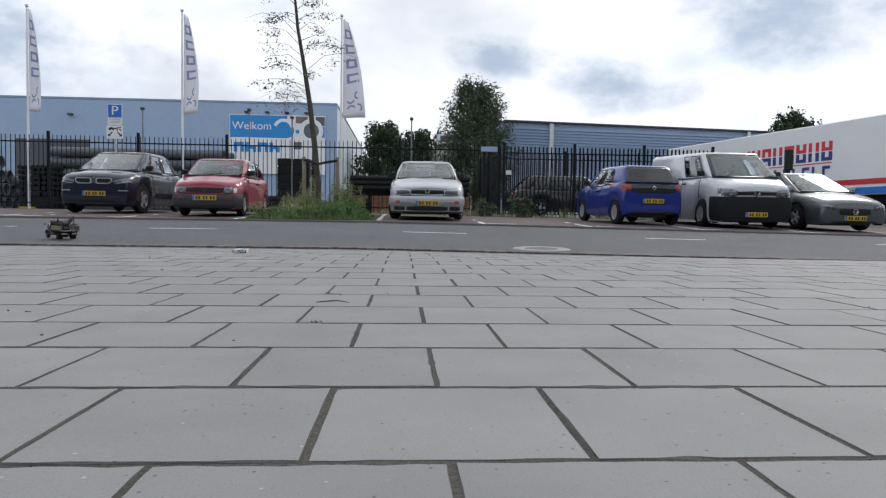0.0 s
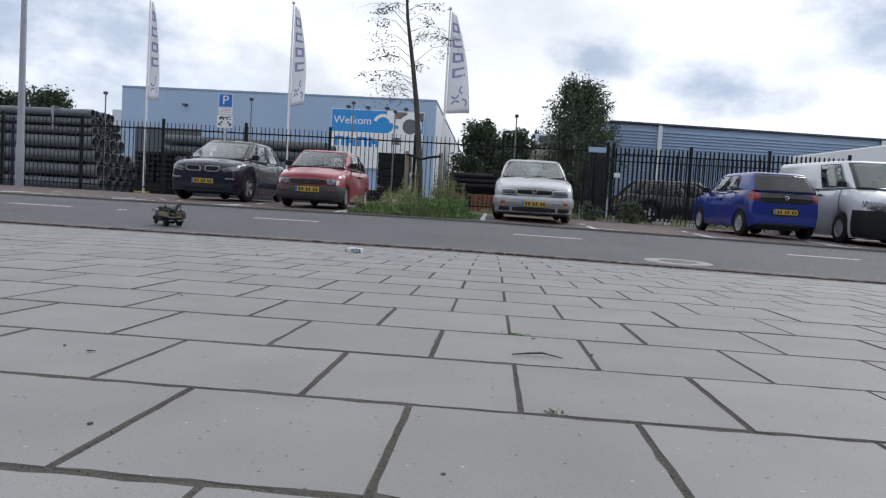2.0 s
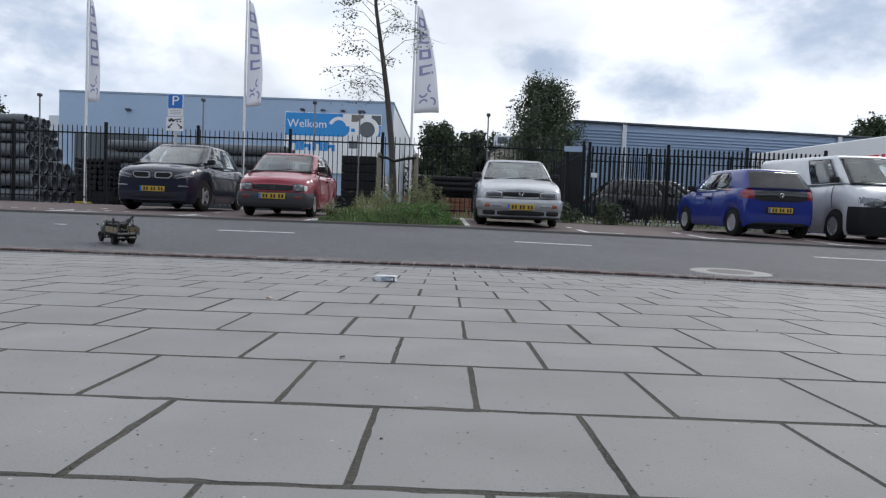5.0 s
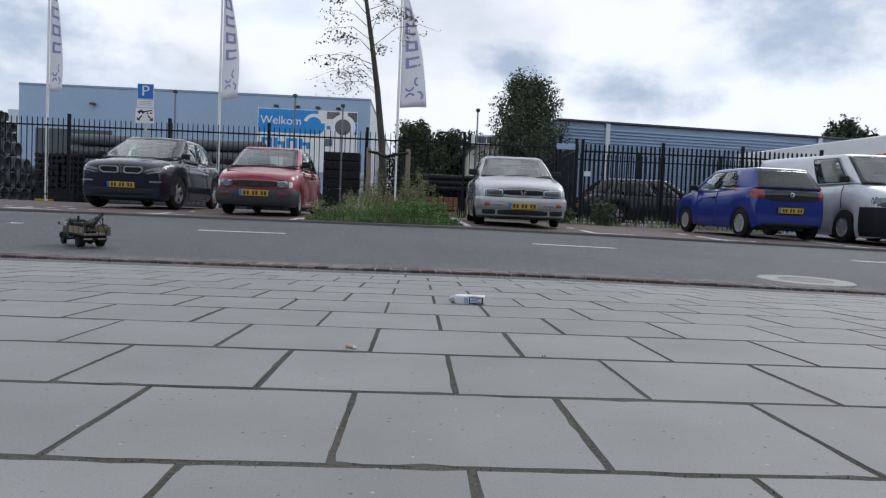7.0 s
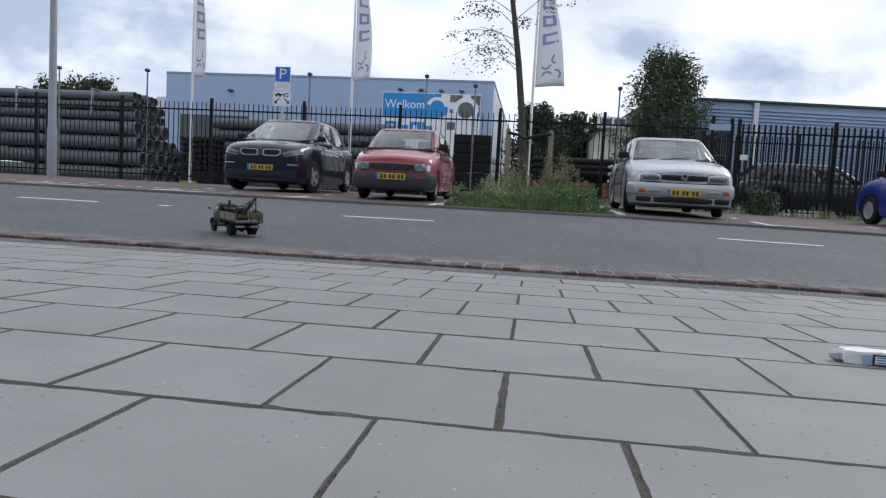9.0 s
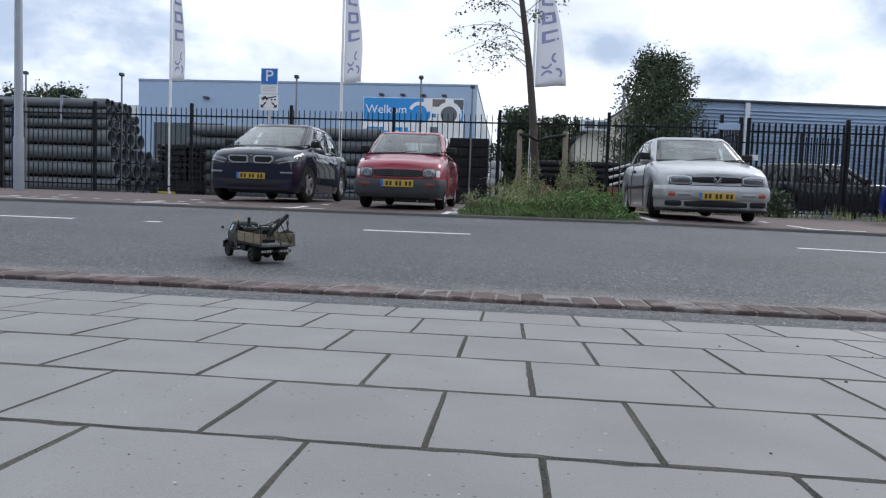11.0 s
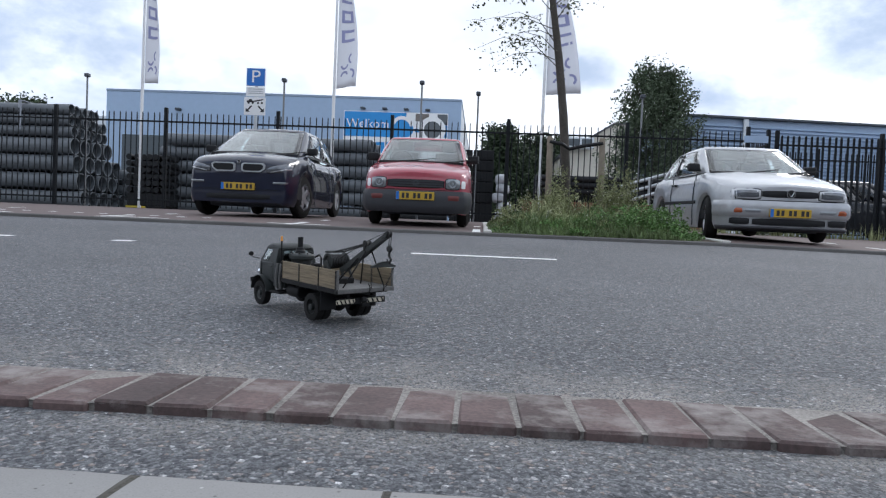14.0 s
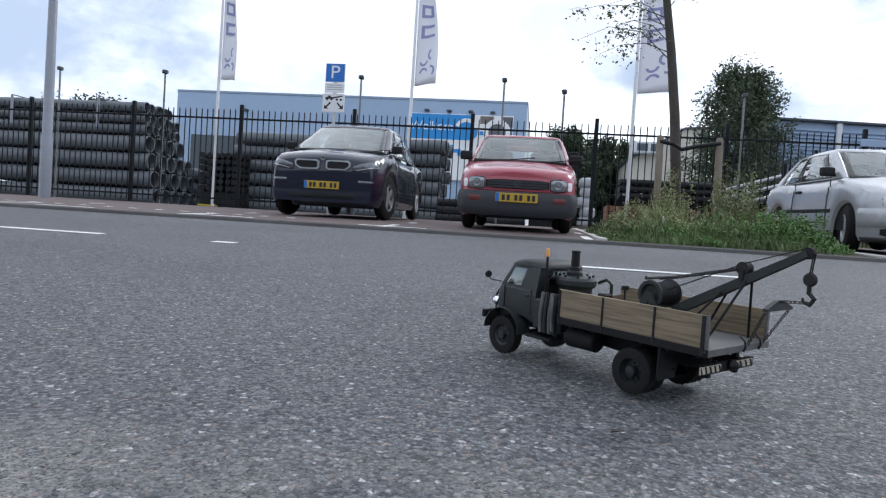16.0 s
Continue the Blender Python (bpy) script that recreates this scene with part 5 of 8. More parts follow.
    # greenhouse
    (ya, wa, za), (_, _, zb), _, (yd, wd, _) = s["cabin"]
    greenhouse(c, s, mat)
    for sx in (1, -1):
        # door shut lines and handle
        for q in s.get("doors", ()):
            bm = bmesh.new()
            zlo, zhi = section(q)[0][1] + 0.03, lerp(ty, tz, q) - 0.03
            for k in range(8):
                z0, z1 = zlo + (zhi - zlo) * k / 8, zlo + (zhi - zlo) * (k + 1) / 8
                w = max(width_at(q, z0), width_at(q, z1))
                box(bm, sx * w - 0.012, sx * w + 0.001, q - 0.0028, q + 0.0028, z0, z1 + 0.001)
            part("shut_line", bm, M_TRIM, c)
        hy = s.get("handle")
        if hy:
            w = plan_width(hy, L, half, nose, tail)
            part("door_handle", boxbm(sx * w - 0.02, sx * w + 0.025, hy - 0.09, hy + 0.09, lerp(ty, tz, hy) - 0.17, lerp(ty, tz, hy) - 0.135, 0.008), s.get("trim", M_BLACK), c)
        if s.get("strip"):
            z = s["strip"]
            bm = bmesh.new()
            q0, q1 = axles[0] + r + 0.1, axles[1] - r - 0.1
            path = [(sx * plan_width(q0 + (q1 - q0) * k / 10, L, half, nose, tail), q0 + (q1 - q0) * k / 10, z) for k in range(11)]
            ribbon(bm, path, [(-0.02 * sx, 0, -0.025), (0.009 * sx, 0, -0.025), (0.012 * sx, 0, -0.018), (0.012 * sx, 0, 0.018), (0.009 * sx, 0, 0.025), (-0.02 * sx, 0, 0.025)])
            part("side_strip", bm, M_BLACK, c)
        # mirror
        mx, my, mz = wa - 0.01, ya + s.get("mirror_y", 0.3), za + 0.09
        bm = bmesh.new()
        vs = box(bm, -0.085, 0.085, -0.05, 0.06, -0.06, 0.06, 0.03, seg=3)
        bmesh.ops.transform(bm, matrix=pose(sx * (mx + 0.11), my, mz, 0, 0, -sx * 10), verts=vs)
        tube(bm, (sx * (mx - 0.02), my, mz - 0.05), (sx * (mx + 0.08), my, mz - 0.02), 0.02)
        part("wing_mirror", bm, s.get("mirror", M_BLACK), c, smooth=0.6)
    bm = bmesh.new()
    path = [(wa * u, ya - s.get("bow", 0.10) * 0.6 * (1 - u * u), za) for u in [-0.94 + 0.1175 * k for k in range(17)]]
    ribbon(bm, path, [(0, -0.05, -0.03), (0, -0.05, 0.006), (0, -0.044, 0.012), (0, 0.04, 0.012), (0, 0.04, -0.03)])
    part("scuttle", bm, M_BLACK, c, "black strip below the windscreen")
    # cabin inside
    part("cabin_floor", boxbm(-wa * 0.93, wa * 0.93, ya + 0.1, yd - 0.15, za - 0.30, za - 0.26, 0.01), M_SEAT, c)
    bm = bmesh.new()
    box(bm, -wa * 0.92, wa * 0.92, ya + 0.08, ya + 0.45, za - 0.2, za + 0.015, 0.04, seg=2)
    part("dashboard", bm, M_BLACK, c)
    for sx in (-0.36, 0.36):
        bm = bmesh.new()
        y = ya + 1.05
        box(bm, sx - 0.23, sx + 0.23, y, y + 0.16, za - 0.3, za + 0.24, 0.05, seg=2)
        box(bm, sx - 0.13, sx + 0.13, y + 0.06, y + 0.14, za + 0.26, za + 0.42, 0.04, seg=2)
        part("seat", bm, M_SEAT, c, smooth=0.5)
    if s.get("bulkhead"):
        y = s["bulkhead"]
        part("bulkhead", boxbm(-wa * 0.84, wa * 0.84, y, y + 0.03, za - 0.4, zb - 0.06, 0.01), M_SEAT, c)
    if s.get("bench", True):
        bm = bmesh.new()
        y = min(ya + 1.95, yd - 0.55)
        box(bm, -wd * 0.85, wd * 0.85, y, y + 0.15, za - 0.3, za + 0.16, 0.05, seg=2)
        part("rear_bench", bm, M_SEAT, c, smooth=0.5)
    bm = bmesh.new()
    lathe(bm, [(0.17, 0.0), (0.185, 0.012), (0.2, 0.0), (0.185, -0.012), (0.17, 0.0)], "Y", 18, pose(-0.36, ya + 0.55, za + 0.05, -25, 0, 0))
    part("steering_wheel", bm, M_BLACK, c)
    for fn in s.get("more", ()):
        fn(c, front_y, rear_y)
    return c


def wipers(w, y, z):
    def put(c, fy, ry):
        for x in (-0.25, 0.35):
            bm = bmesh.new()
            tube(bm, (x, y - 0.10, z + 0.005), (x + w, y + 0.0, z + 0.07), 0.010, 0.006, 6)
            part("wiper", bm, M_BLACK, c)
    return put


def badge(y_off, z, r, mat=None, where="front"):
    def put(c, fy, ry):
        bm = bmesh.new()
        y = fy(0, z) - y_off if where == "front" else ry(0, z) + y_off
        lathe(bm, [(r, -0.006), (r, 0.006), (r * 0.85, 0.010), (r * 0.8, 0.0), (0, 0.0)], "Y", 20, pose(0, y, z, 0, 0, 0 if where != "front" else 180))
        b = part("badge", bm, M_BLACK, c)
        bm = bmesh.new()
        lathe(bm, [(r, -0.012), (r, 0.012), (r * 0.82, 0.014), (r * 0.8, -0.012), (r, -0.012)], "Y", 20, pose(0, y, z))
        d = -1 if where == "front" else 1
        for sg in (-1, 1):
            tube(bm, (sg * r * 0.7, y + d * 0.012, z + r * 0.35), (sg * r * 0.1, y + d * 0.012, z - r * 0.55), r * 0.1, seg=6)
        part("badge_ring", bm, mat or M_CHROME, b)
    return put


def kidney(z0, z1, off):
    def put(c, fy, ry):
        for sg in (-1, 1):
            bm = bmesh.new()
            poly = [(sg * 0.05, z0 + 0.02), (sg * 0.09, z0), (sg * 0.34, z0), (sg * 0.41, z0 + 0.05), (sg * 0.42, z1 - 0.03), (sg * 0.38, z1), (sg * 0.09, z1), (sg * 0.05, z1 - 0.02)]
            y = fy(0.25, (z0 + z1) / 2) - off
            prism(bm, poly, y, y + 0.05)
            k = part("kidney_surround", bm, M_GALV, c)
            bm = bmesh.new()
            cx, cz = sg * 0.235, (z0 + z1) / 2
            prism(bm, [(cx + (a - cx) * 0.86, cz + (b - cz) * 0.72) for a, b in poly], y - 0.006, y + 0.03)
            part("kidney_panel", bm, M_BLACK, k)
    return put


def slats(x, zs, off, mat, h=0.012):
    def put(c, fy, ry):
        for z in zs:
            bm = bmesh.new()
            n = 8
            for i in range(n):
                x0, x1 = -x + 2 * x * i / n, -x + 2 * x * (i + 1) / n
                y = fy((x0 + x1) / 2, z) - off
                box(bm, x0, x1 + 0.001, y - 0.008, y + 0.02, z - h, z + h)
            part("grille_slat", bm, mat, c)
    return put


def build_cars():
    navy = paint("dark_blue_paint", (0.007, 0.010, 0.027), coat=1.0)
    red = paint("faded_red_paint", (0.36, 0.068, 0.092), 0.4)
    silver = paint("silver_paint", (0.40, 0.41, 0.43), 0.35, 0.35)
    blue = paint("bright_blue_paint", (0.007, 0.022, 0.20), 0.25)
    gloss = paint("black_glass_panel", (0.006, 0.007, 0.009), 0.08)
    van_silver = paint("van_silver_paint", (0.52, 0.54, 0.57), 0.35, 0.2)
    grey = paint("steel_grey_paint", (0.075, 0.085, 0.097), 0.3, 0.5)
    dark = paint("dark_car_paint", (0.010, 0.012, 0.016))
    F, R = "front", "rear"

    def at(x, y, rz):
        d = 1 if rz < 90 else -1
        za, zb = ground_z(x, y + 0.75 * d), ground_z(x, y + 3.25 * d)
        s = (zb - za) / 2.5
        return pose(x, y, za - 0.75 * s, math.degrees(math.atan(s)), 0, rz)
    car("electric_hatchback", at(-6.66, 16.33, 0.7), dict(
        L=4.0, W=1.775, paint=navy, r=0.345, axles=(0.75, 3.32), tyre=0.16, wheel="i3", nose=0.95, tail=0.5, sill=0.18, crown=0.05, steer=-9, chin=0.05, lip=0.06, round=0.34, mid=0.55, lamps=[dict(x=(0.45, 0.80), z=(0.69, 0.775), shape=(0.735, 0.865), m=M_LAMP_DARK)], seams=[(0.425, 0.433)],
        top=[(0, 0.865), (0.1, 0.905), (0.35, 0.95), (0.95, 1.045), (1.6, 1.01), (2.6, 1.0), (3.6, 1.03), (3.9, 0.95), (4.0, 0.8)],
        cabin=[(0.80, 0.77, 1.035), (1.72, 0.60, 1.525), (3.25, 0.56, 1.53), (3.88, 0.70, 1.04)], splits=[0.47], doors=(1.35, 2.55), bow=0.22, side_border=(0.13, 0.15, 0.05, 0.10), roof_bulge=0.05,
        bumpers=[(R, 0.32, 0.5, 0.02, M_BLACK, 0.3)],
        faces=[dict(n="light_strip", m=M_RIM, x=(0.50, 0.79), z=(0.695, 0.712), off=0.021, d=0.01, shape=(0.752, 0.772), l="pale daytime light strip"), dict(n="fog_lamp", m=M_REFLECT, x=(0.54, 0.76), z=(0.525, 0.558), off=0.012, l="pale light strip"), dict(n="lower_grille", m=M_BLACK, x=(-0.5, 0.5), z=(0.28, 0.36), both=False)],
        plate=(F, 0.475, 0.03), more=[kidney(0.70, 0.84, 0.03), wipers(0.5, 0.80, 1.03), badge(0.0, 0.85, 0.035)], mirror=M_BLACK),
        "dark navy electric hatchback with yellow number plate in a parking bay")
    car("small_hatchback", at(-3.80, 15.24, 0.5), dict(
        L=3.5, W=1.495, paint=red, r=0.27, axles=(0.66, 3.02), tyre=0.155, wheel="cap", nose=0.45, tail=0.3, sill=0.17, crown=0.04, chin=0.02, lip=0.03, round=0.16, lamps=[dict(x=(0.41, 0.60), z=(0.515, 0.65), shape=(0.515, 0.65), bowls=[(0.50, 0.585, 0.055)])], seams=[(0.49, 0.498)],
        top=[(0, 0.715), (0.06, 0.74), (0.4, 0.81), (0.85, 0.92), (1.5, 0.91), (3.2, 0.92), (3.42, 0.88), (3.5, 0.75)],
        cabin=[(0.78, 0.66, 0.915), (1.44, 0.545, 1.33), (2.85, 0.54, 1.325), (3.40, 0.63, 0.92)], splits=[0.56], doors=(1.1, 2.15), handle=1.95, bow=0.11, roof_bulge=0.035, side_border=(0.14, 0.12, 0.05, 0.12),
        bumpers=[(F, 0.185, 0.485, 0.05, M_GREYPLASTIC, 0.36), (R, 0.23, 0.5, 0.05, M_GREYPLASTIC, 0.2)],
        faces=[dict(n="side_lamp", m=M_SIGNW, x=(0.618, 0.672), z=(0.525, 0.63), off=0.014), dict(n="grille", m=M_BLACK, x=(-0.39, 0.39), z=(0.52, 0.635), both=False),
               dict(n="indicator", m=M_DULLRED, x=(0.44, 0.60), z=(0.355, 0.425), off=0.056, d=0.02)],
        plate=(F, 0.41, 0.058), more=[slats(0.37, (0.545, 0.578, 0.61), 0.014, M_GREYPLASTIC), wipers(0.45, 0.78, 0.915), badge(0.018, 0.58, 0.04, M_TRIM)]),
        "small faded red hatchback with grey plastic bumpers", )
    car("silver_hatchback", at(1.10, 15.14, -1.0), dict(
        L=4.02, W=1.695, paint=silver, r=0.295, axles=(0.78, 3.26), tyre=0.175, wheel="cap", nose=0.42, tail=0.3, sill=0.15, crown=0.04, steer=-13, chin=0.03, lip=0.02, round=0.12, lamps=[dict(x=(0.37, 0.72), z=(0.562, 0.69), shape=(0.562, 0.69), m=M_RIM)], seams=[(0.541, 0.551)],
        top=[(0, 0.705), (0.05, 0.728), (0.4, 0.815), (1.1, 0.965), (1.8, 0.95), (3.6, 0.96), (3.9, 0.93), (4.02, 0.8)],
        cabin=[(1.06, 0.745, 0.955), (1.80, 0.60, 1.385), (3.15, 0.57, 1.385), (3.88, 0.70, 0.95)], splits=[0.52], doors=(1.3, 2.55), handle=2.35, strip=0.52, bow=0.14, side_border=(0.13, 0.20, 0.05, 0.12), roof_bulge=0.045, ws_border=(0.05, 0.05, 0.08),
        bumpers=[(F, 0.325, 0.538, 0.045, silver, 0.36), (F, 0.152, 0.205, 0.03, M_GREYPLASTIC, 0.34), (R, 0.3, 0.54, 0.04, silver, 0.2)],
        faces=[dict(n="grille", m=M_BLACK, x=(-0.355, 0.355), z=(0.585, 0.675), both=False), dict(n="lamp_lens", m=M_LAMP_DARK, x=(0.392, 0.698), z=(0.580, 0.673), off=0.021, d=0.01, shape=(0.580, 0.673)), dict(n="indicator", m=M_ORANGE, x=(0.60, 0.72), z=(0.375, 0.44), off=0.050, d=0.02),
               dict(n="fog_lamp", m=M_REFLECT, x=(0.36, 0.58), z=(0.38, 0.435), off=0.050, d=0.02), dict(n="air_intake", m=M_BLACK, x=(0.50, 0.74), z=(0.225, 0.31), off=0.025, d=0.02),
               dict(n="lower_grille", m=M_BLACK, x=(-0.46, 0.46), z=(0.22, 0.31), both=False, off=0.025, d=0.02)],
        plate=(F, 0.385, 0.056), more=[badge(0.025, 0.635, 0.056), wipers(0.5, 1.02, 0.955)]),
        "silver three-door hatchback with yellow number plate in a parking bay")
    car("blue_hatchback", at(6.30, 19.35, 184.0), dict(
        L=3.47, W=1.615, paint=blue, r=0.295, axles=(0.66, 3.0), tyre=0.175, wheel="cap", nose=0.5, tail=0.34, sill=0.2, crown=0.035, chin=0.10, lip=0.05, round_tail=0.26, mid=0.5,
        top=[(0, 0.68), (0.1, 0.78), (0.5, 0.90), (0.9, 0.98), (1.6, 0.96), (2.8, 1.03), (3.3, 1.05), (3.43, 1.0), (3.47, 0.95)],
        cabin=[(0.72, 0.71, 0.955), (1.55, 0.58, 1.415), (3.08, 0.57, 1.41), (3.40, 0.70, 1.03)], splits=[0.44], doors=(1.2, 2.05), handle=1.9, bow=0.1, rear_border=(0.0, 0.03, 0.07), side_border=(0.13, 0.26, 0.05, 0.13), rear_slant=0.08, roof_bulge=0.05, pillar=blue, rear_pane=M_GLASS_DARK,
        faces=[dict(n="tail_light", m=M_RED_LENS, x=(0.565, 0.775), z=(0.80, 1.035), w=R, off=0.018, l="dark red tail light", shape=(0.82, 1.02)),
               dict(n="tailgate_panel", m=gloss, x=(-0.555, 0.555), z=(0.765, 1.055), w=R, both=False, off=0.012, l="black glass tailgate"), dict(n="plate_recess", m=M_BLACK, x=(-0.31, 0.31), z=(0.50, 0.66), w=R, both=False, off=0.006), dict(n="bumper_insert", m=M_BLACK, x=(-0.55, 0.55), z=(0.25, 0.33), w=R, both=False, off=0.01)],
        plate=(R, 0.585, 0.02), more=[badge(0.02, 0.89, 0.05, None, "rear")]),
        "bright blue five-door hatchback parked tail first to the road")
    car("delivery_van", at(8.82, 15.4, -1.0), dict(category="van", bulkhead=2.15,
        L=4.95, W=1.90, paint=van_silver, r=0.335, axles=(0.92, 3.95), tyre=0.2, wheel="steel", nose=0.55, tail=0.2, sill=0.16, crown=0.04, chin=0.02, lip=0.04, round=0.2, lamps=[dict(x=(0.47, 0.86), z=(0.765, 0.885), shape=(0.775, 0.965), m=M_LAMP_DARK, bowls=[(0.62, 0.835, 0.045)])],
        top=[(0, 0.98), (0.08, 1.02), (0.35, 1.12), (0.68, 1.24), (1.3, 1.23), (4.8, 1.22), (4.95, 1.15)],
        cabin=[(0.62, 0.86, 1.235), (1.40, 0.70, 1.85), (4.82, 0.76, 1.91), (4.92, 0.88, 1.20)], splits=[], doors=(1.0, 2.1), handle=1.95, bow=0.18, side_border=(0.075, 0.70, 0.06, 0.12), corner_t=0.03, bench=False, side_bulge=0.03,
        bumpers=[(F, 0.18, 0.755, 0.03, M_VANBUMPER, 0.40), (R, 0.3, 0.55, 0.05, M_GREYPLASTIC, 0.2)],
        faces=[dict(n="grille", m=M_BLACK, x=(-0.455, 0.455), z=(0.775, 0.89), both=False)],
        plate=(F, 0.34, 0.05), more=[slats(0.44, (0.785, 0.875), 0.014, M_GALV, 0.005), badge(0.024, 0.825, 0.075), wipers(0.6, 0.62, 1.235)], mirror=M_BLACK),
        "silver delivery van with dark grey front bumper")
    car("grey_hatchback", at(11.1, 15.2, 0), dict(
        L=4.37, W=1.80, paint=grey, r=0.32, axles=(0.92, 3.57), tyre=0.2, wheel="five", nose=0.9, tail=0.4, sill=0.16, crown=0.06, chin=0.05, lip=0.06, round=0.3, lamps=[dict(x=(0.46, 0.78), z=(0.52, 0.585), shape=(0.59, 0.68), m=M_LAMP_DARK, bowls=[(0.6, 0.58, 0.028)])],
        top=[(0, 0.66), (0.1, 0.70), (0.6, 0.82), (1.25, 0.93), (2.0, 0.92), (3.8, 0.98), (4.2, 0.95), (4.37, 0.8)],
        cabin=[(1.1, 0.74, 0.94), (2.1, 0.58, 1.40), (3.4, 0.55, 1.38), (4.15, 0.68, 0.97)], splits=[0.42, 0.72], doors=(1.6, 2.7), bow=0.18,
        faces=[dict(n="grille", m=M_BLACK, x=(-0.38, 0.38), z=(0.40, 0.545), both=False), dict(n="lower_grille", m=M_BLACK, x=(-0.55, 0.55), z=(0.21, 0.265), both=False, off=0.012)],
        plate=(F, 0.325, 0.035), more=[badge(0.02, 0.475, 0.07), wipers(0.5, 1.12, 0.94)], mirror=M_GALV),
        "steel grey hatchback with sloping bonnet in a parking bay")
    car("dark_estate_car", pose(9.0, 24.6, 0.43, 0, 0, 92), dict(
        L=4.6, W=1.8, paint=dark, pane=M_GLASS_DARK, r=0.32, axles=(0.9, 3.6), wheel="five", nose=0.5, tail=0.4, sill=0.2,
        top=[(0, 0.7), (0.3, 0.82), (1.1, 0.95), (2.0, 0.93), (4.3, 0.98), (4.6, 0.85)],
        cabin=[(1.1, 0.74, 0.93), (1.9, 0.58, 1.45), (3.9, 0.56, 1.44), (4.4, 0.7, 0.97)], splits=[0.35, 0.65], faces=[dict(n="tail_light", m=M_RED_LENS, x=(0.56, 0.74), z=(0.72, 0.86), w=R)],
        plate=(R, 0.6, 0.02)),
        "dark estate car standing behind the fence")


# ---- the model tow truck: built at the size of the real one, then scaled to a twelfth ----
def truck_wheel(t, x, y, side, dual=False):
    w = new("wheel")
    w.parent = t
    w.matrix_local = pose(x, y, 0.485)
    for k, off in enumerate(((0.0,) if not dual else (0.15, -0.15))):
        bm = bmesh.new()
        seg = 44
        vs = []
        h, r = 0.135, 0.485
        prof = [(r * 0.55, -h), (r * 0.84, -h * 1.05), (r * 0.95, -h * 0.95), (r, -h * 0.7), (r, 0), (r, h * 0.7), (r * 0.95, h * 0.95), (r * 0.84, h * 1.05), (r * 0.55, h), (r * 0.55, -h)]
        vs = lathe(bm, prof, "X", seg)
        for i in (3, 4, 5):
            for j in range(seg):
                if (j + (i % 2)) % 2:
                    v = vs[i * seg + j]
                    v.co.y, v.co.z = v.co.y * 0.945, v.co.z * 0.945
        bmesh.ops.translate(bm, vec=(off, 0, 0), verts=bm.verts)
        part("tyre", bm, M_RUBBER, w, smooth=0.35)
    o = side * (0.13 if not dual else 0.27)
    bm = bmesh.new()
    lathe(bm, [(0.0, o * 0.3), (0.28, o * 0.3), (0.3, o * 0.35), (0.3, o * 0.85), (0.26, o * 0.9), (0.22, o * 0.55), (0.12, o * 0.6), (0.1, o * 1.15), (0.0, o * 1.2)], "X", 24)
    rim = part("rim", bm, M_TRUCKGREEN, w, smooth=0.5)
    bm = bmesh.new()
    for i in range(8):
        a = i * math.pi / 4
        tube(bm, (o * 0.5, 0.17 * math.cos(a), 0.17 * math.sin(a)), (o * 0.75, 0.17 * math.cos(a), 0.17 * math.sin(a)), 0.022, seg=6)
    part("wheel_nuts", bm, M_STEELDARK, rim)


def links(bm, a, b, n, r=0.035):
    """A chain from a to b: a row of turned links."""
    a, b = Vector(a), Vector(b)
    d = (b - a)
    for i in range(n):
        p0, p1 = a + d * (i / n), a + d * ((i + 1.25) / n)
        u = d.normalized().orthogonal()
        if i % 2:
            u = d.normalized().cross(u)
        for s in (-1, 1):
            tube(bm, p0 + u * s * r, p1 + u * s * r, r * 0.38, seg=5)
        tube(bm, p0 - u * r, p0 + u * r, r * 0.38, seg=5)
        tube(bm, p1 - u * r, p1 + u * r, r * 0.38, seg=5)


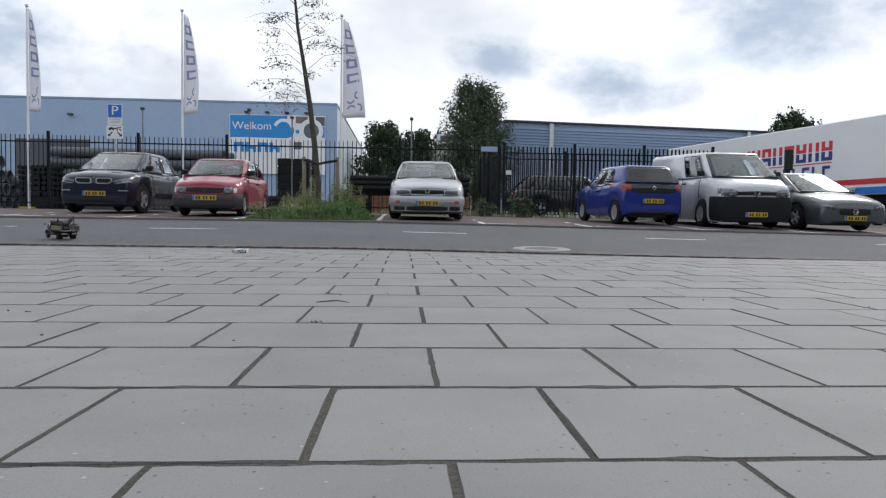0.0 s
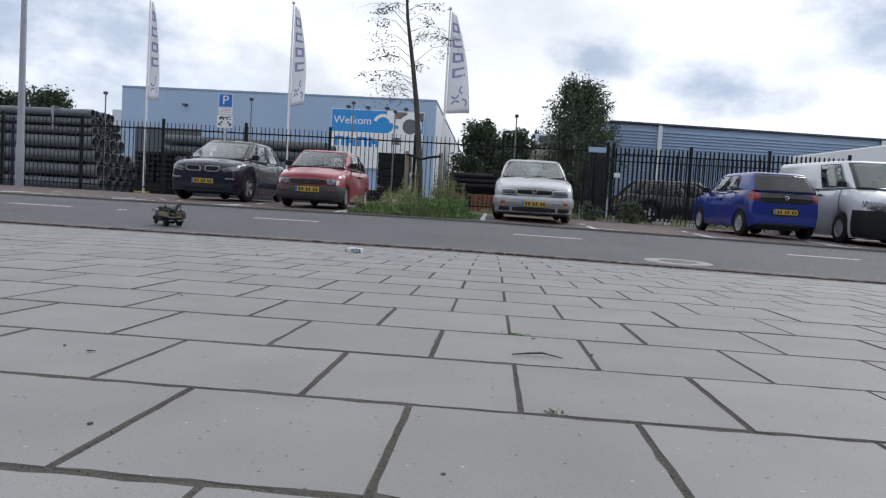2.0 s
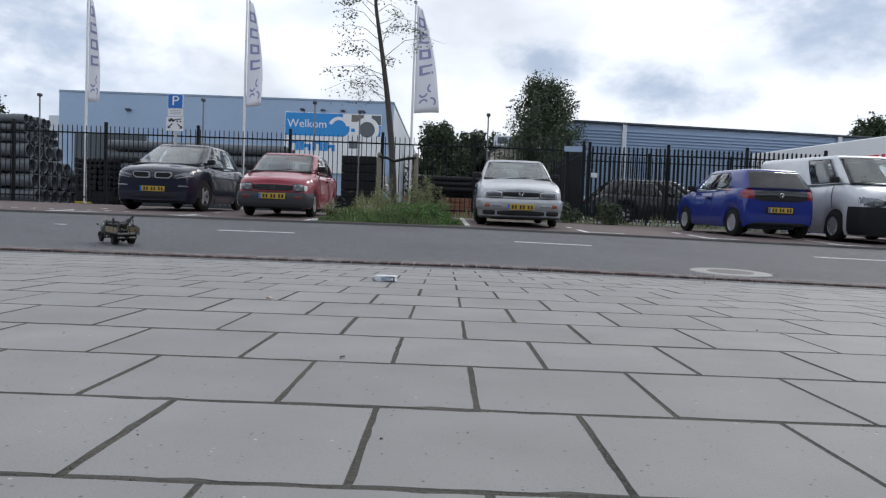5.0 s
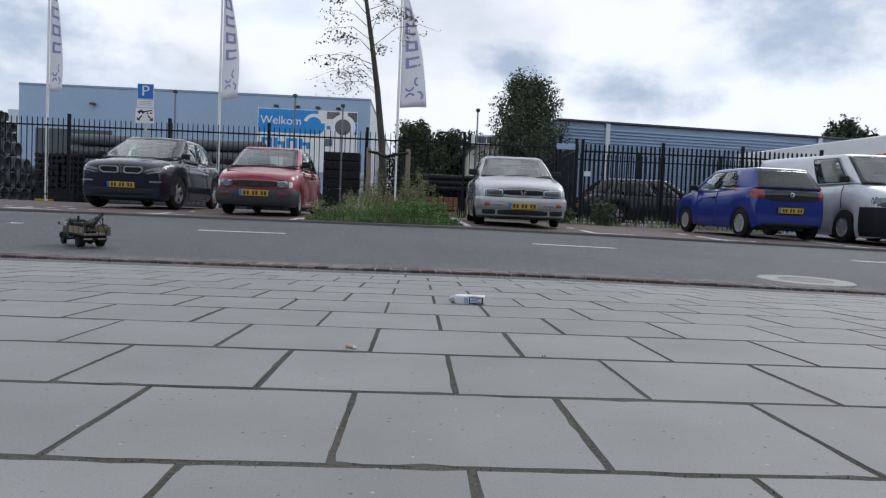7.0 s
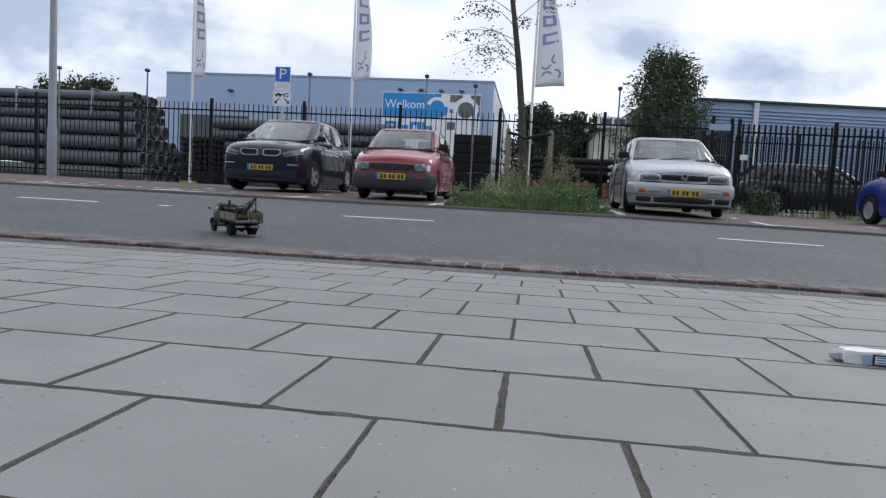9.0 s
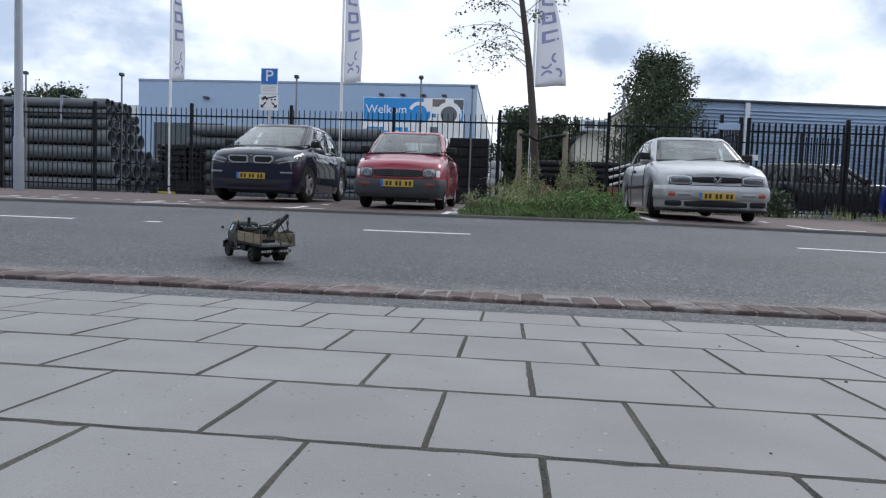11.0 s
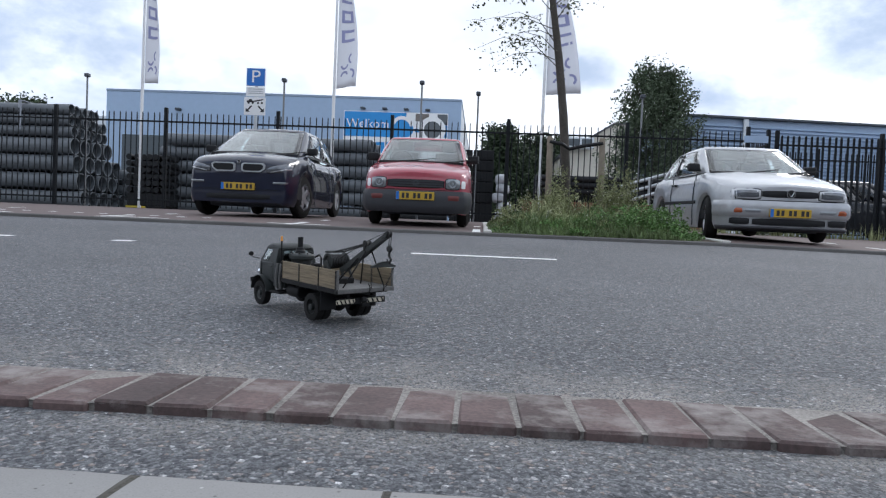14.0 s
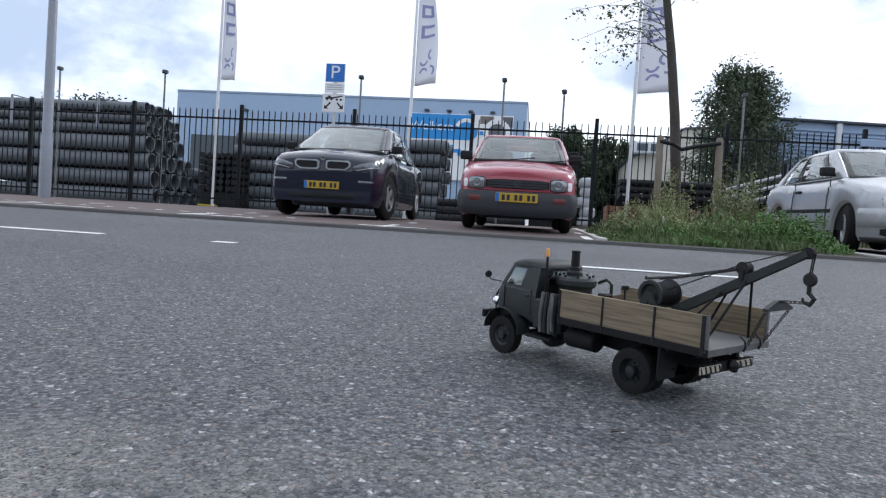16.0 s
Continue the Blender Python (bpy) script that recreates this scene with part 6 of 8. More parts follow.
def tow_truck(m):
    t = thing("model_tow_truck", m @ Matrix.Scale(1 / 12, 4), "dark green model tow truck with wooden bed sides and crane", "model truck")
    G, D, K = M_TRUCKGREEN, M_TRUCKDARK, M_STEELDARK
    for sx in (1, -1):
        truck_wheel(t, sx * 0.90, -3.96, sx)
        truck_wheel(t, sx * 0.86, 0.0, sx, True)
        part("chassis_rail", boxbm(sx * 0.42 - 0.05, sx * 0.42 + 0.05, -4.7, 1.45, 0.72, 0.95, 0.01), D, t)
        bm = bmesh.new()
        for i in range(13):
            a0, a1 = math.pi * (0.02 + i * 0.96 / 13), math.pi * (0.02 + (i + 1) * 0.96 / 13)
            R = 0.60
            for a, b in ((a0, a1),):
                p = [(-3.96 + R * math.cos(a), 0.56 + R * math.sin(a)), (-3.96 + R * math.cos(b), 0.56 + R * math.sin(b)), (-3.96 + (R + 0.03) * math.cos(b), 0.56 + (R + 0.03) * math.sin(b)), (-3.96 + (R + 0.03) * math.cos(a), 0.56 + (R + 0.03) * math.sin(a))]
                prism(bm, p, sx * 0.66, sx * 1.09, "YZ")
        bmesh.ops.remove_doubles(bm, verts=bm.verts, dist=0.002)
        part("front_mudguard", bm, G, t, smooth=0.6)
        part("mudflap", boxbm(sx * 0.86 - 0.32, sx * 0.86 + 0.32, 0.62, 0.66, 0.45, 1.12, 0.015), M_BLACK, t, "black rubber flap")
        part("step", boxbm(sx * 0.88 - 0.2, sx * 0.88 + 0.2, -3.1, -2.3, 0.62, 0.68, 0.01), D, t)
    bm = bmesh.new()
    tube(bm, (-0.75, -3.96, 0.485), (0.75, -3.96, 0.485), 0.07)
    part("front_axle", bm, D, t)
    bm = bmesh.new()
    tube(bm, (-0.75, 0, 0.485), (0.75, 0, 0.485), 0.09)
    lathe(bm, [(0.0, -0.3), (0.18, -0.24), (0.27, -0.08), (0.27, 0.08), (0.18, 0.24), (0.0, 0.34)], "Y", 18, pose(0, 0, 0.53))
    part("rear_axle", bm, D, t, smooth=0.6)
    bm = bmesh.new()
    tube(bm, (0, -3.2, 0.75), (0, -0.2, 0.55), 0.05)
    part("drive_shaft", bm, K, t)
    for sx in (1, -1):
        bm = bmesh.new()
        for i in range(5):
            box(bm, sx * 0.62 - 0.05, sx * 0.62 + 0.05, -0.7 + i * 0.12, 0.7 - i * 0.12, 0.62 + i * 0.03, 0.645 + i * 0.03)
        part("leaf_spring", bm, D, t)
    bm = bmesh.new()
    lathe(bm, [(0.0, -0.42), (0.2, -0.42), (0.23, -0.38), (0.23, 0.38), (0.2, 0.42), (0.0, 0.42)], "Y", 20, pose(0.78, -1.55, 0.82))
    part("fuel_tank", bm, D, t, smooth=0.6)
    part("battery_box", boxbm(-1.0, -0.6, -2.0, -1.2, 0.6, 1.05, 0.03), D, t)

    # rounded cab
    bm = bmesh.new()
    st = []
    for y, w, zt, zb in ((-4.80, 0.56, 1.62, 1.05), (-4.78, 0.68, 1.72, 0.98), (-4.72, 0.78, 1.80, 0.95), (-4.6, 0.86, 1.86, 0.95), (-4.4, 0.90, 1.88, 0.95), (-4.1, 0.92, 1.88, 1.05), (-3.6, 0.92, 1.88, 1.05), (-3.3, 0.92, 1.88, 0.95), (-3.2, 0.90, 1.88, 0.95)):
        h = zt - zb
        st.append((y, [(w * 0.97, zb), (w, zb + h * 0.3), (w, zb + h * 0.7), (w * 0.985, zb + h * 0.93), (w * 0.93, zt), (0, zt + 0.01)]))
    loft(bm, st)
    cab = part("cab", bm, G, t, "dark green rounded cab", smooth=0.6)
    fr = ("cab_window_frame", "cab_window")
    P = Patch((-0.80, -4.62, 1.86), (0.80, -4.62, 1.86), (0.66, -4.28, 2.56), (-0.66, -4.28, 2.56), (0, -0.10, 0))
    window_set(t, P, [0.5], G, fr, (0.07, 0.07, 0.06, 0.10), G)
    for sx in (1, -1):
        a, b, c, d = (sx * 0.84, -4.58, 1.86), (sx * 0.88, -3.2, 1.86), (sx * 0.74, -3.22, 2.56), (sx * 0.68, -4.26, 2.56)
        P = Patch(a, b, c, d, (sx * 0.03, 0, 0)) if sx > 0 else Patch(b, a, d, c, (sx * 0.03, 0, 0))
        window_set(t, P, [], G, fr, (0.10, 0.42, 0.10, 0.16) if sx > 0 else (0.42, 0.10, 0.10, 0.16))
        for y in (-4.35, -3.35):
            part("door_gap", boxbm(sx * 0.905, sx * 0.925, y - 0.012, y + 0.012, 1.15, 1.86), M_BLACK, t)
        part("door_handle", boxbm(sx * 0.91, sx * 0.96, -3.58, -3.42, 1.66, 1.70, 0.01), K, t)
        bm = bmesh.new()
        chain_tube(bm, [(sx * 0.86, -4.55, 1.95), (sx * 1.08, -4.72, 2.0), (sx * 1.16, -4.74, 2.1)], 0.018, 6)
        part("mirror_arm", bm, K, t)
        bm = bmesh.new()
        lathe(bm, [(0.0, -0.03), (0.10, -0.02), (0.11, 0.0), (0.10, 0.025), (0.0, 0.025)], "Y", 16, pose(sx * 1.17, -4.74, 2.16))
        part("mirror", bm, M_STEELDARK, t, "round mirror")
    P = Patch((0.86, -3.2, 1.86), (-0.86, -3.2, 1.86), (-0.74, -3.22, 2.56), (0.74, -3.22, 2.56), (0, 0.02, 0))
    window_set(t, P, [0.36, 0.64], G, fr, (0.16, 0.16, 0.22, 0.2), G)
    bm = bmesh.new()
    st = []
    for y, w, z in ((-4.40, 0.60, 2.50), (-4.34, 0.66, 2.60), (-4.2, 0.71, 2.68), (-3.9, 0.75, 2.735), (-3.6, 0.76, 2.745), (-3.35, 0.75, 2.71), (-3.2, 0.73, 2.64), (-3.14, 0.68, 2.54)):
        st.append((y, [(w, 2.48), (w + 0.01, 2.53), (w * 0.97, z - 0.08), (w * 0.85, z - 0.025), (w * 0.5, z), (0, z + 0.01)]))
    loft(bm, st)
    part("cab_roof", bm, G, t, smooth=0.7)
    part("cab_seat", boxbm(-0.7, 0.7, -3.55, -3.35, 1.5, 2.2, 0.06, seg=2), M_SEAT, t)
    bm = bmesh.new()
    lathe(bm, [(0.22, 0.0), (0.24, 0.015), (0.26, 0.0), (0.24, -0.015), (0.22, 0.0)], "Z", 18, pose(0.4, -4.2, 1.98, 30, 0, 0))
    part("steering_wheel", bm, M_BLACK, t)
    part("front_bumper", boxbm(-1.02, 1.02, -5.1, -4.98, 0.82, 1.02, 0.02), D, t)
    for x in (-0.6, -0.2, 0.2, 0.6):
        bm = bmesh.new()
        chain_tube(bm, [(x, -5.0, 1.0), (x, -5.02, 1.45), (x, -4.9, 1.66)], 0.025, 6)
        part("guard_bar", bm, D, t)
    bm = bmesh.new()
    tube(bm, (-0.62, -5.0, 1.5), (0.62, -5.0, 1.5), 0.022, seg=6)
    part("guard_rail", bm, D, t)
    for sx in (-1, 1):
        bm = bmesh.new()
        lathe(bm, [(0.0, -0.1), (0.13, -0.08), (0.15, 0.0), (0.13, 0.1), (0.0, 0.14)], "Y", 18, pose(sx * 0.66, -4.86, 1.3))
        part("headlight", bm, M_CHROME, t, smooth=0.6)

    # the cab is squat and stands close behind the front axle
    squat = ("cab", "window_seal", "cab_window_frame", "cab_window", "pillar", "door_gap", "door_handle", "mirror_arm", "mirror", "cab_roof", "cab_seat", "steering_wheel", "front_bumper", "guard_bar", "guard_rail", "headlight")
    for o in t.children:
        if o.name.split(".")[0] in squat:
            for v in o.data.vertices:
                v.co.y = -3.0 + (v.co.y + 3.2) * 0.93
                v.co.z = v.co.z if v.co.z < 1.0 else 1.0 + (v.co.z - 1.0) * 0.84

    # racks and gear between cab and bed
    for i, (x0, x1, z1, mt) in enumerate(((0.62, 0.98, 1.55, G), (0.1, 0.55, 1.25, D), (-0.5, 0.05, 1.25, G), (-0.98, -0.55, 1.5, D))):
        part("gear_locker", boxbm(x0, x1, -2.98 + 0.03 * i, -2.1, 0.85, z1, 0.03), mt, t)
    for k, y in enumerate((-2.98, -2.84, -2.70, -2.56)):
        bm = bmesh.new()
        chain_tube(bm, [(1.0, y + 0.3, 0.8), (1.03, y + 0.3, 1.2), (1.0, y + 0.33, 1.75)], 0.05, 8)
        part("gas_bottle" if k < 2 else "jack_post", bm, G if k % 2 else M_BEDFLOOR, t, smooth=1.0)
    bm = bmesh.new()
    chain_tube(bm, [(1.06, -2.3, 1.7), (1.12, -2.25, 1.4), (1.1, -2.27, 1.1), (1.14, -2.2, 0.9)], 0.035, 8)
    part("hose", bm, M_BEDFLOOR, t, "pale rubber hose")
    bm = bmesh.new()
    tube(bm, (0.72, -2.86, 1.5), (0.72, -2.86, 2.58), 0.03, seg=8)
    b = part("beacon_pole", bm, D, t)
    bm = bmesh.new()
    lathe(bm, [(0.0, 2.77), (0.035, 2.76), (0.045, 2.72), (0.045, 2.60), (0.04, 2.57), (0.0, 2.57)], "Z", 14, pose(0.72, -2.86, 0))
    part("beacon_lamp", bm, M_AMBER, b, "small orange beacon", smooth=0.8)
    bm = bmesh.new()
    chain_tube(bm, [(0.6, -2.9, 1.2), (0.6, -2.9, 2.0), (0.5, -2.9, 2.06), (-0.5, -2.9, 2.06), (-0.6, -2.9, 2.0), (-0.6, -2.9, 1.2)], 0.03, 8)
    part("ladder_frame", bm, D, t)

    # bed
    y0, y1 = -2.05, 1.6
    part("bed_floor", boxbm(-1.14, 1.14, y0, y1, 1.18, 1.27, 0.01), M_BEDFLOOR, t, "grey worn bed floor")
    part("bed_rear_beam", boxbm(-1.16, 1.16, y1, y1 + 0.07, 1.13, 1.275, 0.012), M_BEDFLOOR, t)
    for i in range(6):
        yy = y0 + 0.3 + i * 0.62
        part("cross_member", boxbm(-1.08, 1.08, yy, yy + 0.08, 1.06, 1.175, 0.01), D, t)
    for sx in (1, -1):
        part("bed_edge_rail", boxbm(sx * 1.14, sx * 1.14 + sx * 0.035, y0, y1 + 0.06, 1.12, 1.275, 0.006) if sx > 0 else boxbm(-1.175, -1.14, y0, y1 + 0.06, 1.12, 1.275, 0.006), D, t)
        xo, xi = sx * 1.165, sx * 1.105
        for k in range(3):
            z0 = 1.28 + k * 0.21
            part("side_plank", boxbm(min(xo, xi), max(xo, xi), y0 + 0.02, y1 - 0.02, z0, z0 + 0.206, 0.006), M_WOOD, t, "pale weathered wood")
        for yy in (y0 + 0.04, -0.81, 0.46, y1 - 0.10):
            part("side_strap", boxbm(min(xo + sx * 0.02, xo - sx * 0.005), max(xo + sx * 0.02, xo - sx * 0.005), yy, yy + (0.045 if yy < 1 else 0.08), 1.15, 1.90, 0.004), K, t)
            bm = bmesh.new()
            for z in (1.34, 1.52, 1.7, 1.84):
                tube(bm, (xo + sx * 0.015, yy + 0.03, z), (xo + sx * 0.035, yy + 0.03, z), 0.016, seg=6)
            part("strap_bolts", bm, D, t)
        part("corner_post", boxbm(min(xo, xi) - 0.01, max(xo, xi) + 0.01, y1 - 0.02, y1 + 0.03, 1.2, 1.92, 0.006), M_BEDFLOOR, t)
    for k in range(2):
        part("head_plank", boxbm(-1.10, 1.10, y0, y0 + 0.05, 1.28 + k * 0.21, 1.486 + k * 0.21, 0.008), M_WOOD, t)

    # generator drum with its chimney
    bm = bmesh.new()
    lathe(bm, [(0.0, 1.2), (0.38, 1.2), (0.40, 1.25), (0.40, 1.86), (0.46, 1.88), (0.49, 1.93), (0.49, 2.04), (0.45, 2.10), (0.28, 2.14), (0.0, 2.15)], "Z", 28, pose(0.05, -2.5, 0))
    drum = part("boiler_drum", bm, G, t, "dark green round boiler", smooth=0.5)
    bm = bmesh.new()
    lathe(bm, [(0.20, 2.14), (0.19, 2.22), (0.15, 2.27), (0.14, 2.34), (0.105, 2.36), (0.10, 2.70), (0.115, 2.71), (0.115, 2.74), (0.08, 2.74), (0.08, 2.4), (0.0, 2.4)], "Z", 20, pose(0.12, -2.5, 0))
    part("chimney", bm, M_BLACK, drum, smooth=0.5)
    bm = bmesh.new()
    for a in range(8):
        p = (0.05 + 0.4 * math.cos(a * 0.785), -2.5 + 0.4 * math.sin(a * 0.785))
        tube(bm, (p[0], p[1], 2.06), (p[0], p[1], 2.17), 0.03, seg=6)
    part("lid_bolts", bm, K, drum)
    bm = bmesh.new()
    chain_tube(bm, [(-0.3, -2.1, 2.0), (-0.35, -1.9, 2.1), (-0.35, -1.75, 2.0), (-0.3, -1.7, 1.3)], 0.04, 8)
    part("boiler_pipe", bm, K, drum)
    part("valve_box", boxbm(-0.25, 0.05, -1.85, -1.6, 1.28, 1.8, 0.03), D, t)
    bm = bmesh.new()
    tube(bm, (-0.2, -1.25, 1.27), (-0.2, -1.25, 1.95), 0.025, seg=8)
    lathe(bm, [(0.0, 1.95), (0.09, 1.95), (0.09, 2.05), (0.0, 2.05)], "Z", 10, pose(-0.2, -1.25, 0))
    part("control_lever", bm, K, t)

    # winch and crane
    bm = bmesh.new()
    box(bm, -0.42, 0.42, -0.55, 0.35, 1.272, 1.46, 0.02)
    part("winch_base", bm, D, t)
    bm = bmesh.new()
    lathe(bm, [(0.0, -0.34), (0.18, -0.34), (0.23, -0.38), (0.30, -0.38), (0.31, -0.34), (0.23, -0.31), (0.23, 0.31), (0.31, 0.34), (0.30, 0.38), (0.23, 0.38), (0.18, 0.31), (0.0, 0.30)], "X", 24, pose(0, -0.2, 2.02))
    part("winch_drum", bm, G, t, smooth=0.5)
    bm = bmesh.new()
    for i in range(9):
        lathe(bm, [(0.23, -0.3 + i * 0.066), (0.255, -0.27 + i * 0.066), (0.23, -0.24 + i * 0.066)], "X", 20, pose(0, -0.2, 2.02))
    part("winch_cable", bm, K, t)
    for sx in (-1, 1):
        bm = bmesh.new()
        prism(bm, [(-0.52, 1.46), (-0.42, 1.46), (-0.2, 1.88), (0.12, 1.46), (0.24, 1.46), (-0.12, 2.06), (-0.28, 2.06)], sx * 0.44, sx * 0.40 if sx > 0 else -0.40, "YZ")
        part("winch_frame", bm, G, t)
    bm = bmesh.new()
    tube(bm, (-0.4, -0.3, 2.36), (0.4, -0.3, 2.36), 0.04, seg=10)
    part("guide_roller", bm, G, t, smooth=0.6)
    base, tip = Vector((0.0, 0.2, 1.72)), Vector((0.0, 2.77, 3.17))
    d = (tip - base).normalized()
    side = Vector((1, 0, 0))
    up = side.cross(d)
    bm = bmesh.new()
    for sx in (-0.11, 0.11):
        q = []
        for p, h in ((base, 0.10), (base + d * 1.6, 0.085), (tip, 0.06)):
            q.append([bm.verts.new(p + side * (sx * s_) + up * (h * k)) for s_ in (1.0, 0.72) for k in (-1, 1)])
        for a, b2 in zip(q, q[1:]):
            for i, j in ((0, 1), (1, 3), (3, 2), (2, 0)):
                bm.faces.new((a[i], b2[i], b2[j], a[j]))
        for a in (q[0], q[-1]):
            bm.faces.new((a[0], a[1], a[3], a[2]))
    for k in range(6):
        p = base + d * (0.2 + k * 0.5)
        tube(bm, p - side * 0.12, p + side * 0.12, 0.04, seg=8)
    boom = part("boom", bm, G, t, "dark green crane boom", smooth=0.4)
    bm = bmesh.new()
    lathe(bm, [(0.0, -0.06), (0.11, -0.06), (0.08, 0.0), (0.11, 0.06), (0.0, 0.06)], "X", 18, pose(*tip))
    part("tip_pulley", bm, K, boom)
    mid = base + d * 1.75 + up * 0.22
    bm = bmesh.new()
    lathe(bm, [(0.0, -0.10), (0.13, -0.10), (0.09, 0.0), (0.13, 0.10), (0.0, 0.10)], "X", 18, pose(*mid))
    box(bm, -0.14, 0.14, mid.y - 0.05, mid.y + 0.05, mid.z - 0.24, mid.z - 0.02, 0.01)
    part("stay_pulley", bm, K, boom)
    for sx in (-0.2, 0.2):
        bm = bmesh.new()
        links(bm, (sx, -0.1, 2.36), (sx * 0.5, mid.y, mid.z), 34, 0.02)
        part("stay_chain", bm, K, t)
    bm = bmesh.new()
    tube(bm, (0, -0.05, 2.12), mid + Vector((0, 0, 0.1)), 0.014, seg=5)
    tube(bm, mid + Vector((0, 0, 0.1)), tip + Vector((0, 0, 0.1)), 0.012, seg=5)
    part("hoist_cable", bm, K, t)
    leg_top = base + d * 1.75
    for sx in (-1, 1):
        bm = bmesh.new()
        tube(bm, leg_top + Vector((sx * 0.12, 0, -0.05)), (0.72 if sx > 0 else -1.0, 1.3, 1.27), 0.026, seg=8)
        part("boom_leg", bm, D, t)
        bm = bmesh.new()
        tube(bm, base + d * 1.2 + Vector((sx * 0.12, 0, -0.05)), (sx * 0.55, 0.55, 1.27), 0.024, seg=8)
        part("boom_strut", bm, D, t)
    hk = tip + Vector((0, 0.06, -0.55))
    bm = bmesh.new()
    tube(bm, tip + Vector((-0.04, 0.1, 0)), hk + Vector((-0.04, 0, 0.15)), 0.014, seg=5)
    tube(bm, tip + Vector((0.04, 0.1, 0)), hk + Vector((0.04, 0, 0.15)), 0.014, seg=5)
    part("hook_rope", bm, K, t)
    bm = bmesh.new()
    lathe(bm, [(0.0, -0.05), (0.10, -0.05), (0.13, 0.0), (0.10, 0.05), (0.0, 0.05)], "X", 16, pose(*(hk + Vector((0, 0, 0.08)))))
    chain_tube(bm, [hk + Vector((0, 0, 0)), hk + Vector((0, 0, -0.16)), hk + Vector((0, 0.10, -0.26)), hk + Vector((0, 0.03, -0.38)), hk + Vector((0, -0.09, -0.33)), hk + Vector((0, -0.1, -0.26))], [0.04, 0.045, 0.045, 0.045, 0.035, 0.02], 8)
    part("hook", bm, K, t)
    sp = Vector((-0.25, 2.2, 2.08))
    bm = bmesh.new()
    links(bm, hk + Vector((0, 0.02, -0.34)), sp + Vector((0, 0, 0.12)), 7, 0.02)
    part("hook_chain", bm, K, t)
    bm = bmesh.new()
    vs = prism(bm, [(-0.5, -0.05), (-0.5, 0.0), (-0.1, 0.14), (0.1, 0.14), (0.5, 0.0), (0.5, -0.05)], -0.05, 0.05)
    bmesh.ops.translate(bm, vec=sp, verts=vs)
    part("spreader_beam", bm, G, t)
    for sx in (-1, 1):
        bm = bmesh.new()
        links(bm, sp + Vector((sx * 0.47, 0, -0.05)), (sx * 0.3 - 0.45, 1.72, 1.26), 16, 0.018)
        part("spreader_chain", bm, K, t)
        bm = bmesh.new()
        chain_tube(bm, [(sx * 0.3 - 0.4, 1.6, 1.42), (sx * 0.3 - 0.4, 1.7, 1.34), (sx * 0.3 - 0.4, 1.72, 1.22), (sx * 0.3 - 0.4, 1.68, 1.14)], 0.022, 6)
        part("shackle", bm, K, t)

    # rear end
    part("rear_cross_beam", boxbm(-0.95, 0.95, 1.38, 1.48, 0.72, 0.92, 0.015), D, t)
    for x0, x1 in ((-0.86, 0.06), (0.36, 1.1)):
        n = 9
        hb = part("hazard_board", boxbm(x0, x1, 1.482, 1.51, 0.76, 0.90, 0.006), M_HAZARD, t, "pale yellow board with black stripes")
        w = (x1 - x0) / n
        for i in range(0, n, 2):
            bm = bmesh.new()
            a = x0 + i * w
            prism(bm, [(a, 0.765), (a + w * 0.7, 0.765), (min(a + w * 1.4, x1), 0.895), (a + w * 0.7, 0.895)], 1.512, 1.517)
            part("stripe", bm, M_BLACK, hb)
    bm = bmesh.new()
    lathe(bm, [(0.0, -0.15), (0.09, -0.15), (0.12, -0.05), (0.06, 0.06), (0.0, 0.1)], "Y", 14, pose(0, 1.6, 0.85))
    part("tow_hitch", bm, K, t, smooth=0.6)
    for sx in (-1, 1):
        part("jack_leg", boxbm(sx * 0.52 - 0.06, sx * 0.52 + 0.06, 1.25, 1.37, 0.6, 1.2, 0.01), D, t)
    return t


# ---- the place ----
def build_marks():
    def mark(x0, x1, y0, y1, name, label, lift=0.004):
        bm = bmesh.new()
        n = max(1, int((x1 - x0) / 0.5))
        g = [[bm.verts.new((x0 + (x1 - x0) * i / n, y, ground_z(x0 + (x1 - x0) * i / n, y) + lift)) for i in range(n + 1)] for y in (y0, y1)]
        for i in range(n):
            bm.faces.new((g[0][i], g[0][i + 1], g[1][i + 1], g[1][i]))
        tagged(part(name, bm, M_WHITE), label, "road marking", kind="structure")
    # middle of the road: dashes a metre long
    for k in range(-9, 8):
        x = -3.38 + k * 3.95
        mark(x, x + 1.02, 10.86, 10.96, "lane_dash", "white painted dash along the middle of the road", -0.002)
    mark(-5.55, -5.4, 10.86, 10.96, "lane_dash", "short white painted dash", -0.002)
    # white blocks that mark the parking bays
    for x in (-15.3, -12.8, -10.3, -7.75, -5.3, -2.95, 2.3, 4.6, 7.15, 9.6, 12.0):
        mark(x - 0.05, x + 0.05, 14.4, 16.6, "bay_line", "white paving blocks marking the edge of a parking bay", 0.004)
    for x in (-16.2, -14.0, -11.6, -9.4, -7.3, -5.2, 2.6, 4.8, 7.2, 9.6):
        mark(x - 0.4, x + 0.4, 14.5, 14.6, "bay_line", "white paving blocks along the front of a bay", 0.005)
    for i in range(26):
        x = -16 + i * 0.37
        mark(x, x + 0.12, 15.2, 15.3, "bay_line", "single white paving block of a dotted bay line", 0.005)


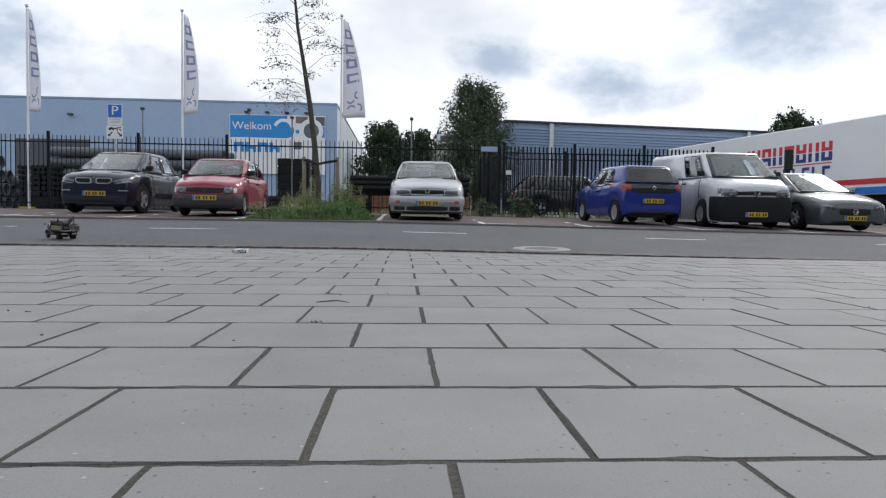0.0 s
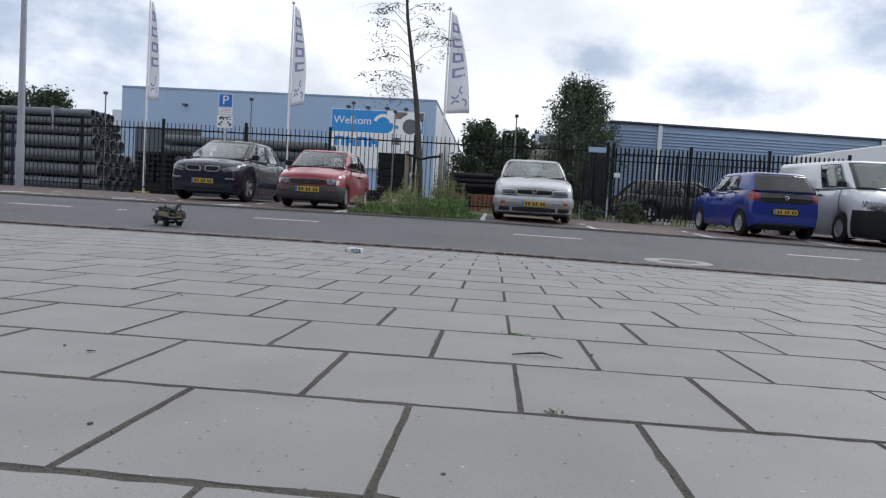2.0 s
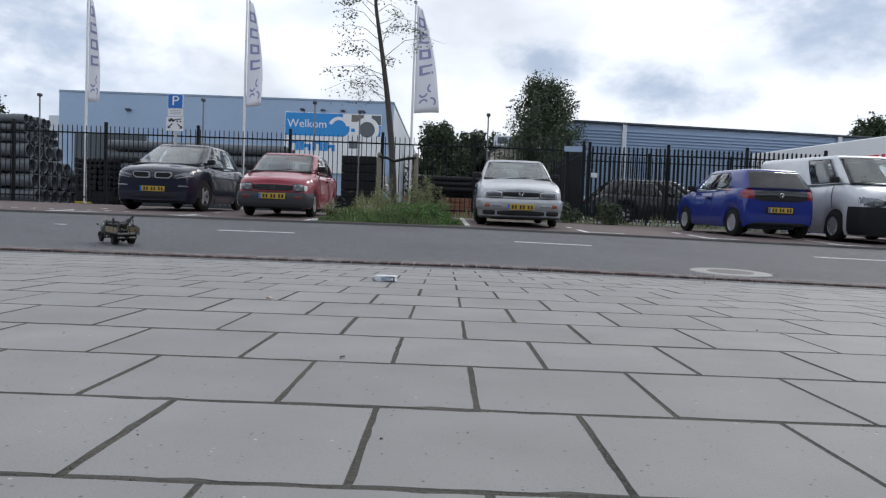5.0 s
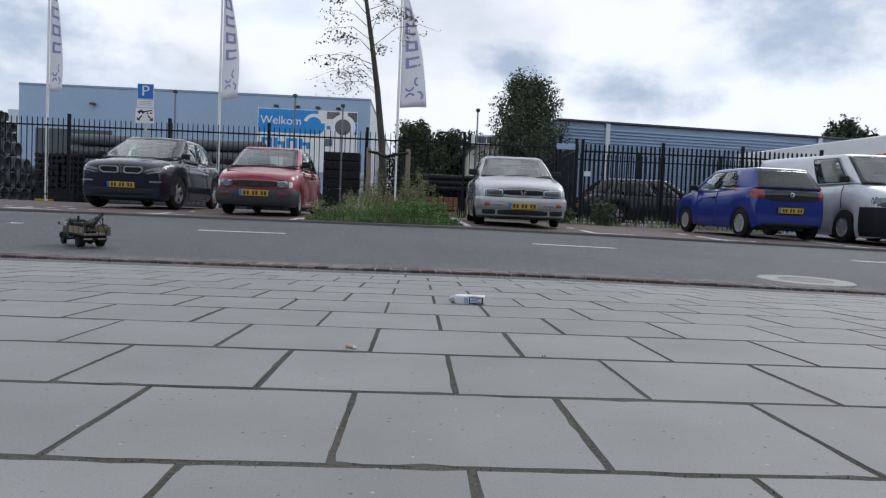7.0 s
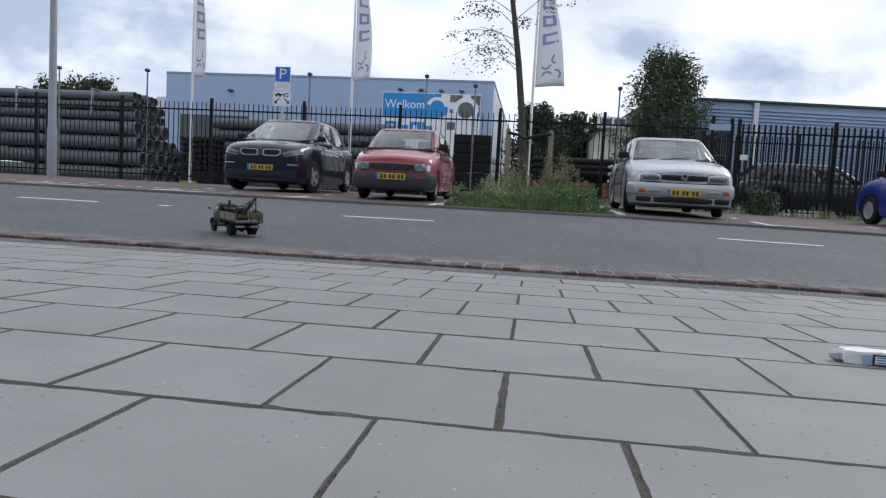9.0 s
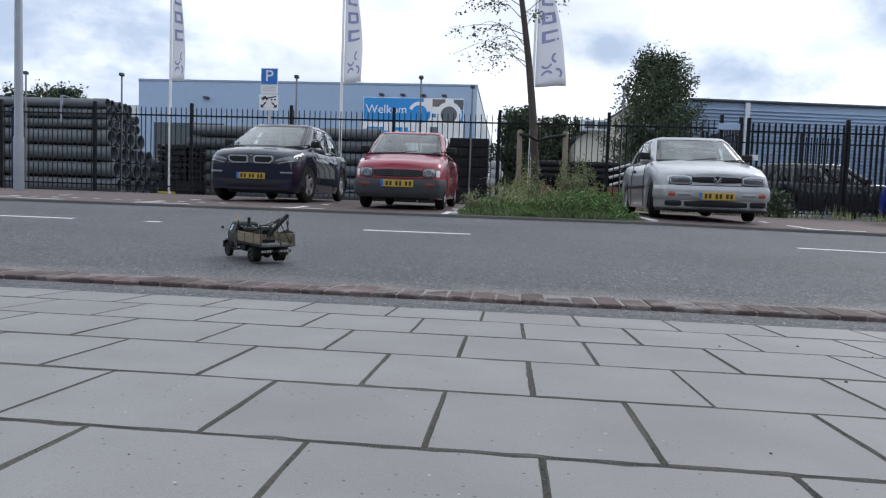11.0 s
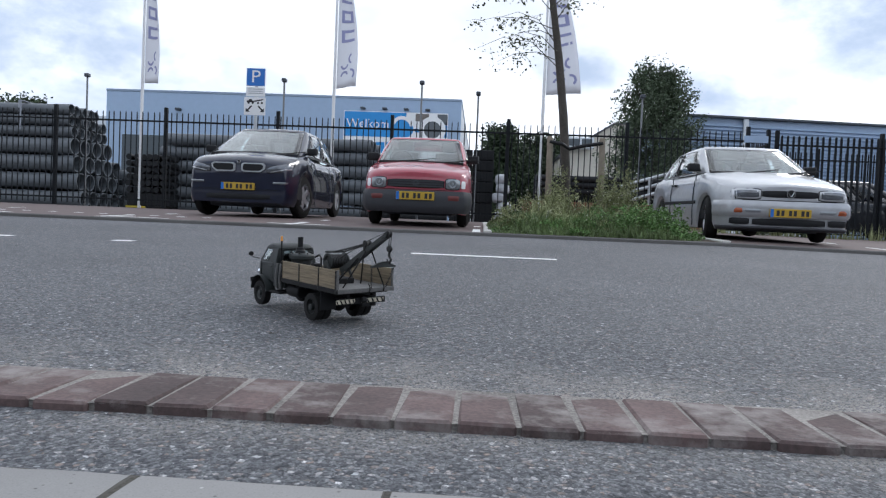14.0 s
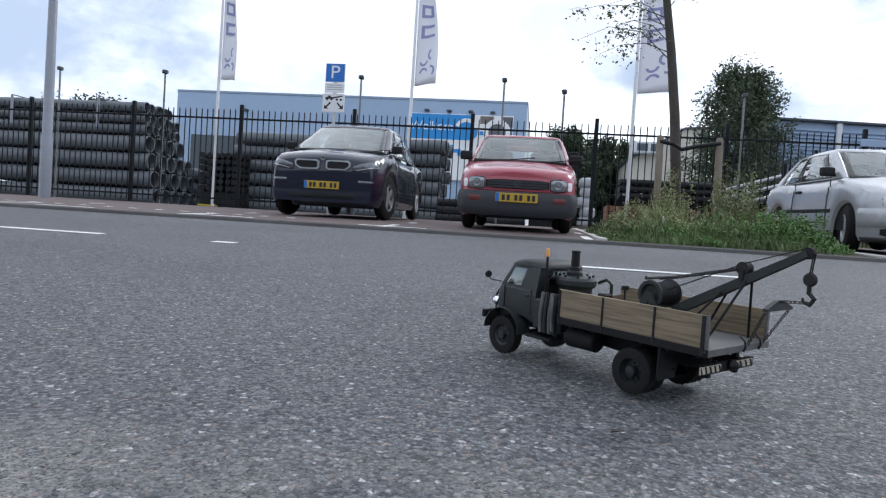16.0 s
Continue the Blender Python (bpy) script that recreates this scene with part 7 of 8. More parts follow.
def build_island():
    """Planted island between two bays with the young tree."""
    bm = bmesh.new()
    n = 16
    g = []
    for j in range(7):
        y = 14.36 + j * 0.8
        g.append([bm.verts.new((-2.75 + i * 2.75 / n, y, ground_z(-2.75 + i * 2.75 / n, y) + 0.005 + 0.05 * math.sin(math.pi * i / n) * min(1.0, j * 0.5))) for i in range(n + 1)])
    for j in range(6):
        for i in range(n):
            bm.faces.new((g[j][i], g[j][i + 1], g[j + 1][i + 1], g[j + 1][i]))
    tagged(part("planting_bed", bm, M_SOIL), "planting bed of dark soil between two parking bays", "planting bed", kind="structure")
    for x in (-2.86, 0.0):
        bm = bmesh.new()
        y0, y1 = 14.36, 19.5
        vs = box(bm, x, x + 0.1, y0, y1, -0.05, 0.03, 0.008)
        for v in vs:
            v.co.z += ground_z(v.co.x, v.co.y)
        tagged(part("kerb_stone", bm, M_EDGING), "pale concrete edging of the planting bed", "kerb", kind="structure")
    grass_patch("grass", -2.8, -0.15, 14.36, 17.6, 34000, 0.08, 0.30, M_GRASS, "lush tall green grass on the planting bed", 2)
    grass_patch("weeds", -2.4, -0.35, 14.8, 17.8, 1500, 0.22, 0.62, M_WEED, "tall pale flowering weeds among the grass", 4, 0.2)
    zb = ground_z(-1.3, 17)
    for i, (x, y) in enumerate(((-1.87, 16.75), (-1.06, 16.75))):
        s = thing("tree_stake", pose(x, y, ground_z(x, y)), "round weathered wooden tree stake", "stake", "stakes round the young tree")
        bm = bmesh.new()
        chain_tube(bm, [(0, 0, 0), (0.01, 0, 0.8), (0, 0, 1.42), (0, 0, 1.45)], [0.05, 0.05, 0.048, 0.035], 12)
        part("post", bm, M_STAKE, s, smooth=0.8)
    rnd = random.Random(17)
    # x range, y range, height range, clumps, material
    beds = (("olive_weeds", M_WEED, "dusty olive weeds with small pale flowers", ((-2.65, -1.2, 14.7, 16.2, 0.16, 0.36, 20), (-2.3, -1.5, 16.2, 17.6, 0.3, 0.55, 10), (-1.15, -0.45, 15.9, 17.3, 0.55, 1.0, 18), (-1.9, -1.5, 16.0, 17.0, 0.5, 0.85, 8))),
            ("leafy_weeds", M_LUSH, "lush bright green leafy weeds at the bed's edge", ((-1.5, -0.35, 14.6, 16.0, 0.2, 0.42, 26), (-2.6, -1.5, 14.45, 15.2, 0.08, 0.2, 14), (-0.5, -0.15, 14.5, 15.2, 0.05, 0.12, 6))))
    for name, mt, label, spots in beds:
        bm = bmesh.new()
        for x0, x1, y0, y1, h0, h1, n in spots:
            for _ in range(n):
                x, y, h = rnd.uniform(x0, x1), rnd.uniform(y0, y1), rnd.uniform(h0, h1)
                leaf_cloud(bm, (x, y, ground_z(x, y) + h * 0.55), (rnd.uniform(0.12, 0.24), rnd.uniform(0.12, 0.24), h * 0.6), 330, 0.034, rnd)
        tagged(part(name, bm, mt), label, "weeds", kind="stuff")
    bm = bmesh.new()
    for _ in range(90):
        x, y = rnd.uniform(-2.6, -0.5), rnd.uniform(14.6, 17.0)
        vs = box(bm, -0.006, 0.006, -0.006, 0.006, 0, 0.01)
        bmesh.ops.translate(bm, vec=(x, y, ground_z(x, y) + rnd.uniform(0.2, 0.5) * (0.6 if y < 15.2 else 1.2)), verts=vs)
    tagged(part("weed_flowers", bm, M_CREAM), "tiny pale flower heads on the weeds", "flowers", kind="stuff")
    c = thing("paper_cup", pose(-1.97, 15.6, ground_z(-2, 15.6) + 0.16, 20, 15, 0), "white paper cup thrown into the weeds", "litter")
    bm = bmesh.new()
    lathe(bm, [(0.0, 0.0), (0.032, 0.0), (0.045, 0.13), (0.047, 0.135), (0.042, 0.135), (0.03, 0.01), (0.0, 0.01)], "Z", 16)
    part("cup", bm, M_SIGNW, c, smooth=0.6)
    s = thing("tree_tie", pose(-1.33, 16.85, zb), "black rubber band tying the tree to its stakes", "strap")
    bm = bmesh.new()
    chain_tube(bm, [(-0.55, -0.13, 1.36), (-0.35, -0.12, 1.33), (-0.22, -0.02, 1.27), (0.0, -0.1, 1.32), (0.28, -0.13, 1.36)], 0.03, 8)
    part("band", bm, M_BLACK, s)


def build_yard():
    """Goods standing in the yard behind the fence."""
    z = 0.40
    for i, (x, y, w, h, mt) in enumerate(((-13.0, 25.6, 0.62, 1.75, M_BLACK), (-12.35, 25.5, 0.62, 1.8, M_BLACK))):
        p = thing("fitting_stack", pose(x, y, z), "stack of black pipe fittings on a pallet", "pallet goods", "goods in the yard")
        bm = bmesh.new()
        for k in range(3):
            box(bm, -w / 2, w / 2, -0.4 + k * 0.35, -0.3 + k * 0.35, 0.0, 0.1)
        box(bm, -w / 2, w / 2, -0.45, 0.45, 0.1, 0.14)
        part("pallet", bm, M_YELLOW if i < 1 else M_BLACK, p)
        rnd = random.Random(i)
        for r in range(int((h - 0.5) / 0.19)):
            for c in range(3):
                bm = bmesh.new()
                tube(bm, (-w / 2 + 0.10 + c * 0.21, -0.45 + rnd.uniform(-0.1, 0), 0.62 + r * 0.19), (-w / 2 + 0.10 + c * 0.21, 0.4, 0.62 + r * 0.19), 0.085, seg=12)
                part("fitting", bm, mt, p)
        part("crate", boxbm(-w / 2, w / 2, -0.4, 0.4, 0.145, 0.53, 0.02), M_BLACK, p)
    for x in (-3.44, -2.89):
        p = thing("crate_stack", pose(x, 23.4, z), "tall stack of black plastic crates", "crates", "goods in the yard")
        for k in range(7):
            bm = boxbm(-0.265, 0.265, -0.3, 0.3, k * 0.27, k * 0.27 + 0.255, 0.015)
            for c in range(4):
                box(bm, -0.24 + c * 0.125, -0.15 + c * 0.125, -0.32, -0.29, k * 0.27 + 0.05, k * 0.27 + 0.2)
            part("crate", bm, M_BLACK, p)
    for i in range(4):
        p = thing("brick_pack", pose(-1.3 + i * 1.25, 24.3, z), "pack of brown bricks on a pallet", "brick pack", "goods in the yard")
        for k in range(4):
            for c in range(3):
                part("brick_layer", boxbm(-0.5 + c * 0.335, -0.5 + c * 0.335 + 0.325, -0.4, 0.4, 0.1 + k * 0.15, 0.1 + k * 0.15 + 0.142, 0.01), M_BROWN, p)
        part("pallet", boxbm(-0.5, 0.5, -0.42, 0.42, 0.0, 0.1), M_STAKE, p)
    p = thing("black_pipe_rack", pose(0.4, 24.9, z), "low rack of long black pipes", "pipes", "goods in the yard")
    for k in range(3):
        for c in range(3):
            bm = bmesh.new()
            tube(bm, (-1.8, c * 0.2, 1.02 + k * 0.18), (2.6, c * 0.2, 1.02 + k * 0.18), 0.09, seg=10)
            part("pipe", bm, M_BLACK, p, smooth=1.0)
    part("rack", boxbm(-1.8, 2.6, 0.7, 0.8, 0, 1.45), M_BLACK, p)
    # Dark pipes added low to hide the bright wall showing under the red car
    p = thing("pipe_bundle", pose(-4.9, 23.6, z), "low bundle of black pipes lying behind the fence", "pipes", "goods in the yard")
    for k in range(3):
        for c in range(3 - k):
            bm = bmesh.new()
            tube(bm, (-1.15, c * 0.24 + k * 0.12, 0.12 + k * 0.2), (1.1, c * 0.24 + k * 0.12, 0.12 + k * 0.2), 0.115, seg=14)
            part("pipe", bm, M_BLACK, p, smooth=1.0)
    s = thing("gabled_shed", pose(0, 60.0, 0.3), "beige building with a long sloping roof edge", "building")
    bm = bmesh.new()
    prism(bm, [(3.3, 0), (9.2, 0), (9.2, 8.9), (7.4, 8.75), (3.6, 6.4), (3.3, 6.1)], 0, 9)
    part("wall", bm, M_CREAM, s)
    bm = bmesh.new()
    prism(bm, [(3.2, 6.05), (7.4, 8.77), (9.3, 8.92), (9.3, 9.05), (7.35, 8.92), (3.1, 6.2)], -0.2, 9.2)
    part("roof_edge", bm, M_ROOF, s)
    d = part("dormer", boxbm(3.5, 5.7, -1.2, -0.21, 6.7, 7.55, 0.03), M_PANEL_W, s, "pale dormer")
    for x in (3.75, 4.75):
        part("pane", boxbm(x, x + 0.8, -1.24, -1.205, 6.85, 7.4), M_DOORGREY, d)
    # white sacks on a pallet
    for x, n in ((-2.42, 5),):
        p = thing("sack_pile", pose(x, 23.0, z), "pile of white plastic sacks behind the fence", "sacks", "goods in the yard")
        rs = random.Random(int(n))
        for k in range(n):
            bm = boxbm(-0.15, 0.17, -0.25, 0.25, 0.0, 0.24, 0.09, seg=3)
            part("sack", bm, M_SACK, p, smooth=1.0, at=pose(rs.uniform(-0.07, 0.07), 0, 0.1 + k * 0.23, 0, rs.uniform(-5, 5), rs.uniform(-8, 8)))
        part("pallet", boxbm(-0.25, 0.25, -0.35, 0.35, 0.0, 0.1), M_STAKE, p)
    # galvanised racking beside the low pipes
    p = thing("steel_rack", pose(1.15, 24.2, z), "sloping grey steel rails of a rack", "rack", "goods in the yard")
    for k in range(3):
        bm = bmesh.new()
        tube(bm, (-0.3, k * 0.15, 0.75 + k * 0.22), (1.3, k * 0.15, 1.25 + k * 0.22), 0.045, seg=10)
        part("rail", bm, M_GALV, p, smooth=1.0)
    part("upright", boxbm(0.4, 0.48, 0.1, 0.2, 0, 1.4), M_GALV, p)
    tr = thing("lorry_trailer", pose(17.0, 35.5, 0.15, 0, 0, -77), "white box trailer with red and blue block shapes", "trailer")
    part("box_body", boxbm(0, 13.2, -2.5, 0, 1.25, 4.05, 0.04), M_SIGNW, tr, "white box")
    part("chassis", boxbm(0.3, 12.9, -2.0, -0.5, 0.85, 1.24, 0.02), M_BLACK, tr)
    part("red_band", boxbm(2.5, 13.19, -2.512, -2.502, 1.62, 1.82), surf("band_red", (0.55, 0.03, 0.04), 0.4, bump=0), tr)
    part("blue_band", boxbm(2.5, 13.19, -2.512, -2.502, 1.28, 1.52), M_BLUE, tr)
    red = surf("letter_red", (0.6, 0.03, 0.05), 0.4, bump=0)
    navy = surf("letter_blue", (0.02, 0.04, 0.20), 0.4, bump=0)
    for i in range(9):
        x = 4.95 + i * 0.62
        for z0, z1, mt in ((3.00, 3.36, red), (2.62, 2.96, navy)):
            part("letter_bar", boxbm(x, x + 0.16, -2.512, -2.502, z0, z1), mt, tr)
            part("letter_bar", boxbm(x + 0.34, x + 0.50, -2.512, -2.502, z0, z1), mt, tr)
            if i % 3 != 1:
                part("letter_bar", boxbm(x + 0.163, x + 0.337, -2.512, -2.502, z1 - 0.14 if i % 2 else z0, z1 if i % 2 else z0 + 0.13), mt, tr)
    part("rule", boxbm(5.6, 10.4, -2.512, -2.502, 2.51, 2.55), red, tr)
    for i in range(9):
        x = 6.05 + i * 0.49
        part("letter_bar", boxbm(x, x + 0.12, -2.512, -2.502, 2.0, 2.42), navy, tr)
        part("letter_bar", boxbm(x + 0.123, x + 0.36, -2.512, -2.502, 2.0 if i % 2 else 2.30, 2.12 if i % 2 else 2.42), navy, tr)
    for x in (9.5, 10.8, 12.1):
        bm = bmesh.new()
        lathe(bm, [(0.0, -2.45), (0.3, -2.45), (0.5, -2.45), (0.5, -0.1), (0.0, -0.1)], "Y", 24, pose(x, 0, 0.52))
        part("wheel", bm, M_RUBBER, tr)
    p = thing("gate_post", pose(13.2, 21.5, ground_z(13.2, 21.5)), "dark post with a flat control box", "post")
    part("post", boxbm(-0.06, 0.06, -0.06, 0.06, 0, 2.2, 0.01), M_FENCE, p)
    part("control_box", boxbm(-0.12, 0.12, -0.12, 0.05, 1.7, 2.4, 0.03), M_BLACK, p)
    n = thing("notice_board", pose(3.35, 22.0, 0.08), "small pale blue notice plate on the fence", "sign")
    part("plate", boxbm(-0.27, 0.27, -0.075, -0.057, 2.44, 2.60, 0.005), M_PANEL, n)
    n = thing("notice_board", pose(4.0, 22.0, 0), "small white notice plate on the fence", "sign")
    part("plate", boxbm(-0.09, 0.09, -0.075, -0.054, 1.78, 1.92, 0.005), M_SIGNW, n)
    # Added wall, never in view: keeps bright sky out of the car paint's reflections
    wall = part("wall_south", boxbm(-60, 60, -13.4, -13.0, -0.2, 7.5, 0.02), M_REARWALL)
    tagged(wall, "plain dark wall along the near side of the pavement", "wall", kind="structure")
    bush(4.3, 21.2, ground_z(4.3, 21), 0.42, 0.35, 0.36, 1100, 0.085, 31, M_LEAF, "low leafy green bush at the foot of the fence")
    bush(3.1, 21.3, ground_z(2.9, 21), 0.4, 0.35, 0.3, 600, 0.10, 32, M_LEAF, "small leafy bush at the foot of the fence")
    grass_patch("weed_fringe", -1.0, 9.5, 20.9, 21.8, 1500, 0.1, 0.3, M_WEED, "thin weeds along the foot of the fence", 9, hump=False)


def tile_mesh(w, d, rnd=None, n=1):
    """One paving tile with a worn, dirty arris, top at z = 0; with rnd its edge is chipped unevenly."""
    bm = bmesh.new()
    bx, by, drop = 0.0014, 0.0030, 0.0018
    a = [(-w / 2, -d / 2), (w / 2, -d / 2), (w / 2, d / 2), (-w / 2, d / 2)]
    top, mid, low = [], [], []
    for i in range(4):
        (x0, y0), (x1, y1) = a[i], a[(i + 1) % 4]
        for k in range(n):
            x, y = x0 + (x1 - x0) * k / n, y0 + (y1 - y0) * k / n
            worn = 1.0 if rnd is None else rnd.uniform(0.35, 1.5) + (rnd.uniform(0.5, 1.6) if rnd.random() < 0.12 else 0.0)
            ix = math.copysign(bx * worn, x) if k == 0 or i % 2 == 1 else 0.0
            iy = math.copysign(by * worn, y) if k == 0 or i % 2 == 0 else 0.0
            top.append(bm.verts.new((x - ix, y - iy, 0)))
            mid.append(bm.verts.new((x, y, -drop)))
            low.append(bm.verts.new((x, y, -0.02)))
    bm.faces.new(top)
    for i in range(len(top)):
        j = (i + 1) % len(top)
        bm.faces.new((top[i], mid[i], mid[j], top[j])).material_index = 1
        bm.faces.new((mid[i], low[i], low[j], mid[j])).material_index = 1
    return bm


def build_paving():
    bed = sheet("pavement", -22, 22, 0, 0, 22, 0, M_JOINT, -0.0014, "pavement of square grey concrete tiles with mossy joints", ys=[-3.5] + [ROW0 + TILE * r for r in range(-13, 20)] + [PAVE_END - 0.002])
    rnd = random.Random(11)
    gap = 0.0072
    whole = [mesh_of(tile_mesh(TILE - gap, TILE - gap, rnd, 9), "tile", [M_TILE, M_ARRIS]) for _ in range(8)]
    last = [mesh_of(tile_mesh(TILE - gap, 0.258, rnd, 9), "tile", [M_TILE, M_ARRIS]) for _ in range(3)]
    near, rest = [], []
    for r in range(-13, 20):
        y = ROW0 + (r + 0.5) * TILE
        for c in range(-72, 72):
            x = COL0 + TILE * (c + (0.5 if r % 2 == 0 else 1.0)) + (0.026 if r == 19 else 0.0)
            if abs(x) > 21.8:
                continue
            # distance from the line along which the walk goes
            d = abs((x - 0.62) + (y - 0.3) * 0.56) * 0.87
            (near if 0.6 < y and d < 0.85 + 0.25 * (r % 2) else rest).append((x, y, r, d))
    near.sort(key=lambda q: q[3])
    rest += near[300:]
    for x, y, r, d in near[:300]:
        o = new("tile", rnd.choice(last if r == 19 else whole))
        o.parent = bed
        yy = y if r < 19 else ROW0 + 19 * TILE + 0.133
        o.matrix_local = pose(x + rnd.uniform(-0.0012, 0.0012), yy + rnd.uniform(-0.0012, 0.0012), ground_z(x, yy) + rnd.uniform(-0.0003, 0.0008), math.degrees(math.atan((ground_z(x, min(yy + 0.1, 7.02)) - ground_z(x, yy - 0.1)) / (min(yy + 0.1, 7.02) - yy + 0.1))) + rnd.uniform(-0.06, 0.06), rnd.uniform(-0.06, 0.06), rnd.uniform(-0.2, 0.2))
    base = tile_mesh(TILE - gap, TILE - gap)
    base.verts.index_update()
    base.verts.ensure_lookup_table()
    cv = np.array([v.co[:] for v in base.verts])
    cf = [[v.index for v in f.verts] for f in base.faces]
    cm = [f.material_index for f in base.faces]
    base.free()
    vs, fs = [], []
    for x, y, r, d in rest:
        p = cv.copy()
        if r == 19:
            p[:, 1] *= 0.258 / (TILE - gap)
            y = ROW0 + 19 * TILE + 0.133
        p += (x + rnd.uniform(-0.0015, 0.0015), y + rnd.uniform(-0.0015, 0.0015), rnd.uniform(-0.0004, 0.0008))
        p[:, 2] += [ground_z(u, min(q, 7.028)) for u, q in zip(p[:, 0], p[:, 1])]
        fs += [[k + len(vs) * 1 for k in f] for f in cf]
        vs += [tuple(q) for q in p]
    me = bpy.data.meshes.new("tiles")
    me.from_pydata(vs, [], fs)
    me.materials.append(M_TILE)
    me.materials.append(M_ARRIS)
    me.polygons.foreach_set("material_index", cm * len(rest))
    o = new("outer_tiles", me)
    o.parent = bed
    tagged(o, kind="stuff")


def build_brick_channel():
    ch = sheet("brick_channel", -20, 20, 0, 0, 20, 0, M_DUSTJOINT, 0.0068, "channel of dark brown clinker bricks between pavement and road", ys=[7.278, 7.484])
    bm = bmesh.new()
    for x0, x1 in ((-20, 0), (0, 12), (12, 20)):
        for v in box(bm, x0, x1, 7.281, 7.476, -0.04, 0.0055):
            v.co.z += ground_z(v.co.x, 7.378)
    part("bedding", bm, M_DUSTJOINT, ch, "pale sand bedding")
    rnd = random.Random(12)
    worn = []
    for _ in range(7):
        bm = boxbm(-0.0455, 0.0455, -0.1025, 0.1025, -0.03, 0.002, 0.0045)
        for v in bm.verts:
            v.co += Vector((rnd.uniform(-0.0007, 0.0007), rnd.uniform(-0.0012, 0.0012), rnd.uniform(-0.0006, 0.0006) if v.co.z > -0.02 else 0))
        worn.append(mesh_of(bm, "brick", M_BRICK, 0.3))
    for i in range(-150, 150):
        x = -2.882 + i * 0.0977
        o = new("brick", rnd.choice(worn))
        o.parent = ch
        o.matrix_local = pose(x + rnd.uniform(-0.002, 0.002), 7.378 + rnd.uniform(-0.004, 0.004), ground_z(x, 7.378) + 0.007 + rnd.uniform(-0.002, 0.003), rnd.uniform(-0.5, 0.5), rnd.uniform(-0.7, 0.7), rnd.uniform(-1.2, 1.2))


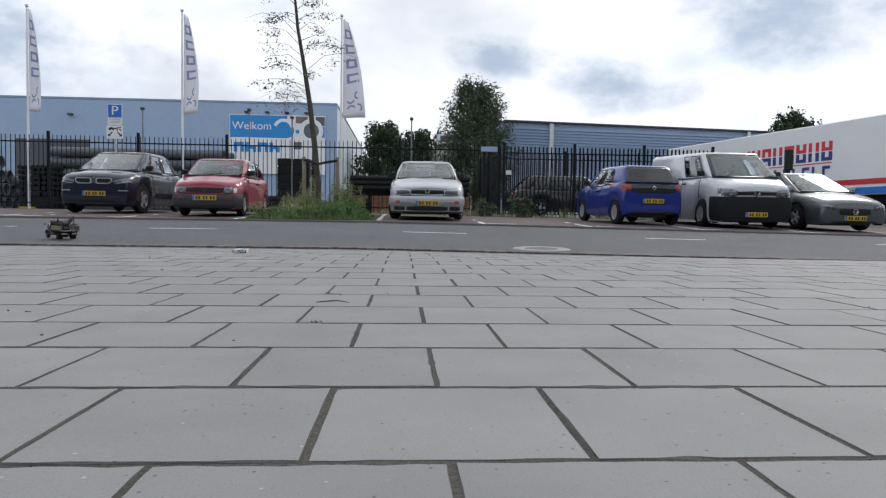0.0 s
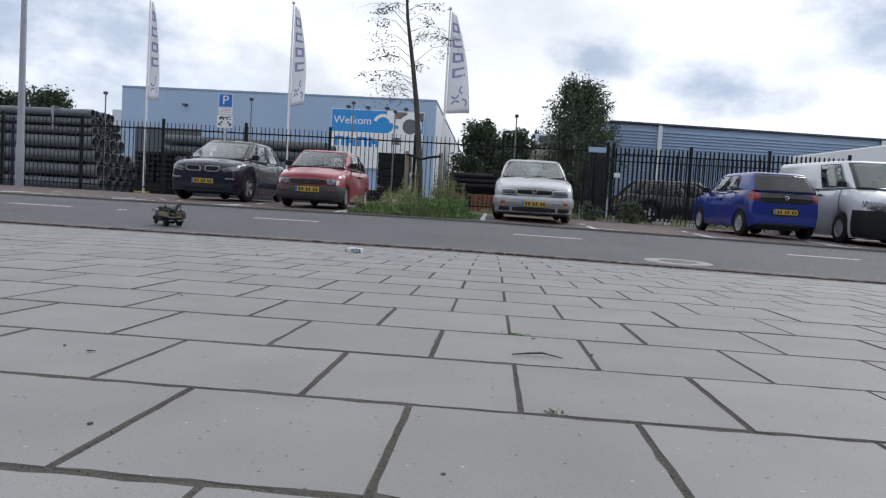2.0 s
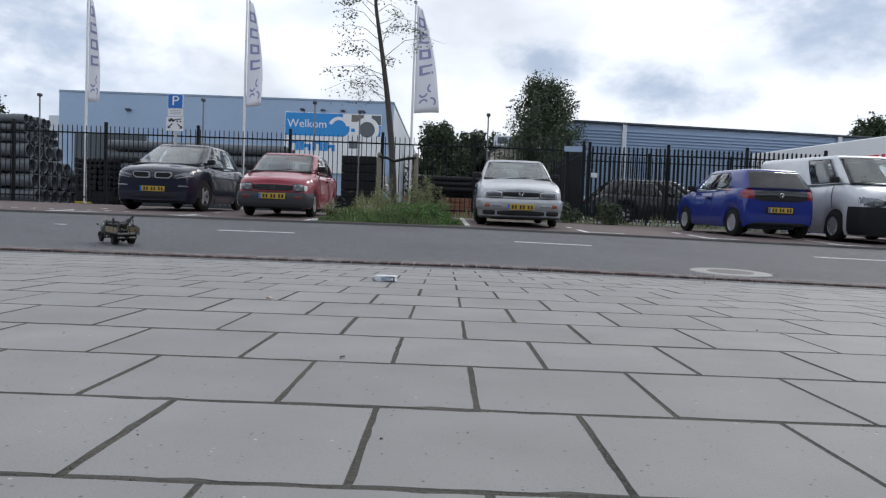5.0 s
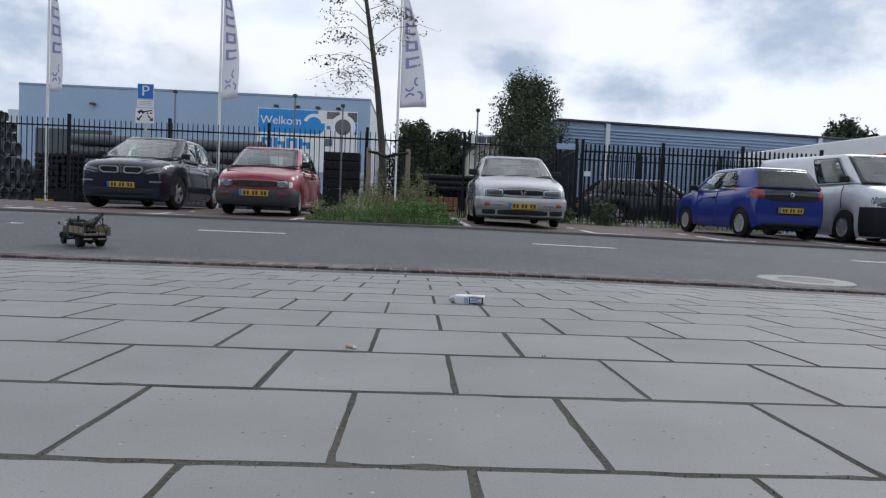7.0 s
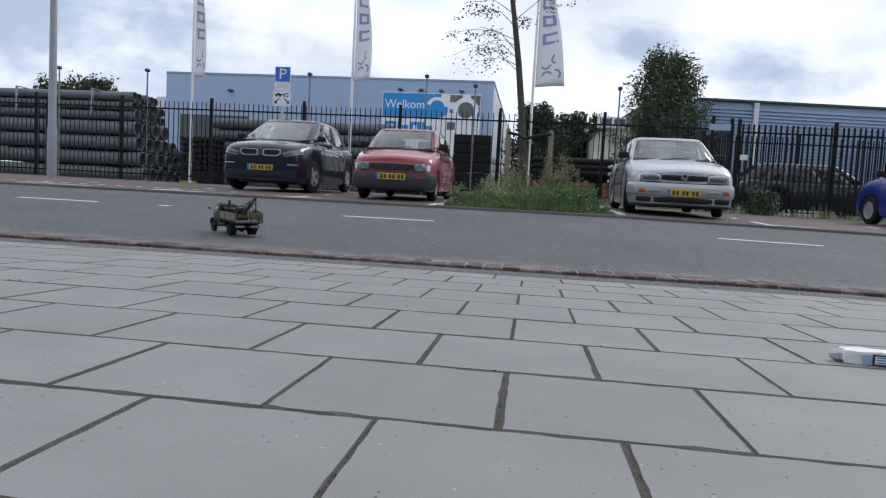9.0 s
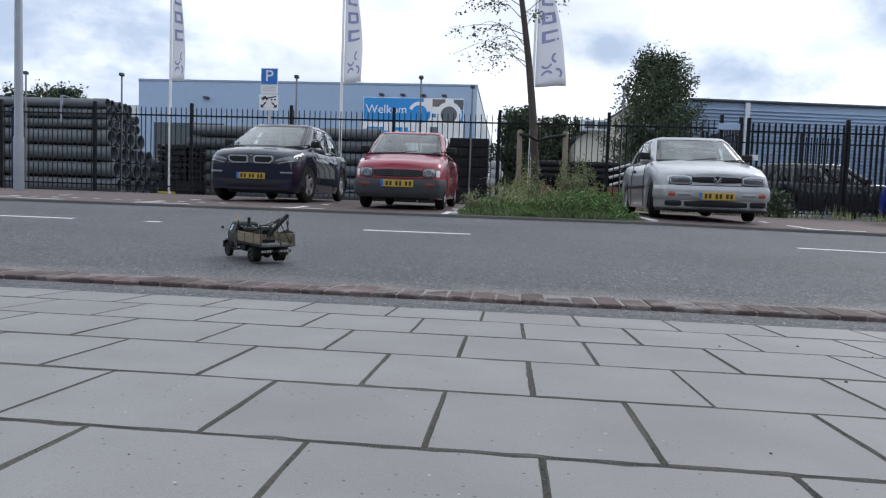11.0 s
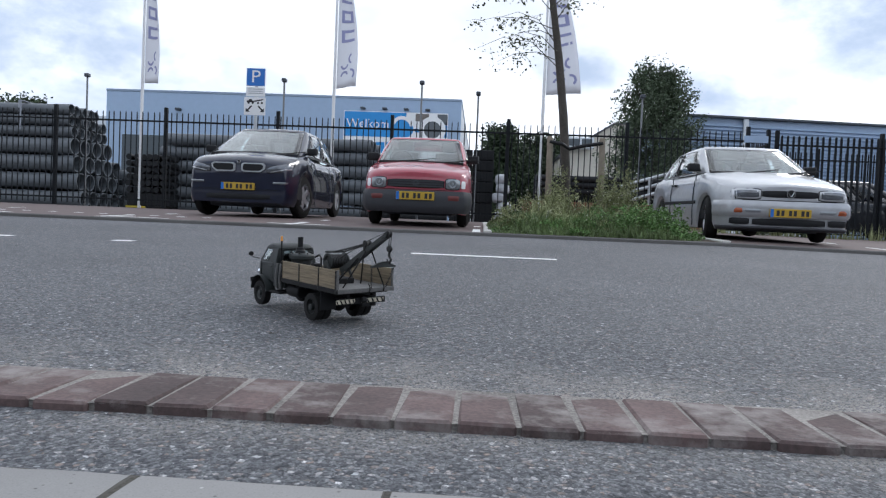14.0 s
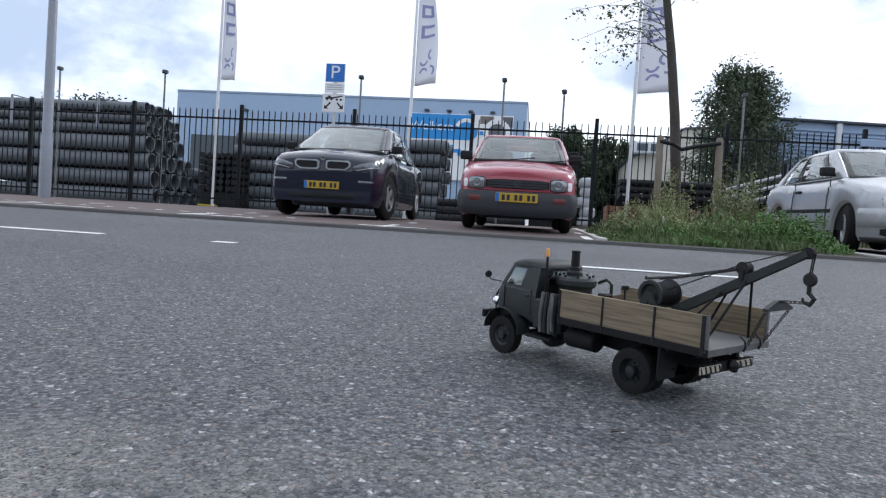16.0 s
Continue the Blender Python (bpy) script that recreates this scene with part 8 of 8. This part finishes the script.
def build_litter():
    m = thing("manhole_cover", pose(2.2, 8.03, ground_z(2.2, 8.03) - 0.004, 2.1, 0, 0), "round iron manhole cover in a pale concrete ring", "manhole")
    bm = bmesh.new()
    lathe(bm, [(0.345, 0.0), (0.335, 0.006), (0.20, 0.006), (0.195, 0.0)], "Z", 40)
    part("ring", bm, M_MANHOLE, m)
    bm = bmesh.new()
    lathe(bm, [(0.19, 0.0), (0.19, 0.005), (0.0, 0.005)], "Z", 40)
    part("lid", bm, M_IRON, m)
    # crumpled drink carton lying on the tiles
    c = thing("crumpled_wrapper", pose(-0.63, 5.29, ground_z(0, 5.29), 0, 0, -8), "crumpled white and blue wrapper lying on the tiles", "litter")
    bm = bmesh.new()
    vs = box(bm, -0.045, 0.055, -0.02, 0.02, 0.001, 0.03, 0.004, seg=2)
    bmesh.ops.subdivide_edges(bm, edges=list(bm.edges), cuts=2, use_grid_fill=True)
    for v in bm.verts:
        k = noise.noise_vector(v.co * 60)
        v.co += k * 0.005
        v.co.z = max(v.co.z, 0.0005) * (1 - 3 * max(0, -v.co.x - 0.02))
    part("carton", bm, M_SIGNW, c)
    o = part("label_panel", boxbm(0.005, 0.052, -0.0285, -0.0255, 0.004, 0.026, 0.001), M_INK, c, "dark-edged label")
    part("label_face", boxbm(0.009, 0.047, -0.0297, -0.0287, 0.007, 0.023), M_SIGNW, o)
    for k, x1 in enumerate((0.040, 0.034, 0.042)):
        part("print_bar", boxbm(0.012, x1, -0.0304, -0.0298, 0.0195 - k * 0.005, 0.0215 - k * 0.005), M_BLUE, o)
    part("blue_print", boxbm(-0.012, 0.003, -0.0280, -0.0250, 0.006, 0.024), M_PANEL, c, "pale blue printed band")
    bm = bmesh.new()
    lathe(bm, [(0.0, -0.068), (0.006, -0.066), (0.014, -0.055), (0.016, -0.045), (0.0, -0.036)], "X", 7, pose(0, 0, 0.014))
    part("torn_end", bm, M_GALV, c)
    # stubs of cigarettes in the joints
    for k, (x, y, rz, ln) in enumerate(((-0.940, 4.365, -42, 0.020),)):
        b = thing("cigarette_stub", pose(x, y, ground_z(x, y) + 0.0045, 0, 0, rz), "crushed cigarette stub with a cork-coloured filter", "litter")
        bm = bmesh.new()
        lathe(bm, [(0.0, -ln * 0.5), (0.004, -ln * 0.5), (0.0046, 0), (0.004, ln * 0.5), (0.0, ln * 0.5)], "X", 10)
        part("filter", bm, M_BUTT, b, smooth=0.8)
        bm = bmesh.new()
        lathe(bm, [(0.0, ln * 0.5), (0.0038, ln * 0.5), (0.0028, ln * 0.75), (0.001, ln * 0.95), (0.0, ln * 0.95)], "X", 8)
        part("burnt_paper", bm, M_SIGNW, b)
    tw = thing("twig", pose(0.365, 2.285, 0.004, 0, 0, 4), "thin dry twig lying on the tiles", "twig")
    bm = bmesh.new()
    chain_tube(bm, [(-0.05, -0.008, 0), (-0.02, 0.004, 0.001), (0.01, 0.006, 0.003), (0.045, -0.016, 0.0)], [0.0012, 0.002, 0.002, 0.001], 6)
    part("stem", bm, M_BARK, tw)
    for k, (x, y, rz, ln) in enumerate(((-0.382, 2.052, 20, 0.007), (-0.547, 3.457, 70, 0.009), (0.369, 2.47, 0, 0.005), (-3.425, 7.93, 35, 0.012), (-3.60, 8.42, 80, 0.010))):
        lf = thing("dead_leaf", pose(x, y, ground_z(x, y) + 0.002, 0, 0, rz), "small dark curled leaf lying on the ground", "leaf litter", "dead leaves")
        bm = bmesh.new()
        pts = [[bm.verts.new((ln * (2 * i / 5 - 1), ln * 0.45 * j * math.sin(math.pi * (i + 0.4) / 5.8), 0.25 * ln * abs(j) * (0.6 + 0.4 * math.sin(i * 1.2)))) for j in (-1, 0, 1)] for i in range(6)]
        for p, q in zip(pts, pts[1:]):
            for j in (0, 1):
                bm.faces.new((p[j], q[j], q[j + 1], p[j + 1]))
        o = part("blade", bm, M_BARK, lf, smooth=1.0)
        o.modifiers.new("thick", "SOLIDIFY").thickness = 0.0008
    for x, y, full in ((0.366, 1.915, 60), (0.325, 2.52, 150), (-2.11, 5.128, 25), (-0.55, 4.34, 25)):
        tuft = thing("moss_tuft", pose(x, y, ground_z(x, y) - 0.002), "small tuft of moss and grass growing from a tile joint", "moss", "tufts in the joints")
        rt = random.Random(int(x * 100))
        bm = bmesh.new()
        for _ in range(full):
            leaf(bm, Vector((rt.gauss(0, 0.00011 * full), rt.gauss(0, 0.004), rt.uniform(-0.001, 0.004))), rt.uniform(0.003, 0.007), rt)
        part("blades", bm, M_LUSH, tuft)
    rnd = random.Random(3)
    bm = bmesh.new()
    for _ in range(160):
        x, y = rnd.uniform(-6, 5), rnd.uniform(0.5, 6.9)
        s = rnd.uniform(0.0008, 0.0028)
        vs = box(bm, -s, s, -s * 0.8, s * 0.8, 0, s * 1.2)
        bmesh.ops.transform(bm, matrix=pose(x, y, ground_z(x, y), 0, 0, rnd.uniform(0, 90)), verts=vs)
    tagged(part("grit", bm, M_IRON), "loose dark grit and crumbs on the tiles", "grit", kind="stuff")
    bm = bmesh.new()
    for i in range(9):
        r = rnd.randint(3, 19)
        cx, cy = rnd.uniform(-4, 3), ROW0 + r * TILE
        for _ in range(rnd.randint(3, 7)):
            leaf(bm, Vector((cx + rnd.gauss(0, 0.02), cy + rnd.gauss(0, 0.004), ground_z(cx, cy) + 0.001)), rnd.uniform(0.005, 0.012), rnd)
    # crumbs of sand, soil and dead moss that fill the joints unevenly
    vs, fs = [], []
    for _ in range(80000):
        r = rnd.randint(0, 19)
        y = ROW0 + r * TILE
        x = rnd.uniform(-4.2, 2.8) - 0.45 * (y - 1.0)
        if rnd.random() < 0.45:
            c = round((x - COL0) / TILE - (0.0 if r % 2 == 0 else 0.5))
            x, y = COL0 + TILE * (c + (0.0 if r % 2 == 0 else 0.5)) + rnd.gauss(0, 0.0048), y + rnd.uniform(0, TILE)
        else:
            y += rnd.gauss(0, 0.0048)
        if y > 7.02 or noise.noise(Vector((x * 3.0, y * 3.0, 1.7))) < rnd.uniform(-0.6, 0.25):
            continue
        s, a = rnd.uniform(0.0008, 0.0026), rnd.uniform(0, 6.28)
        z = ground_z(x, min(y, 7.02))
        k = len(vs)
        for j in range(3):
            vs.append((x + s * math.cos(a + j * 2.1), y + s * math.sin(a + j * 2.1), z - 0.004))
        vs.append((x, y, z + s * rnd.uniform(-0.3, 0.7)))
        fs += [(k, k + 1, k + 3), (k + 1, k + 2, k + 3), (k + 2, k, k + 3)]
    me = bpy.data.meshes.new("crumbs")
    me.from_pydata(vs, [], fs)
    me.materials.append(M_DEBRIS)
    tagged(new("joint_crumbs", me), "dark crumbs of soil and dead moss in the tile joints", "soil crumbs", kind="stuff")
    tagged(part("joint_moss", bm, M_GRASS), "tufts of moss and grass in the tile joints", "moss", kind="stuff")


def build_place():
    far_building()
    corrugated_hall()
    fence_run(-30.0, 3.2, 22.0, 0.46, 2.78, 0.142, 0.022, 2.77, label="black steel bar fence with thicker posts")
    fence_run(3.86, 10.9, 22.0, 0.46, 2.72, 0.135, 0.045, 2.4, label="dark grey steel palisade fence with wide pales")
    gate = fence_run(0.0, 6.0, 0.0, 0.46, 2.74, 0.135, 0.035, 3.0, "gate", "dark steel bar gate leaf swung open into the yard")
    gate.matrix_world = pose(3.72, 22.1, 0, 0, 0, 89.2)
    fence_run(4.0, 13.0, 26.5, 0.38, 2.95, 0.16, 0.03, 3.0, label="second dark bar fence behind the first")
    pipe_stack("pipe_stack", -16.0, 6.9, 27.0, [(0.27, 6, 0.70, 0.35), (0.27, 6, 1.27, 0.2), (0.27, 5, 1.84, 0.1), (0.27, 4, 2.40, 0.0), (0.17, 6, 2.86, -0.1), (0.17, 6, 3.22, -0.15), (0.17, 5, 3.58, -0.2)], "tall stack of grey plastic pipes with open ends")
    pipe_stack("pipe_stack", -14.3, 6.0, 29.6, [(0.24, 4, 0.66, 0.0), (0.24, 4, 1.16, 0.1), (0.24, 3, 1.66, 0.0)], "lower stack of grey plastic pipes behind the tall one")
    pipe_stack("pipe_stack", -6.3, 6.3, 26.0, [(0.19, 4, 0.62 + 0.40 * k, 0.05 * (k % 2)) for k in range(6)], "stack of grey plastic pipes behind the parked cars")
    for x in (-20.78, -17.70):
        st = thing("strap", pose(x, 27.0, 0), "white strap over the tall pipe stack", "strap", "straps on the pipe stack")
        part("band", boxbm(-0.05, 0.05, -0.335, -0.305, 2.85, 3.79, 0.008), M_LAMPPOLE, st)
        part("top_band", boxbm(-0.05, 0.05, -0.30, 1.9, 3.765, 3.79, 0.008), M_LAMPPOLE, st)
    bp = thing("blue_post", pose(-15.9, 22.15, 0.42), "dark blue steel post beside the fence", "post")
    part("post", boxbm(-0.04, 0.04, -0.04, 0.04, 0, 2.3, 0.01), surf("navy_steel", (0.012, 0.02, 0.07), 0.5, bump=0), bp)
    zf = ground_z(-11, 22.4)
    flag_pole(-11.47, 22.45, zf, (0.62, 0.6, -0.75), "white flagpole with a narrow white banner flag")
    flag_pole(-6.63, 22.45, zf, (0.76, 1.5, -0.45), "white flagpole with a narrow white banner flag")
    flag_pole(-1.51, 22.45, zf, (0.92, 2.2, -0.1), "white flagpole with a broad white banner flag")
    for x, top in ((-15.64, 3.66), (-12.80, 3.66), (-7.83, 3.68), (-4.45, 3.72), (-3.08, 3.50), (0.81, 3.55)):
        lamp_post(x, 22.3, 0.4, top)
    lamp = street_lamp(-13.26, 19.0, ground_z(-13.26, 19))
    copy_thing(lamp, pose(-32.0, 36.0, 0.4, 0, 0, 90))
    parking_sign(-7.75, 20.1, ground_z(-7.7, 20.1))
    build_cars()
    young_tree(-1.57, 17.0, ground_z(-1.45, 17.0))
    big_tree(4.3, 34.7, 0.4, 7.5, 4.5, 36000, 0.115, 3, M_LEAF, "dense dark green tree in the yard")
    for i, (x, y, h, w) in enumerate(((-1.2, 64, 9.5, 6.6), (1.8, 68, 9.3, 6.2), (5.0, 72, 9.8, 5.4), (7.0, 64, 7.0, 6.0), (-0.2, 74, 7.4, 7.0), (37.6, 62, 11.2, 6), (40.5, 64, 10.4, 6), (-43, 62, 10.4, 8), (-48, 64, 10.2, 9))):
        big_tree(x, y, 0.4, h, w, 15000, 0.30, 20 + i, M_LEAF2, "dark leafy tree beyond the buildings", "trees beyond the yard", 0.05)
    build_marks()
    build_island()
    build_yard()
    tow_truck(pose(-3.316, 8.207, ground_z(-3.32, 8.21) + 0.001, -1.5, 1.5, 226))
    build_litter()
    build_paving()
    build_brick_channel()


build_place()
